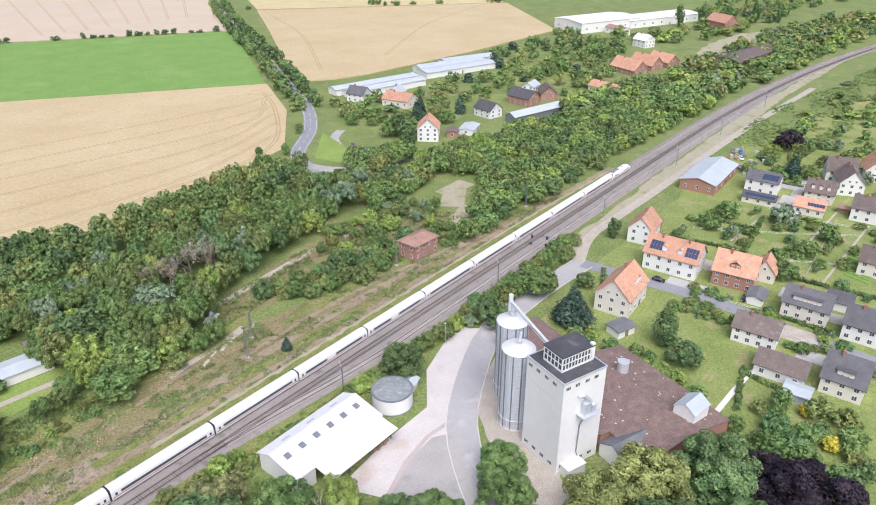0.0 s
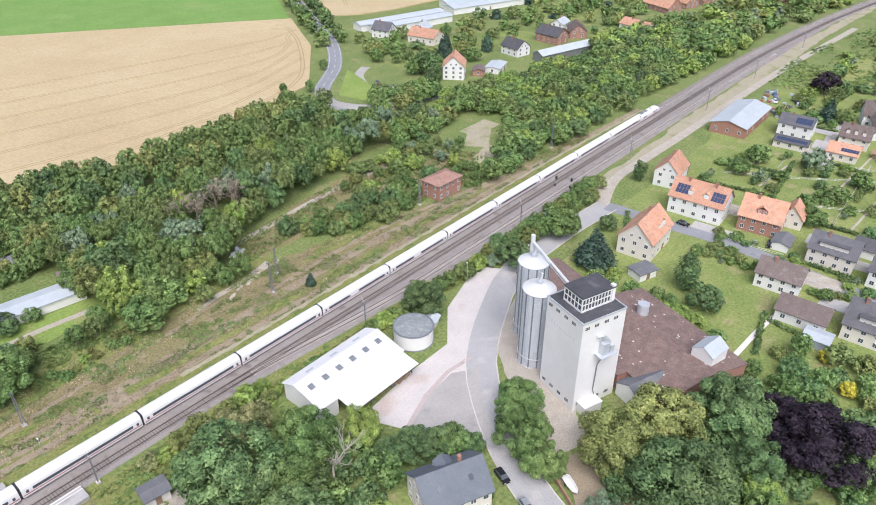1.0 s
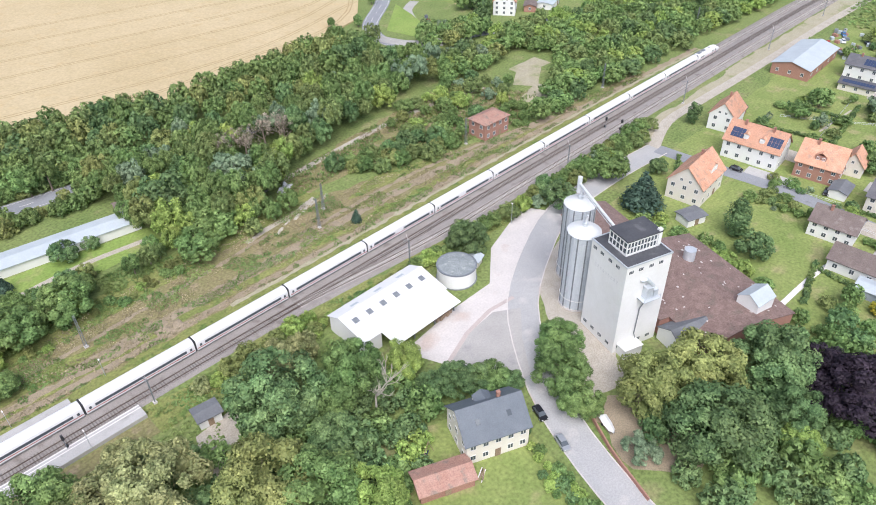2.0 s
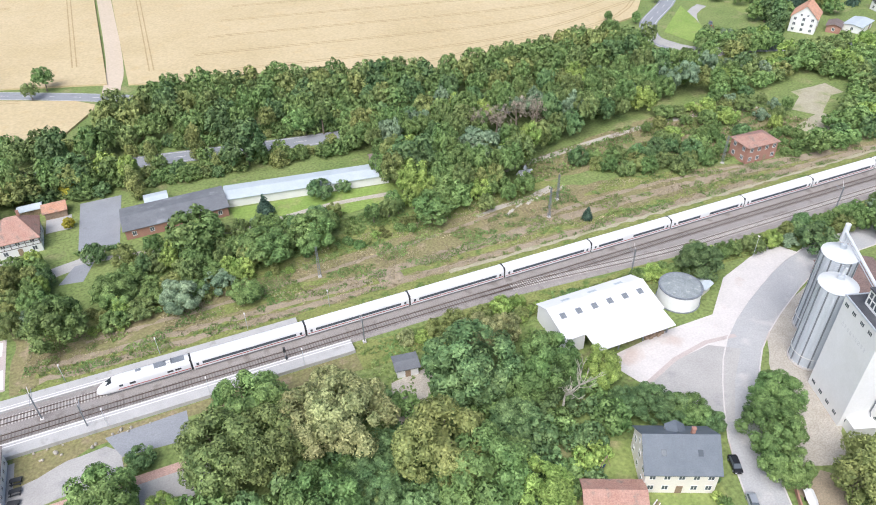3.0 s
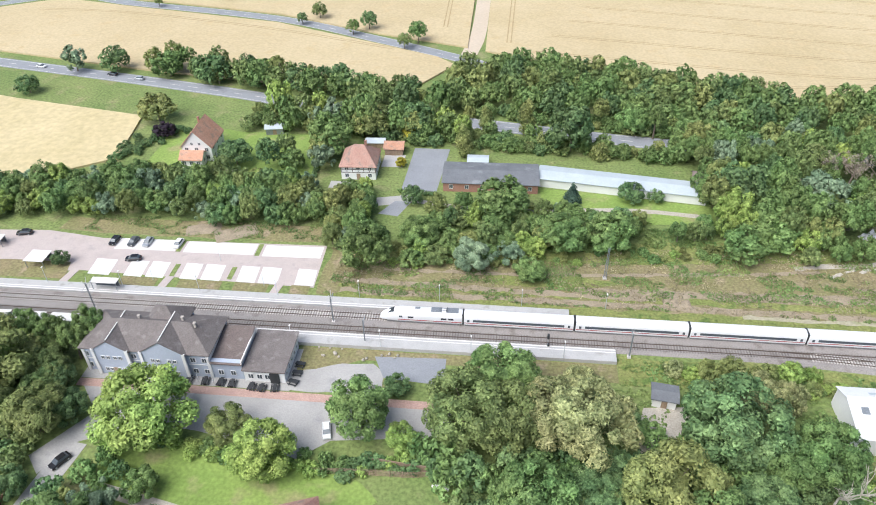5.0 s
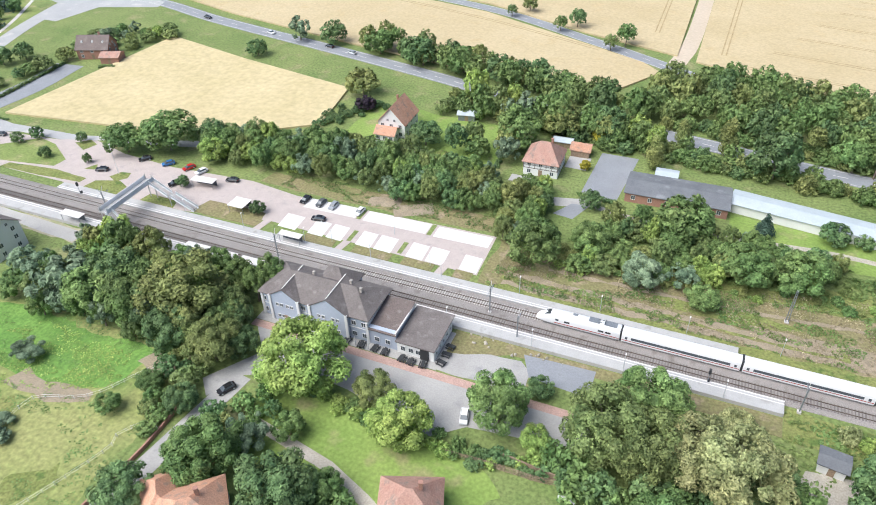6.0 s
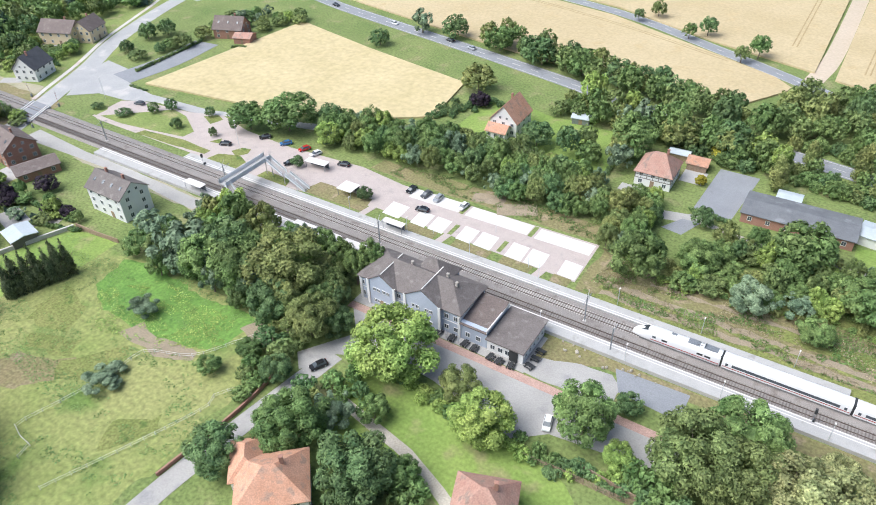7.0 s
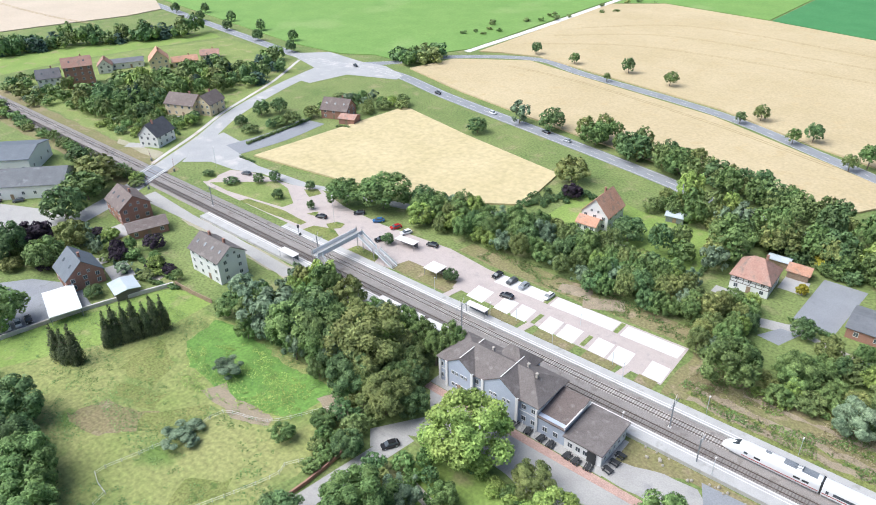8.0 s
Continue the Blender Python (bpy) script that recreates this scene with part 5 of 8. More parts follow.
for z, h in ((25.45, 0.5), (27.1, 0.22), (28.7, 0.5)):
    part("glazing_rail", boxed((0.6, 0.3, z, 9.1, 6.1, h)), M_WHITE, pent)
for k in range(11):
    for y in (-2.72, 3.32):
        part("mullion", boxed((-3.85 + 0.89 * k, y, 27.05, 0.22, 0.12, 3.5)), M_WHITE, pent)
for k in range(6):
    for x in (-3.92, 5.12):
        part("mullion", boxed((x, -2.6 + 1.16 * k, 27.05, 0.12, 0.22, 3.5)), M_WHITE, pent)
part("roof_slab", boxed((0.6, 0.3, 29.1, 9.5, 6.5, 0.3)), M_TAR, pent, "dark flat roof slab")
part("wall_box", boxed((4.9, -2.4, 27.6, 0.9, 0.9, 4.2)), M_WHITE, tower, "white rooftop shaft")
SLIT = mesh_of("slit_window", boxed((0, 0, 0, 0.28, 0.08, 0.75)), M_GLASS)
for z, us in ((23.6, (-4.8, -2.2, 0.6, 3.2)), (1.8, (-4.6, -1.8, 1.0, 3.8))):
    for side in (0, 3):
        for u in us:
            for k in (-0.42, 0, 0.42):
                place("slit_window", SLIT, tower, at=pose(0, 0, 0, 0, 0, 90 * side) @ Matrix.Translation((u + k, -6.12, z)))
# faded lettering that cannot be read
for k in range(9):
    part("faded_letter", boxed((-6.105, 3.9 - 0.95 * k, 19.6, 0.012, 0.55, 0.9)), surface("faded lettering", (0.70, 0.70, 0.70), (0.74, 0.74, 0.73), 1, 5), tower, "faded grey lettering bar")
duct = part("intake_platform", boxed((0.6, -7.3, 15.4, 4.6, 2.4, 0.15), (-1.6, -8.4, 16.0, 0.08, 0.08, 1.1), (2.8, -8.4, 16.0, 0.08, 0.08, 1.1), (0.6, -8.45, 16.5, 4.5, 0.08, 0.08)), M_STEEL, tower, "steel platform with ducts")
bm = boxed((0.2, -7.0, 17.0, 1.8, 1.5, 3.0), (2.0, -7.0, 16.5, 1.2, 1.4, 1.8))
rod(bm, (-0.6, -6.8, 20.6), (1.2, -7.3, 18.6), 0.45, 12)
rod(bm, (-1.6, -6.3, 20.2), (-0.6, -6.8, 20.6), 0.45, 12)
part("duct", bm, M_STEEL, tower, "pale grey dust duct")
bm = bmesh.new()
rod(bm, (0.2, -7.2, 15.3), (-0.6, -6.4, 12.0), 0.13, 8)
rod(bm, (-0.6, -6.4, 12.0), (-0.8, -6.4, 4.5), 0.13, 8)
rod(bm, (-0.8, -6.4, 4.5), (0.6, -6.6, 0.3), 0.13, 8)
part("downpipe", bm, M_STEELD, tower, "grey conveying pipe")
part("loading_dock", boxed((-2.5, -7.6, 1.3, 5.0, 2.8, 2.6), (-2.5, -7.6, 2.7, 5.3, 3.1, 0.2)), M_WHITE, tower, "low white loading dock")


def silo(x, y):
    s = empty("grain_silo", pose(x, y, 0), "tall galvanised grain silo with ribbed walls", "silo", "grain silos")
    bm = bmesh.new()
    prof = [3.85 + (0.05 if k % 2 else -0.05) for k in range(89)]
    rings = [[bm.verts.new((r * math.cos(6.28319 * i / 40), r * math.sin(6.28319 * i / 40), 0.25 * k)) for i in range(40)] for k, r in enumerate(prof)]
    for a, b in zip(rings, rings[1:]):
        for i in range(40):
            bm.faces.new((a[i], a[(i + 1) % 40], b[(i + 1) % 40], b[i]))
    part("shell", bm, M_STEEL, s, "corrugated steel shell")
    for k in range(24):
        a = 6.28319 * k / 24
        part("stiffener", boxed((3.97, 0, 11, 0.14, 0.3, 21.6)), M_STEELD if k % 2 else M_STEEL, s, "", pose(0, 0, 0, 0, 0, 15 * k))
    bm = bmesh.new()
    bmesh.ops.create_cone(bm, cap_ends=True, segments=24, radius1=4.05, radius2=0.5, depth=1.4, matrix=Matrix.Translation((0, 0, 22.7)))
    part("cone_roof", bm, surface("dusty roof steel", (0.60, 0.62, 0.62), (0.66, 0.67, 0.66), 0.4, 1.5, 0.8, 0.0, grain=0.04), s, "pale conical roof")
    bm = bmesh.new()
    bmesh.ops.create_cone(bm, cap_ends=True, segments=16, radius1=0.7, radius2=0.7, depth=0.8, matrix=Matrix.Translation((0, 0, 23.8)))
    part("cap", bm, M_STEEL, s)
    bm = bmesh.new()
    for k in range(20):
        a, b = 6.28319 * k / 20, 6.28319 * (k + 1) / 20
        rod(bm, (4.15 * math.cos(a), 4.15 * math.sin(a), 3.2), (4.15 * math.cos(b), 4.15 * math.sin(b), 3.2), 0.09, 5)
    part("guard_ring", bm, M_WHITE, s, "white ring round the silo")
    part("plinth", mesh_bm_cyl(4.2, 0.4), M_CONCRETE, s)
    return s


def mesh_bm_cyl(r, h, n=40, z=0.0):
    bm = bmesh.new()
    bmesh.ops.create_cone(bm, cap_ends=True, segments=n, radius1=r, radius2=r, depth=h, matrix=Matrix.Translation((0, 0, z + h / 2)))
    return bm


silo(130.5, -46.7)
silo(121.5, -54.3)
conv = empty("grain_conveyor", Matrix(), "pale steel conveyor from the silos to the tower", "conveyor")
bm = bmesh.new()
rod(bm, (131.6, -45.2, 26.6), (121.6, -62.0, 26.4), 0.34, 8)
rod(bm, (131.6, -45.2, 25.6), (121.6, -62.0, 25.4), 0.12, 5)
part("tube", bm, M_PALESTEEL, conv)
bm = bmesh.new()
for a in ((130.5, -46.7), (121.5, -54.3)):
    rod(bm, (a[0], a[1], 24.1), (a[0] + 0.2, a[1] - 0.3, 26.2), 0.3, 8)
part("spout", bm, M_PALESTEEL, conv)
bm = bmesh.new()
rod(bm, (131.6, -45.2, 24), (131.6, -45.2, 28.4), 0.6, 8)
part("elevator_head", bm, M_PALESTEEL, conv, "pale elevator head")

hall = empty("mill_hall", pose(0, 0, 0, 0, 0, -20), "low mill hall with weathered brown roof", "mill hall")
# in the hall's own turned frame
g = gable_wall(36, 27, 4.2, 6.4)
g.transform(pose(160, -22, 0, 0, 0, 90))
part("wall", g, M_BRICK, hall)
g = gable_roof(36, 27, 4.2, 6.4, 0.3)
g.transform(pose(160, -22, 0, 0, 0, 90))
part("roof", g, M_HALLROOF, hall, "weathered brown roof with pale patches")
g = gable_wall(24, 15, 4.0, 6.0)
g.transform(pose(155.5, 8, 0, 0, 0, 90))
part("wing_wall", g, M_BRICK, hall)
g = gable_roof(24, 15, 4.0, 6.0, 0.3)
g.transform(pose(155.5, 8, 0, 0, 0, 90))
part("wing_roof", g, M_HALLROOF, hall)
RS = random.Random(3)
for k in range(44):
    side = RS.choice((-1, 1))
    off = RS.uniform(1, 12.5)
    m = pose(160 + side * off, RS.uniform(-38, -6), 6.4 - off * 2.2 / 13.5 + 0.25, 0, side * 9.2, RS.uniform(-15, 15))
    part("roof_patch", boxed((0, 0, 0, RS.uniform(0.25, 0.6), RS.uniform(0.25, 0.7), 0.05)), M_CONCRETE, hall, "pale patch on the roof", m)
bm = mesh_bm_cyl(1.5, 3.4, 20, 5.6)
bm.transform(Matrix.Translation((164, -14, 0)))
part("vent_drum", bm, M_STEEL, hall, "pale steel vent drum")
g = gable_wall(6.5, 5.5, 8.4, 10.2)
g.transform(pose(166, -34.5, 0, 0, 0, 10))
part("roof_cabin", g, M_WHITE, hall, "white cabin on the roof")
g = gable_roof(6.5, 5.5, 8.4, 10.2, 0.2, 0.12)
g.transform(pose(166, -34.5, 0, 0, 0, 10))
part("cabin_roof", g, M_SHEETROOF, hall)
g = gable_wall(10, 8, 3.4, 5.6)
g.transform(pose(147.5, -33, 0, 0, 0, 0))
part("lean_to", g, M_WHITE, hall, "white lean-to")
g = gable_roof(10, 8, 3.4, 5.6, 0.25)
g.transform(pose(147.5, -33, 0, 0, 0, 0))
part("lean_to_roof", g, M_BITUMEN, hall, "blue-grey lean-to roof")
g = boxed((147.5, -22, 2.2, 8, 12, 4.4))
part("link_block", g, M_BRICK, hall)
part("link_roof", boxed((147.5, -22, 4.5, 8.4, 12.4, 0.25)), M_HALLROOF, hall, "flat brown roof between tower and hall")

# open white shed
shed = empty("yard_shed", pose(0, 0, 0), "white shed with open front and skylights", "shed")


def sloped(x0, x1, y0, z0, y1, z1, t=0.18):
    bm = bmesh.new()
    top = [bm.verts.new(v) for v in ((x0, y0, z0), (x1, y0, z0), (x1, y1, z1), (x0, y1, z1))]
    low = [bm.verts.new((v.co.x, v.co.y, v.co.z - t)) for v in top]
    bm.faces.new(top)
    bm.faces.new(low[::-1])
    for i in range(4):
        bm.faces.new((top[i], top[(i + 1) % 4], low[(i + 1) % 4], low[i]))
    bmesh.ops.recalc_face_normals(bm, faces=bm.faces)
    return bm


M_SHEDROOF = surface("white sheet roof", (0.76, 0.76, 0.76), (0.70, 0.70, 0.70), 0.2, 2, 0.6, 0.05, grain=0.03)
part("roof_slope", sloped(71.6, 98.8, -22.2, 6.8, -17.6, 4.9), M_SHEDROOF, shed)
part("roof_slope", sloped(71.6, 98.8, -22.25, 6.8, -31.2, 4.7), M_SHEDROOF, shed)
part("canopy", sloped(77, 98.3, -31.22, 4.6, -36.4, 3.85), M_SHEDROOF, shed, "white canopy over the loading side")
prof = [(-18, 0), (-18, 4.8), (-22.2, 6.6), (-31, 4.5), (-31, 0)]
for x0, x1 in ((72, 72.25), (98, 98.25)):
    bm = bmesh.new()
    a = [bm.verts.new((x0, y, z)) for y, z in prof]
    b = [bm.verts.new((x1, y, z)) for y, z in prof]
    bm.faces.new(a)
    bm.faces.new(b[::-1])
    for i in range(5):
        bm.faces.new((a[i], a[(i + 1) % 5], b[(i + 1) % 5], b[i]))
    bmesh.ops.recalc_face_normals(bm, faces=bm.faces)
    part("gable_wall", bm, M_WHITE, shed)
part("back_wall", boxed((85.1, -18.1, 2.35, 25.7, 0.25, 4.7)), M_WHITE, shed)
part("front_wall", boxed((74.6, -30.9, 2.25, 4.7, 0.25, 4.5)), M_WHITE, shed)
for k in range(4):
    part("post", boxed((77.3 + 6.8 * k, -34.6, 1.95, 0.25, 0.25, 3.9)), M_STEELD, shed)
for k in range(6):
    part("skylight", boxed((0, 0, 0, 1.5, 1.6, 0.06)), M_STEELD, shed, "grey translucent skylight", pose(74.5 + 4.3 * k, -25.0, 6.17, 13.2))
for k in range(3):
    part("skylight", boxed((0, 0, 0, 2.2, 0.9, 0.06)), M_SHEETROOF, shed, "grey translucent skylight", pose(78 + 7.5 * k, -20.2, 6.02, -22.4))
part("ridge_cap", boxed((85.2, -22.2, 6.82, 27.2, 0.5, 0.1)), M_WHITE, shed)
for k in range(5):
    bm = boxed((92 + 1.1 * k, -34 - 0.3 * (k % 2), 0.55, 0.9, 1.4, 1.0))
    tagged(part("pallet_stack", bm, M_WOOD), "stack of dark goods under the canopy", "stack", "stacks under the canopy")

tank = empty("storage_tank", pose(107.8, -26, 0), "round white storage tank with grey roof", "tank")
part("shell", mesh_bm_cyl(5.2, 4.5, 48), M_WHITE, tank)
bm = bmesh.new()
bmesh.ops.create_cone(bm, cap_ends=True, segments=48, radius1=5.35, radius2=0.2, depth=0.55, matrix=Matrix.Translation((0, 0, 4.78)))
part("roof", bm, surface("lichen-grey felt", (0.20, 0.225, 0.23), (0.30, 0.325, 0.33), 0.7, 2.5, 0.9, 0.2, grain=0.15, stains=((0.36, 0.38, 0.37), 0.9, 0.57)), tank, "mottled grey roof")
part("rim", mesh_bm_cyl(5.4, 0.14, 48, 4.42), M_STEELD, tank)
part("base_ring", mesh_bm_cyl(5.45, 0.25, 48), M_STEELD, tank)
house(115.5, -25.5, 20, 3.2, 3, 2.2, 2.8, M_CREAM, M_SHEETROOF, "tiny pump hut beside the tank", nl=0, nw=0, floors=1, chimney=0, name="pump_hut", cat="hut", door=False)

# ---- station ----
st = empty("station_building", pose(0.6, 1.2, 0), "blue-grey station building with brown hipped roofs", "station building")
part("wall", boxed((-77, -17.7, 3.75, 29, 11.6, 7.5)), M_BLUEGREY, st)
g = hip_roof(29, 11.6, 7.5, 10.8, 0.6, inset=5.5)
g.transform(Matrix.Translation((-77, -17.7, 0)))
part("roof", g, M_TILE_GREY, st)
for x, w in ((-84.5, 8), (-72.5, 10)):
    g = gable_wall(7.0, w, 7.6, 7.6 + w * 0.33)
    g.transform(pose(x, -20.9, 0, 0, 0, 90))
    wing = part("cross_wing", g, M_BLUEGREY, st)
    g = gable_roof(9.0, w, 7.6, 7.6 + w * 0.33, 0.5)
    g.transform(pose(x, -19.6, 0, 0, 0, 90))
    part("wing_roof", g, M_TILE_GREY, wing)
    part("ridge_line", boxed((x, -19.4, 7.6 + w * 0.33 + 0.27, 0.22, 9.6, 0.1)), M_PALE, wing, "pale ridge cap")
    for s in (-1, 1):
        part("pilaster", boxed((x + s * (w / 2 - 0.1), -24.5, 3.9, 0.7, 0.35, 7.8)), M_FRAME, wing, "white corner pilaster")
    for z in (1.2, 4.8):
        for u in (-w / 4, -w / 4 + 1.2, w / 4 - 1.2, w / 4):
            f = place("window", WIN_SMALL[0], st, at=Matrix.Translation((x + u, -24.45, z)))
            place("pane", WIN_SMALL[1], f)
    place("door", DOOR, st, "dark station door", Matrix.Translation((x, -24.46, 0.02)))
g = hip_roof(9, 8, 8.6, 12.2, 0.4)
g.transform(Matrix.Translation((-75, -14.2, 0)))
part("tower_roof", g, M_TILE_GREY, st, "steep pyramid roof")
part("tower_wall", boxed((-75, -14.2, 4.3, 8.6, 7.6, 8.6)), M_BLUEGREY, st)
for x in (-90.8, -79.8, -66.2, -63.6):
    for z in (1.2, 4.6):
        f = place("window", WIN[0], st, at=Matrix.Translation((x, -23.55, z)))
        place("pane", WIN[1], f)
        f = place("window", WIN[0], st, at=pose(x, -11.85, z, 0, 0, 180))
        place("pane", WIN[1], f)
part("string_course", boxed((-77, -23.54, 3.9, 29.1, 0.1, 0.25)), M_FRAME, st)
for x in (-62.7, -91.3):
    part("pilaster", boxed((x, -23.6, 3.75, 0.7, 0.35, 7.5)), M_FRAME, st, "white corner pilaster")
for x, y in ((-70, -16.5), (-66.5, -18.2), (-80, -16.8)):
    part("chimney", boxed((x, y, 10.8, 0.55, 0.55, 1.2), (x, y, 11.44, 0.66, 0.66, 0.1)), M_STONE, st, "grey masonry chimney")
part("mid_wall", boxed((-58.9, -18.2, 2.6, 7.0, 10.6, 5.2)), M_BLUEGREY, st)
part("mid_roof", sloped(-62.4, -55.2, -13.0, 6.4, -24.0, 5.0, 0.25), M_TILE_BR, st, "weathered brown sloping roof")
for x in (-60.4, -57.6):
    f = place("window", WIN[0], st, at=Matrix.Translation((x, -23.55, 1.3)))
    place("pane", WIN[1], f)
part("parapet", boxed((-62.6, -18.5, 5.9, 0.3, 11, 1.2)), M_PALE, st, "pale parapet")
part("parapet", boxed((-55.2, -18.5, 5.6, 0.3, 11, 0.7)), M_PALE, st, "pale parapet")
part("low_wall", boxed((-50.5, -18.2, 1.9, 9.2, 11.2, 3.8)), M_WHITE, st, "white rendered wall")
part("low_roof", sloped(-55.2, -45.4, -11.9, 4.5, -24.6, 4.1, 0.3), M_TILE_GREY, st, "grey-brown flat roof")
for k in range(5):
    f = place("window", WIN_SMALL[0], st, at=pose(-45.86, -22.4 + 2.1 * k, 1.3, 0, 0, 90))
    place("pane", WIN_SMALL[1], f)
for x in (-53.6, -51.6, -49.8):
    f = place("window", WIN[0], st, at=Matrix.Translation((x, -23.86, 1.0)))
    place("pane", WIN[1], f)
# no opening here: a dark block on the wall paints the recess's shade
part("porch", boxed((-48.2, -24.0, 1.6, 2.0, 0.4, 3.2)), M_DARK, st, "dark block standing for a shaded porch recess")


def picnic_set():
    p = empty("beer_table_set", Matrix(), "dark timber table with two benches", "table set", "tables on the terrace")
    part("tabletop", boxed((0, 0, 0.76, 2.2, 0.8, 0.06)), M_DARK, p)
    for s in (-1, 1):
        part("bench", boxed((0, s * 0.75, 0.45, 2.2, 0.3, 0.05), (-0.8, s * 0.75, 0.21, 0.06, 0.25, 0.42), (0.8, s * 0.75, 0.21, 0.06, 0.25, 0.42)), M_DARK, p)
        part("leg", boxed((s * 0.85, 0, 0.37, 0.08, 0.7, 0.74)), M_DARK, p)
    return p


pt = picnic_set()
pt.matrix_basis = pose(-70.4, -23.9, 0.065, 0, 0, 90)
RP = random.Random(8)
for x, y in ((-67.0, -23.9), (-63.2, -23.9), (-59.6, -23.9), (-57.0, -24.1), (-52.4, -24.6), (-50.1, -24.8), (-47.2, -24.6), (-43.6, -22.6), (-43.4, -19.8), (-43.4, -17.2), (-73.6, -24.4), (-80.5, -24.2)):
    copy_thing(pt, pose(x, y, 0.065, 0, 0, 90 + RP.uniform(-8, 8) if x < -46 else RP.uniform(70, 100) - 90))
for x in (-61.2, -64.6):
    u = empty("parasol", pose(x, -24.3, 0.065), "closed white parasol on a pole", "parasol", "parasols")
    bm = bmesh.new()
    rod(bm, (0, 0, 0), (0, 0, 2.9), 0.03)
    part("pole", bm, M_STEELD, u)
    bm = bmesh.new()
    rod(bm, (0, 0, 1.0), (0, 0, 2.9), 0.22, 10, 0.05)
    part("cover", bm, M_FRAME, u)

# ---- footbridge ----
fb = empty("footbridge", Matrix(), "grey steel footbridge with stairs over the tracks", "footbridge")


def stair_flight(a, b, w):
    """Treads, stringers and rails from a (high) to b (low)."""
    a, b = Vector(a), Vector(b)
    n = max(6, int((a.z - b.z) / 0.18))
    d = (b - a)
    side = Vector((-d.y, d.x, 0)).normalized() * (w / 2)
    ang = math.degrees(math.atan2(d.y, d.x))
    tread = mesh_of("tread", boxed((0, 0, 0, 0.32, w, 0.05)), M_PLATFORM)
    for k in range(n):
        place("tread", tread, fb, at=pose(*(a + d * ((k + 0.5) / n)), 0, 0, ang))
    for s in (-1, 1):
        bm = bmesh.new()
        rod(bm, a + side * s, b + side * s, 0.16, 4)
        rod(bm, a + side * s + Vector((0, 0, 1.1)), b + side * s + Vector((0, 0, 1.1)), 0.05, 5)
        for k in range(13):
            p = a + d * (k / 12) + side * s
            rod(bm, p, p + Vector((0, 0, 1.1)), 0.035, 4)
        part("stair_rail", bm, M_PALESTEEL, fb, "grey stair railing")
        bm = bmesh.new()
        q = [a + side * s + Vector((0, 0, 0.1)), b + side * s + Vector((0, 0, 0.1)), b + side * s + Vector((0, 0, 1.0)), a + side * s + Vector((0, 0, 1.0))]
        f = bm.faces.new([bm.verts.new(v) for v in q])
        bmesh.ops.solidify(bm, geom=[f], thickness=0.03)
        part("rail_mesh", bm, M_PALESTEEL, fb, "pale infill mesh")


part("deck", boxed((-153.5, 0.8, 6.3, 3.0, 19.5, 0.35)), M_PLATFORM, fb, "grey bridge deck")
for s in (-1, 1):
    bm = boxed((-153.5 + s * 1.5, 0.8, 7.6, 0.1, 19.5, 0.1), (-153.5 + s * 1.5, 0.8, 6.5, 0.16, 19.5, 0.5))
    for k in range(14):
        rod(bm, (-153.5 + s * 1.5, -8.9 + 1.49 * k, 6.4), (-153.5 + s * 1.5, -8.9 + 1.49 * k, 7.6), 0.05, 4)
    part("side_rail", bm, M_PALESTEEL, fb, "grey bridge railing")
    part("side_panel", boxed((-153.5 + s * 1.46, 0.8, 7.05, 0.04, 19.4, 0.9)), M_PALESTEEL, fb, "pale side panel")
stair_flight((-152, 9.2, 6.45), (-145.5, 9.0, 3.3), 2.2)
stair_flight((-144.2, 9.0, 3.3), (-136.5, 8.8, 0.1), 2.2)
part("landing", boxed((-144.9, 9.0, 3.25, 1.6, 2.3, 0.12)), M_PLATFORM, fb)
stair_flight((-152, -8.4, 6.45), (-147.0, -9.2, 3.3), 2.2)
stair_flight((-145.8, -9.2, 3.3), (-139.8, -10.0, 0.1), 2.2)
part("landing", boxed((-146.4, -9.2, 3.25, 1.6, 2.3, 0.12)), M_PLATFORM, fb)
for x, y, h in ((-154.8, -8.6, 8.2), (-152.2, -8.6, 8.2), (-154.8, 10.2, 8.2), (-152.2, 10.2, 8.2), (-145, 8.0, 3.2), (-145, 10, 3.2), (-146.4, -10.2, 3.2)):
    bm = bmesh.new()
    rod(bm, (x, y, 0), (x, y, h), 0.14, 8)
    part("column", bm, M_PLATFORM, fb)


def shelter(x, y, rot, L, W, label):
    s = empty("shelter", pose(x, y, 0, 0, 0, rot), label, "shelter", "shelters")
    part("roof", boxed((0, 0, 2.55, L, W, 0.16)), M_PALE, s, "pale flat roof")
    part("back_panel", boxed((0, W / 2 - 0.25, 1.25, L - 0.5, 0.06, 2.2)), M_GLASS, s, "glass panel")
    for i in (-1, 1):
        for j in (-1, 1):
            part("post", boxed((i * (L / 2 - 0.3), j * (W / 2 - 0.3), 1.25, 0.12, 0.12, 2.5)), M_STEELD, s)
    return s


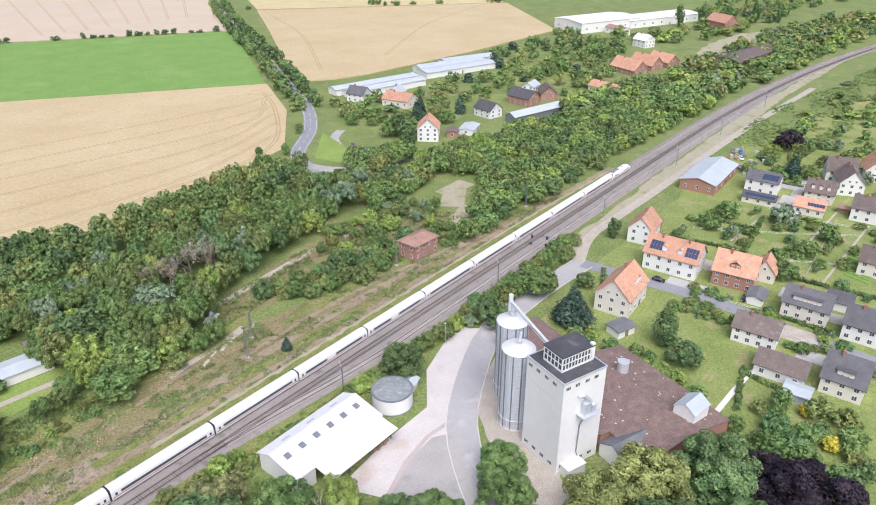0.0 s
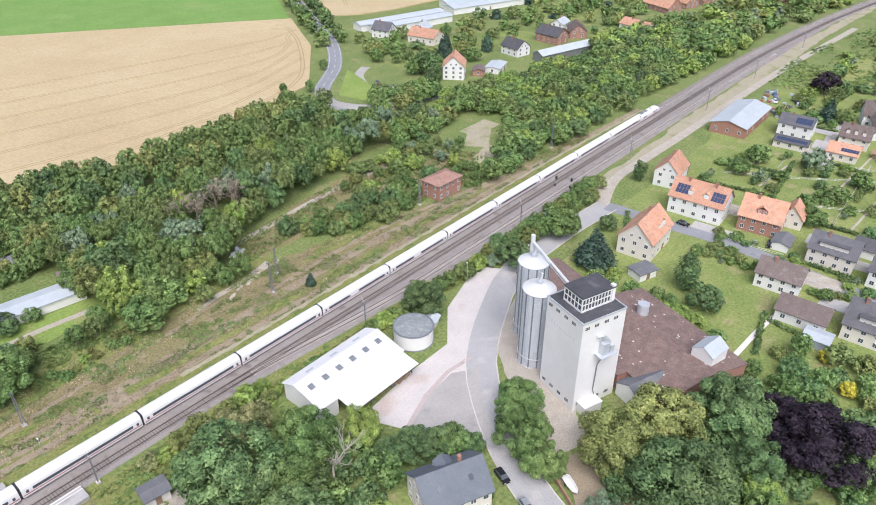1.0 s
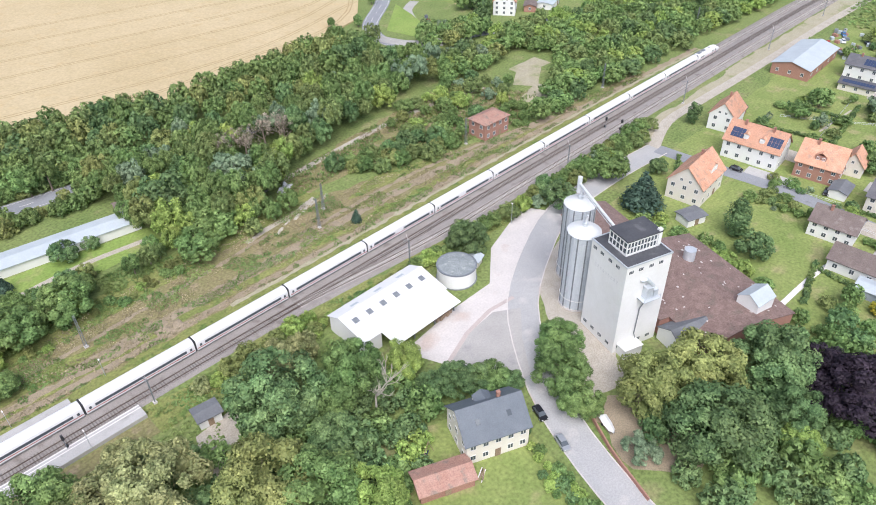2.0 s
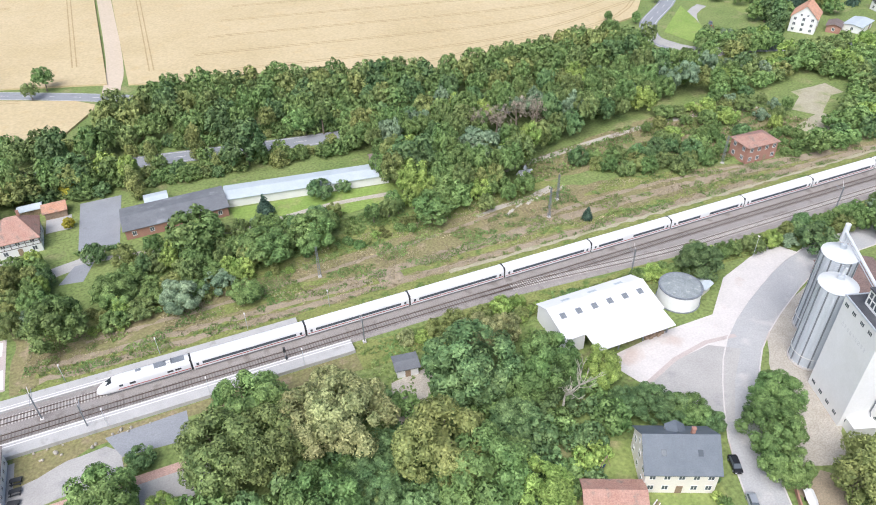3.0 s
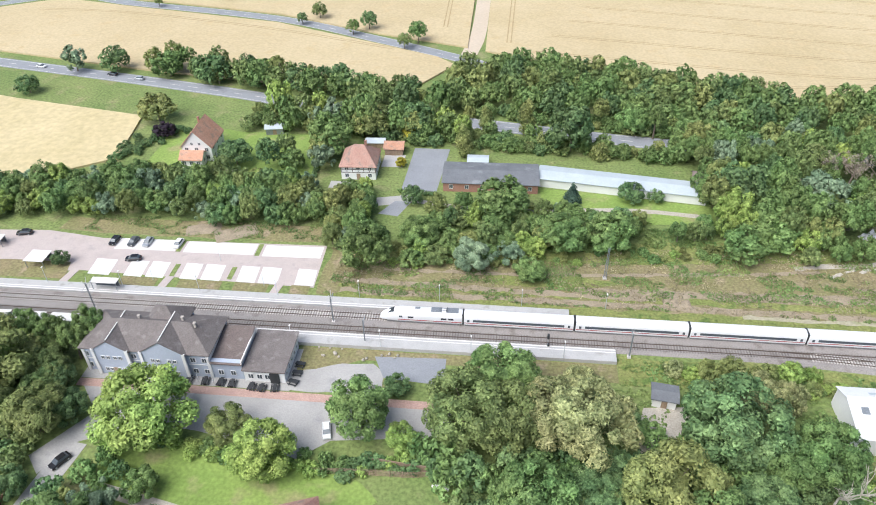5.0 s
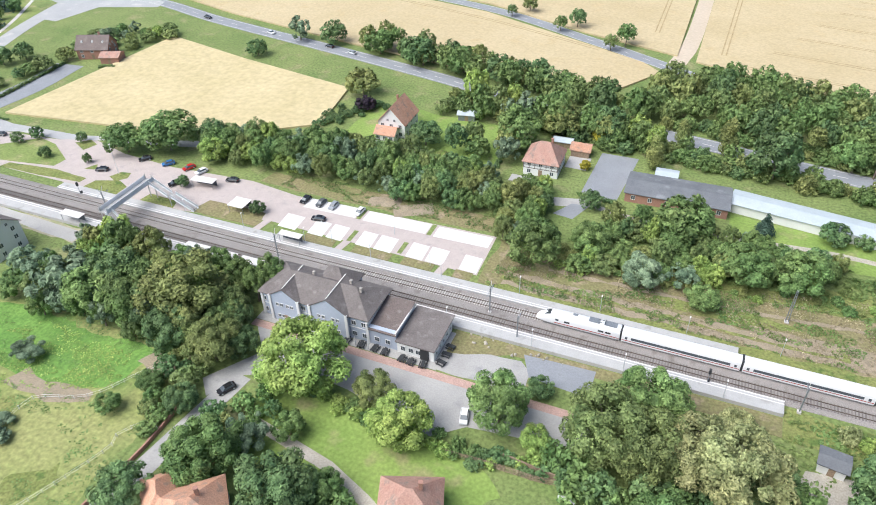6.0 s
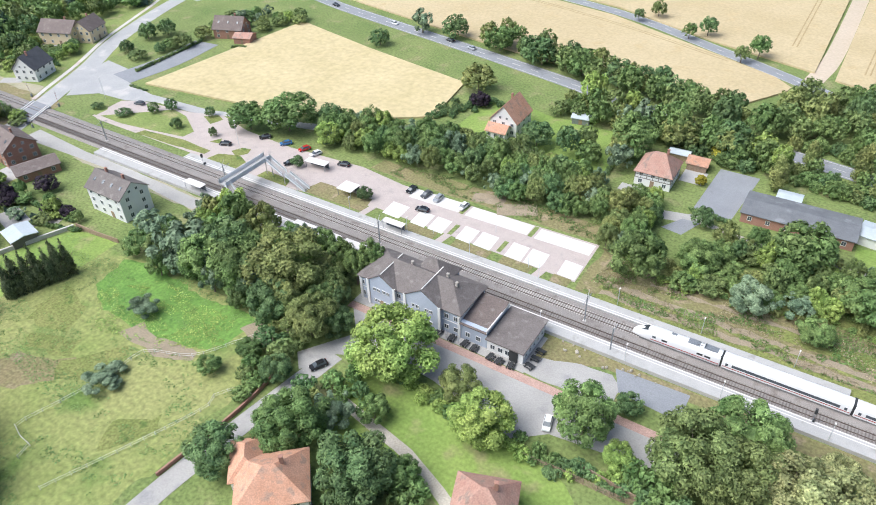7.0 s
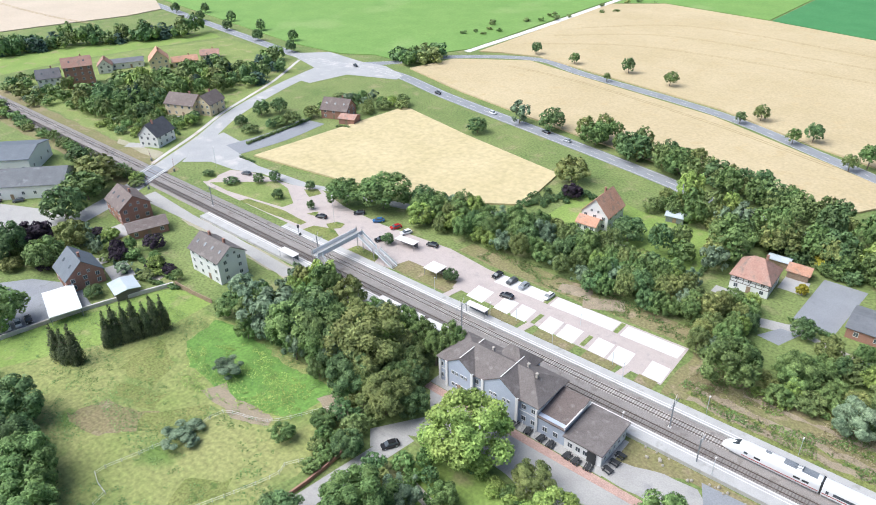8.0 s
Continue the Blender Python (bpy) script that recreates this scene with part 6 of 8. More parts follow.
shelter(-124, 14, 0, 5.5, 5, "bicycle shelter with a pale flat roof")
shelter(-142.5, 21, 4, 8, 3, "bicycle shelter with a pale flat roof")
for x in (-166, -112, -103, -121):
    s = shelter(x, -9.6, 0, 7.5, 2.6, "platform shelter with a pale flat roof")
    s.location.z = 1.0
s = shelter(-100, 4.4, 0, 7, 2.2, "platform shelter with a pale flat roof")
s.location.z = 1.0

# ---- trees ----


def crown_mesh(name, seed, material, n_leaf, lobes, size=0.05, core=30):
    """A crown in a unit frame: lobes (x, y, z, r); small leaf sprays lie on the lobes, uneven leafy cores fill them."""
    rng = np.random.default_rng(seed)
    lob = np.array(lobes)
    w = lob[:, 3] ** 2
    pick = rng.choice(len(lob), n_leaf, p=w / w.sum())
    mid = np.array((0, 0, lob[:, 2].mean()))
    out = lob[pick, :3] - mid
    if lob[:, 2].max() > 2.2:
        out[:, 2] = 0
    out /= np.maximum(np.linalg.norm(out, axis=1), 0.15)[:, None]
    d = rng.normal(size=(n_leaf, 3))
    d /= np.linalg.norm(d, axis=1)[:, None]
    d += out * 0.55 + (0, 0, 0.15)
    d /= np.linalg.norm(d, axis=1)[:, None]
    r = lob[pick, 3] * rng.uniform(0.78, 1.14, n_leaf)
    c = lob[pick, :3] + d * r[:, None]
    nrm = d + (0, 0, 0.25) + rng.normal(scale=0.38, size=d.shape)
    nrm /= np.linalg.norm(nrm, axis=1)[:, None]
    hang = d * 0.4 + rng.normal(scale=0.7, size=d.shape) + (0, 0, -0.4)
    u = hang - nrm * (hang * nrm).sum(1)[:, None]
    u /= np.linalg.norm(u, axis=1)[:, None]
    v = np.cross(nrm, u)
    s = (rng.uniform(0.55, 1.35, n_leaf) * size)[:, None]
    asp = rng.uniform(0.45, 0.85, n_leaf)[:, None]
    tris = np.stack([c + u * s, c - u * s * 0.6 - v * s * asp, c - u * s * 0.6 + v * s * asp], 1).reshape(-1, 3)
    verts = [tris]
    faces = np.arange(3 * n_leaf).reshape(-1, 3).tolist()
    base = bmesh.new()
    bmesh.ops.create_icosphere(base, subdivisions=1, radius=1)
    ico = np.array([q.co[:] for q in base.verts])
    tri = [[q.index for q in f.verts] for f in base.faces]
    base.free()
    o = 3 * n_leaf
    for x, y, z, rr in sorted(lobes, key=lambda q: -q[3])[:core]:
        verts.append(ico * (rr * rng.uniform(0.48, 0.78, (len(ico), 1))) + (x, y, z))
        faces += [[o + i for i in f] for f in tri]
        o += len(ico)
    me = bpy.data.meshes.new(name)
    me.from_pydata(np.concatenate(verts).tolist(), [], faces)
    me.materials.append(material)
    return me


def broad_lobes(seed, n=34):
    """Boughs over a lopsided dome: low ones reach out, high ones close the top."""
    r = random.Random(seed)
    out = [(0, 0, 0.85, 0.5)]
    lean, wide = r.uniform(0, 6.283), r.uniform(0.05, 0.22)
    for k in range(n):
        f = (k + 0.5) / n
        a = 2.39996 * k + r.uniform(-0.35, 0.35)
        z = -0.55 + 1.5 * f
        reach = math.sqrt(max(0.05, 1 - max(-0.4, z) ** 2)) * (1 + wide * math.cos(a - lean)) * r.uniform(0.62, 0.86)
        out.append((reach * math.cos(a), reach * math.sin(a), 0.80 + 0.72 * z + r.uniform(-0.1, 0.1), r.uniform(0.15, 0.30)))
    return out


def ragged_lobes(seed, n=26):
    """A looser, more open crown."""
    r = random.Random(seed)
    out = [(0, 0, 0.8, 0.38)]
    for k in range(n):
        a, d = r.uniform(0, 6.283), r.uniform(0.2, 0.88)
        out.append((d * math.cos(a), d * math.sin(a), r.uniform(0.35, 1.65 - 0.6 * d), r.uniform(0.12, 0.27)))
    return out


def cone_lobes(seed, n=10):
    r = random.Random(seed)
    return [(r.uniform(-.06, .06), r.uniform(-.06, .06), 0.25 + 3.2 * k / n, max(0.10, 0.95 * (1 - k / n) ** 0.85 * r.uniform(0.85, 1.1))) for k in range(n)]


def column_lobes(seed, n=8):
    r = random.Random(seed)
    return [(r.uniform(-.15, .15), r.uniform(-.15, .15), 0.4 + 3.0 * k / n, 0.75 * math.sin(math.pi * (k + 1.3) / (n + 1.6)) * r.uniform(0.85, 1.1) + 0.1) for k in range(n)]


def trunk_mesh(name, seed, material, top=1.0, r0=0.045):
    rr = random.Random(seed)
    bm = bmesh.new()
    p, rad = Vector((0, 0, 0)), r0
    for k in range(3):
        q = p + Vector((rr.uniform(-.03, .03), rr.uniform(-.03, .03), top / 3))
        rod(bm, p, q, rad, 7, rad * 0.75)
        p, rad = q, rad * 0.75
    for k in range(5):
        a = 6.283 * k / 5 + rr.uniform(-.4, .4)
        s = Vector((0, 0, top * rr.uniform(0.45, 0.9)))
        rod(bm, s, s + Vector((0.32 * math.cos(a), 0.32 * math.sin(a), rr.uniform(0.25, 0.5))), rad * 0.8, 5, rad * 0.3)
    return mesh_of(name, bm, material)


TRUNKS = [trunk_mesh("trunk", k, M_BARK) for k in range(3)]
CROWNS = {}
for i, (kind, material, shape, size) in enumerate((
        ("green", L_GREEN, "b", 0.085), ("deep", L_DEEP, "b", 0.085), ("bright", L_BRIGHT, "b", 0.085), ("olive", L_OLIVE, "b", 0.085), ("olivegreen", L_OLIVEGREEN, "b", 0.08), ("lime", L_LIME, "b", 0.08), ("silver", L_SILVER, "r", 0.08),
        ("purple", L_PURPLE, "b", 0.085), ("dead", L_DEAD, "r", 0.06), ("spruce", L_NEEDLE, "c", 0.11), ("column", L_DEEP, "k", 0.10), ("thuja", L_THUJA, "c", 0.10), ("olivecol", L_OLIVE, "k", 0.10), ("yellow", L_YELLOW, "b", 0.11))):
    for far in (0, 1, 2, 3, 4):
        got = []
        for k in range(4 if shape in "br" else 2):
            seed = 100 * i + k
            lobes = {"b": broad_lobes, "r": ragged_lobes, "c": cone_lobes, "k": column_lobes}[shape](seed)
            n, leaf, core = ((5200, 0.055, 26), (2100, 0.085, 15), (700, 0.135, 8), (160, 0.25, 3), (9000, 0.043, 40))[far]
            if kind == "dead":
                n, leaf, core = n // 2, leaf * 0.8, 0
            big = lobes[:1] + sorted(lobes[1:], key=lambda q: -q[3])
            got.append(crown_mesh("crown", seed, material, n, big if far != 3 else [(x, y, z, q * 1.4) for x, y, z, q in big[:6]], size / 0.085 * leaf, core))
        CROWNS[kind + ("", "_mid", "_far", "_tiny", "_near")[far]] = got
WORDS = {"green": "broad green leafy tree", "deep": "dark green leafy tree", "bright": "bright green leafy tree", "olive": "spreading yellow-green leafy tree", "olivegreen": "broad dull olive-green leafy tree", "lime": "pale flowering lime tree",
         "silver": "silvery green willow tree", "purple": "dark purple-leaved beech tree", "dead": "half-dead tree with dry brown twigs", "spruce": "dark green pointed conifer tree",
         "thuja": "tall brownish-green thuja tree", "column": "slim upright dark green tree", "olivecol": "slim upright yellow-green poplar tree", "yellow": "bright yellow garden tree"}
RT = random.Random(5)


def shape_of(kind, r, h, bush=False, trunk=None):
    tall = 3.5 if kind in ("spruce", "column", "olivecol", "thuja") else 1.85
    t0 = 0.0 if bush else 0.05 * h if tall > 3 else (0.13 if trunk is None else trunk) * h
    sz = (h - t0) / tall
    if tall < 3 and not bush and sz > 1.3 * r:
        sz = 1.3 * r
        t0 = h - tall * sz
    return t0, sz


def tree(kind, x, y, r, h, where="", bush=False, trunk=None):
    """A tree with crown radius r and height h."""
    t0, sz = shape_of(kind, r, h, bush, trunk)
    label = WORDS[kind] + (" " + where if where else "")
    if bush:
        label = label.replace("tree", "bush")
    d = math.hypot(x, y + 124)
    far = "_far" if d > 250 or r < 1.5 else "_mid" if d > 165 or r < 3 else "_near" if d < 150 and r > 4.5 else ""
    e = empty("bush" if bush else "tree", pose(x, y, 0, 0, 0, RT.uniform(0, 360)), label, "bush" if bush else "tree", "bushes" if bush else "trees")
    tr = place("trunk", RT.choice(TRUNKS), e)
    tr.scale = (h * 0.6, h * 0.6, max(0.5, t0 + 0.45 * (h - t0)))
    c = place("crown", RT.choice(CROWNS[kind + far]), e)
    c.location = (0, 0, t0 - 0.12 * sz if not bush else -0.15 * sz)
    c.scale = (r * RT.uniform(0.94, 1.06), r * RT.uniform(0.94, 1.06), sz)
    return e


LOOPS = {}


class Thicket:
    """Many far crowns joined into one mesh per leaf kind."""

    def __init__(self, detail="_far"):
        self.v, self.f, self.n, self.detail = {}, {}, {}, detail

    def add(self, kind, x, y, r, h, where="", bush=False, trunk=None):
        me = RT.choice(CROWNS[kind + (self.detail if math.hypot(x, y + 124) < 400 else "_tiny")])
        t0, sz = shape_of(kind, r, h, bush, trunk)
        co = np.empty(len(me.vertices) * 3)
        me.vertices.foreach_get("co", co)
        co = co.reshape(-1, 3)
        a = RT.uniform(0, 6.283)
        ca, sa = math.cos(a), math.sin(a)
        q = np.stack([(co[:, 0] * ca - co[:, 1] * sa) * r + x, (co[:, 0] * sa + co[:, 1] * ca) * r + y, co[:, 2] * sz + t0 - 0.15 * sz], 1)
        o = self.n.get(kind, 0)
        self.v.setdefault(kind, []).append(q)
        if me.name not in LOOPS:
            LOOPS[me.name] = [tuple(p.vertices) for p in me.polygons]
        self.f.setdefault(kind, []).extend([tuple(o + i for i in p) for p in LOOPS[me.name]])
        self.n[kind] = o + len(q)

    def done(self, name, label, cat="woodland"):
        for kind in self.v:
            me = bpy.data.meshes.new(name)
            me.from_pydata(np.concatenate(self.v[kind]).tolist(), [], self.f[kind])
            me.materials.append(CROWNS[kind][0].materials[0])
            tagged(new(name, me), label, cat, kind="stuff")


def scatter(poly, spacing, kinds, rr, hh, seed, make=tree, limit=400, bush=False, where="", keep=()):
    """Fills a polygon with trees no closer than spacing times their radii; keep: circles to leave free."""
    r = random.Random(seed)
    xs, ys = [p[0] for p in poly], [p[1] for p in poly]
    got = []
    for _ in range(limit * 14):
        x, y = r.uniform(min(xs), max(xs)), r.uniform(min(ys), max(ys))
        rad = r.uniform(*rr)
        if not inside(x, y, poly) or any((x - a) ** 2 + (y - b) ** 2 < (c + 0.6 * rad) ** 2 for a, b, c in keep):
            continue
        if any((x - a) ** 2 + (y - b) ** 2 < (spacing * (rad + c)) ** 2 for a, b, c in got):
            continue
        got.append((x, y, rad))
        h = r.uniform(*hh) * (0.85 + 0.3 * (rad - rr[0]) / max(0.1, rr[1] - rr[0]))
        make(r.choice(kinds), x, y, rad, h, where, bush)
        if len(got) >= limit:
            break
    return got


def trees(kind, rows, where=""):
    for x, y, r, h in rows:
        tree(kind, x, y, r, h, where)


# single trees, kind by kind: x, y, crown radius, height
trees("green", [(104.9, -61.6, 5.4, 9), (96.7, -68.3, 6.0, 10), (100.8, -64.8, 5.2, 9), (92.3, -76.0, 5.2, 9.5)], "beside the mill road")
trees("lime", [(19.0, -32.5, 9.0, 17), (13.0, -30.5, 8.0, 15.5), (19.0, -18.5, 4.0, 6.5), (54.9, -20.0, 5.6, 9), (61.6, -21.1, 3.9, 8)])
trees("olivegreen", [(-5.0, -33.5, 9.2, 18), (3.5, -34.5, 8.0, 17)])
trees("green", [(3.1, -22.8, 8.6, 15.5), (-6.4, -24.5, 5.0, 8), (8.0, -52.0, 8.0, 15), (39.4, -55.8, 9.0, 16), (85.2, -58.2, 4.1, 7), (-26.1, -33.6, 7.0, 14), (129.7, -128.2, 5.4, 11), (178.4, -27.0, 6.4, 11)])
trees("green", [(-76.2, -65.9, 7.4, 14), (-65.0, -52.0, 3.6, 7), (-50.6, -62.0, 3.5, 7), (-118.8, -33.8, 8.4, 17), (-130.7, -37.5, 7.6, 15), (-100.0, -52.6, 3.3, 5.5), (-104.8, -60.7, 2.9, 5), (-136.2, -104, 7.7, 14),
                (-124.8, -110, 7.9, 14), (-201.9, -84, 7.5, 14)], "beside the meadow")
trees("green", [(-225.1, -62, 6.2, 12), (-168.5, 36.3, 10.4, 15), (-181.5, 30, 6.8, 12), (-264, -29, 7.6, 13), (-138.1, 137.6, 6.5, 12), (-96.8, 131, 7.5, 12), (-58.3, 80.3, 7.8, 16),
                (45.2, 101.4, 5.9, 12), (58.3, 84.2, 5.6, 10)])
trees("green", [(-34.8, 22, 7.5, 14), (-22.1, 30.7, 5.5, 10), (0.9, 46.2, 7.9, 14), (8.8, 17.9, 4.3, 7), (17.7, 31.7, 7.2, 12), (29.9, 34.3, 7.2, 12), (65.4, 32.7, 6.3, 10), (72.8, 36.8, 6.1, 11)], "beside the overgrown verge")
trees("olive", [(103.9, -86.7, 8.6, 16), (115.8, -91.2, 9.0, 16.5), (33.2, -47.4, 10.0, 17), (-52.4, -37.8, 4.6, 8), (-92.3, -40.2, 6.6, 12), (-108.8, -29.7, 11.0, 18)])
trees("olive", [(-231.3, -49.6, 5.6, 12), (-275.8, -18.4, 9.0, 14), (-126.5, 98.5, 6.6, 12), (-45.7, 92.8, 6.0, 12)])
trees("deep", [(103.3, -101.0, 10.8, 17), (128.2, -100.7, 9.0, 16), (119.2, -110.1, 5.8, 11), (46.6, -32.1, 11.0, 18), (21.1, -44.1, 5.0, 8), (50.9, -46.1, 6.3, 9), (79.4, -52.6, 4.7, 7), (82.5, -55.5, 4.2, 6.5), (75.5, -50, 4.4, 6.5), (88, -61.5, 3, 5), (-20.5, -23.1, 2.9, 5),
               (19.9, -49.0, 4.9, 8), (-94.6, -28.3, 4.3, 8)])
trees("deep", [(-57.5, -68.1, 7.6, 14), (-84.4, -77.5, 6.0, 11), (-88.4, -35.8, 4.5, 8), (-90.0, -54.7, 3.8, 7), (-116.0, -33.8, 6.6, 13), (-104.5, -38.8, 6.7, 12), (-130.8, -29.6, 7.8, 15), (-159.2, -98, 7.7, 14),
               (-147.5, -104, 6.6, 12), (-253.1, -42, 8.0, 15), (-240.2, -67, 7.6, 15)], "near the meadow")
trees("deep", [(-188.1, 118.1, 4.7, 8), (-163.2, 141.3, 6.5, 12), (-115.6, 132.1, 6.5, 13), (-80.7, 126.8, 6.0, 12), (-60.1, 124, 6.0, 12), ], "along the country road")
trees("deep", [(-87.3, 69.8, 5.6, 10), (-79.8, 104.4, 4.3, 9), (-30.1, 94.6, 7.4, 13), (22.3, 87, 7.8, 18), (39.1, 57.6, 4.4, 6.5), (46.2, 57.8, 2.6, 4.5), (-26.3, 51.0, 3.3, 7), (69.3, 54.4, 8.4, 17),
               (170.1, -78.6, 5.2, 8), (154.6, -24.8, 5.4, 9), (118.8, -20.1, 6.0, 10), (191.6, -36.3, 3.4, 6)])
trees("silver", [(91.9, -91.6, 4.4, 6), (-71.8, -57.3, 4.7, 9), (-140.8, -36.6, 9.2, 16), (-155.3, -33.0, 6.7, 12), (-134.0, -55.2, 4.5, 5), (-122.9, -75.2, 5.2, 4), (-180.1, 140.0, 6.0, 13),
                 (-7.0, 20.5, 6.1, 11), (90.7, 54.1, 8.6, 16)])
trees("purple", [(131.3, -117.9, 11.0, 16), (135.4, -108.3, 6.0, 11), (-240.8, -57.9, 6.4, 11), (-118.7, 86.8, 4.2, 6), (377.4, -50.5, 6.3, 12)])
trees("bright", [(114.8, -113.4, 4.0, 7), (74.5, -42, 4.6, 10.5), (47.4, -63.8, 6.4, 11), (-17.3, -37.3, 3.6, 6.5), (-70.0, -38.1, 9.8, 17), (-43.7, -44.4, 6.6, 12.5), (-149.9, 36.2, 5.0, 9), (-13.8, 87.0, 3.2, 13)])
trees("spruce", [(21.3, 55.3, 2.9, 8), (106.5, 13.4, 1.8, 5), (170.1, -43.5, 6.2, 14), (340, -63, 4, 13), (300, 128, 4, 14), (308, 132, 4, 15), (328, 118, 3.5, 13)])
trees("olivecol", [(-13, 80, 3.2, 13), (-6.5, 96, 2.8, 12), (7.5, 96.5, 3.4, 15), (24, 93, 3.0, 12)], "beside the country road")
trees("green", [(45, 99, 3.6, 12), (51, 97.5, 3.4, 13), (60, 90, 4.4, 13), (66, 86, 5, 14)], "beside the country road")
trees("column", [(176.1, -69.6, 4.2, 12), (231.4, -27.2, 2.6, 9), (267, 107, 5.0, 16), (272, 118, 4.5, 14), (690, 130, 5, 22), (720, 118, 5, 22), (735, 100, 5, 22), (760, 80, 5, 22), (775, 62, 4, 20)])
trees("green", [(262, -53, 4.6, 7), (276, -55, 5.0, 8), (260, -88, 4.2, 7), (278, -91, 4.0, 6.5), (250, -81, 3.4, 6), (238, -86, 4.4, 7), (267, -67, 3.0, 4)], "in a cottage garden")
trees("silver", [(259.5, -62, 3.2, 6.5), (282, -74, 6.2, 11)], "in a cottage garden")
trees("bright", [(-195.3, -39.6, 3.0, 5.5), (-192, -41.5, 1.8, 2.6)], "in a flower garden")
trees("purple", [(-208.4, -32.8, 3.6, 6), (-211, -44, 3.2, 5), (-224, -62.5, 3.4, 6)], "in a flower garden")
trees("deep", [(-196.6, -60.1, 2.8, 4.5)], "in a flower garden")
for k in range(9):
    tree("spruce", -209 + 1.9 * k, -46.5 + RT.uniform(-2.5, 2.5) + 0.25 * k, RT.uniform(0.6, 1.0), RT.uniform(1.6, 2.6), "clipped in a flower garden")
trees("yellow", [(-32.9, 91.2, 2.6, 5.5), (-33.1, 72.7, 1.8, 3.6), (168.2, -110.4, 1.9, 3.8), (171, -113, 1.6, 3.2), (159, -118, 2.2, 4)])
trees("green", [(64.5, -35.5, 7.0, 14.5), (57, -38.5, 6.2, 12)], "beside the white shed")
for x, y, r, h in ((177, 137, 2.6, 7), (198, 135.5, 3.4, 7.5), (216, 142, 2.4, 7), (206, 150, 2.2, 6), (243, 163, 2.4, 7)):
    tree("green", x, y, r, h, "at the edge of a wheat field", trunk=0.2)
trees("dead", [(112, 68, 4.2, 17.5), (118, 64, 3.4, 16.5), (96, 67, 3.0, 16), (104, 66.3, 4.5, 16.5), (101, 70, 4, 15), (84, 62, 4.4, 12.5), (120, 70, 4.5, 15)])
for k in range(7):
    tree("thuja", -169.5 + 0.95 * k + RT.uniform(-0.4, 0.4), -69 + 2.3 * k, RT.uniform(2.0, 2.7), RT.uniform(12, 15), "in a row along the fence")
trees("thuja", [(-174.5, -80.5, 2.4, 13), (-172, -79.5, 2.2, 12), (-169.5, -78, 2.5, 14)], "along the fence")
trees("deep", [(-224, 21.6, 2.2, 4.5), (-220, 26.5, 2.4, 5), (-206, 17.3, 2.3, 4.6), (-189.4, 19.5, 1.5, 4), (-202, 30, 2.1, 4.5), (-148.7, 18.5, 2.2, 4.6), (-118, 14, 2.4, 4.5), (-232, 14, 3.2, 3), (-246, 13, 2.4, 3)], "in the station forecourt")

for k, (x, y, r, h) in enumerate([(-98.7, 201, 2.6, 6.6), (-71.9, 189.3, 3.2, 8.2), (-45.7, 173.1, 3.4, 8.2), (-240.8, 244.8, 3.4, 9.2), (-210.9, 240.1, 3.0, 8.2), (-179.5, 222.1, 2.1, 5.6), (-176.6, 241.5, 4.0, 10.2), (-147.7, 232.7, 3.8, 9.7), (-92.1, 208.7, 3.7, 9.2), (-65.3, 195.1, 4.0, 10.2), (-40.6, 180.3, 4.3, 11.2)]):
    tree(("deep", "green", "olivegreen")[k % 3], x, y, r, h, "on a clear stem by the road", trunk=0.26)
MIX = ["green", "green", "deep", "olivegreen", "bright", "olive", "green", "silver", "green", "olivegreen"]
DARKMIX = ["green", "deep", "olivegreen", "olive", "green", "green", "olivegreen"]
wood = Thicket("_mid")
near_wood = [(58, 50), (60, 90), (112, 86), (180, 88), (205, 88), (200, 66), (176, 68), (150, 60), (118, 55), (104, 50), (100, 40), (80, 34), (64, 42)]
scatter(near_wood, 0.58, MIX, (2.8, 5.2), (10, 17), 1, wood.add, keep=((69, 54, 5), (90, 54, 6), (106, 66, 6), (115, 65, 5)), limit=165)
scatter([(150, 36), (164, 32), (190, 30), (214, 40), (206, 60), (176, 60), (150, 52)], 0.8, MIX, (1.8, 3.8), (3, 8), 33, wood.add, limit=32, keep=((176, 22, 9),))
scatter([(184, 14), (196, 18), (200, 30), (188, 28), (168, 30), (164, 27)], 0.75, MIX, (1.6, 2.8), (2.5, 5), 34, wood.add, limit=14, keep=((176, 22, 7.5),), bush=True)
north_wood = [(-24, 112), (-20, 145), (20, 150), (60, 139), (112, 121), (148, 127), (188, 128), (205, 118), (196, 104), (130, 97), (53, 104), (0, 112)]
mid = Thicket()
scatter(north_wood, 0.58, DARKMIX, (3.0, 5.4), (9, 14), 2, mid.add, limit=160)
scatter([(40, 33), (64, 38), (80, 28), (100, 34), (86, 46), (60, 48)], 0.62, MIX, (2.2, 4.0), (5, 9), 3, limit=22)
scatter([(118, 44), (128, 30), (148, 23), (162, 24), (164, 34), (140, 40)], 0.6, DARKMIX, (2.6, 4.2), (5, 8), 4, limit=26, bush=True)
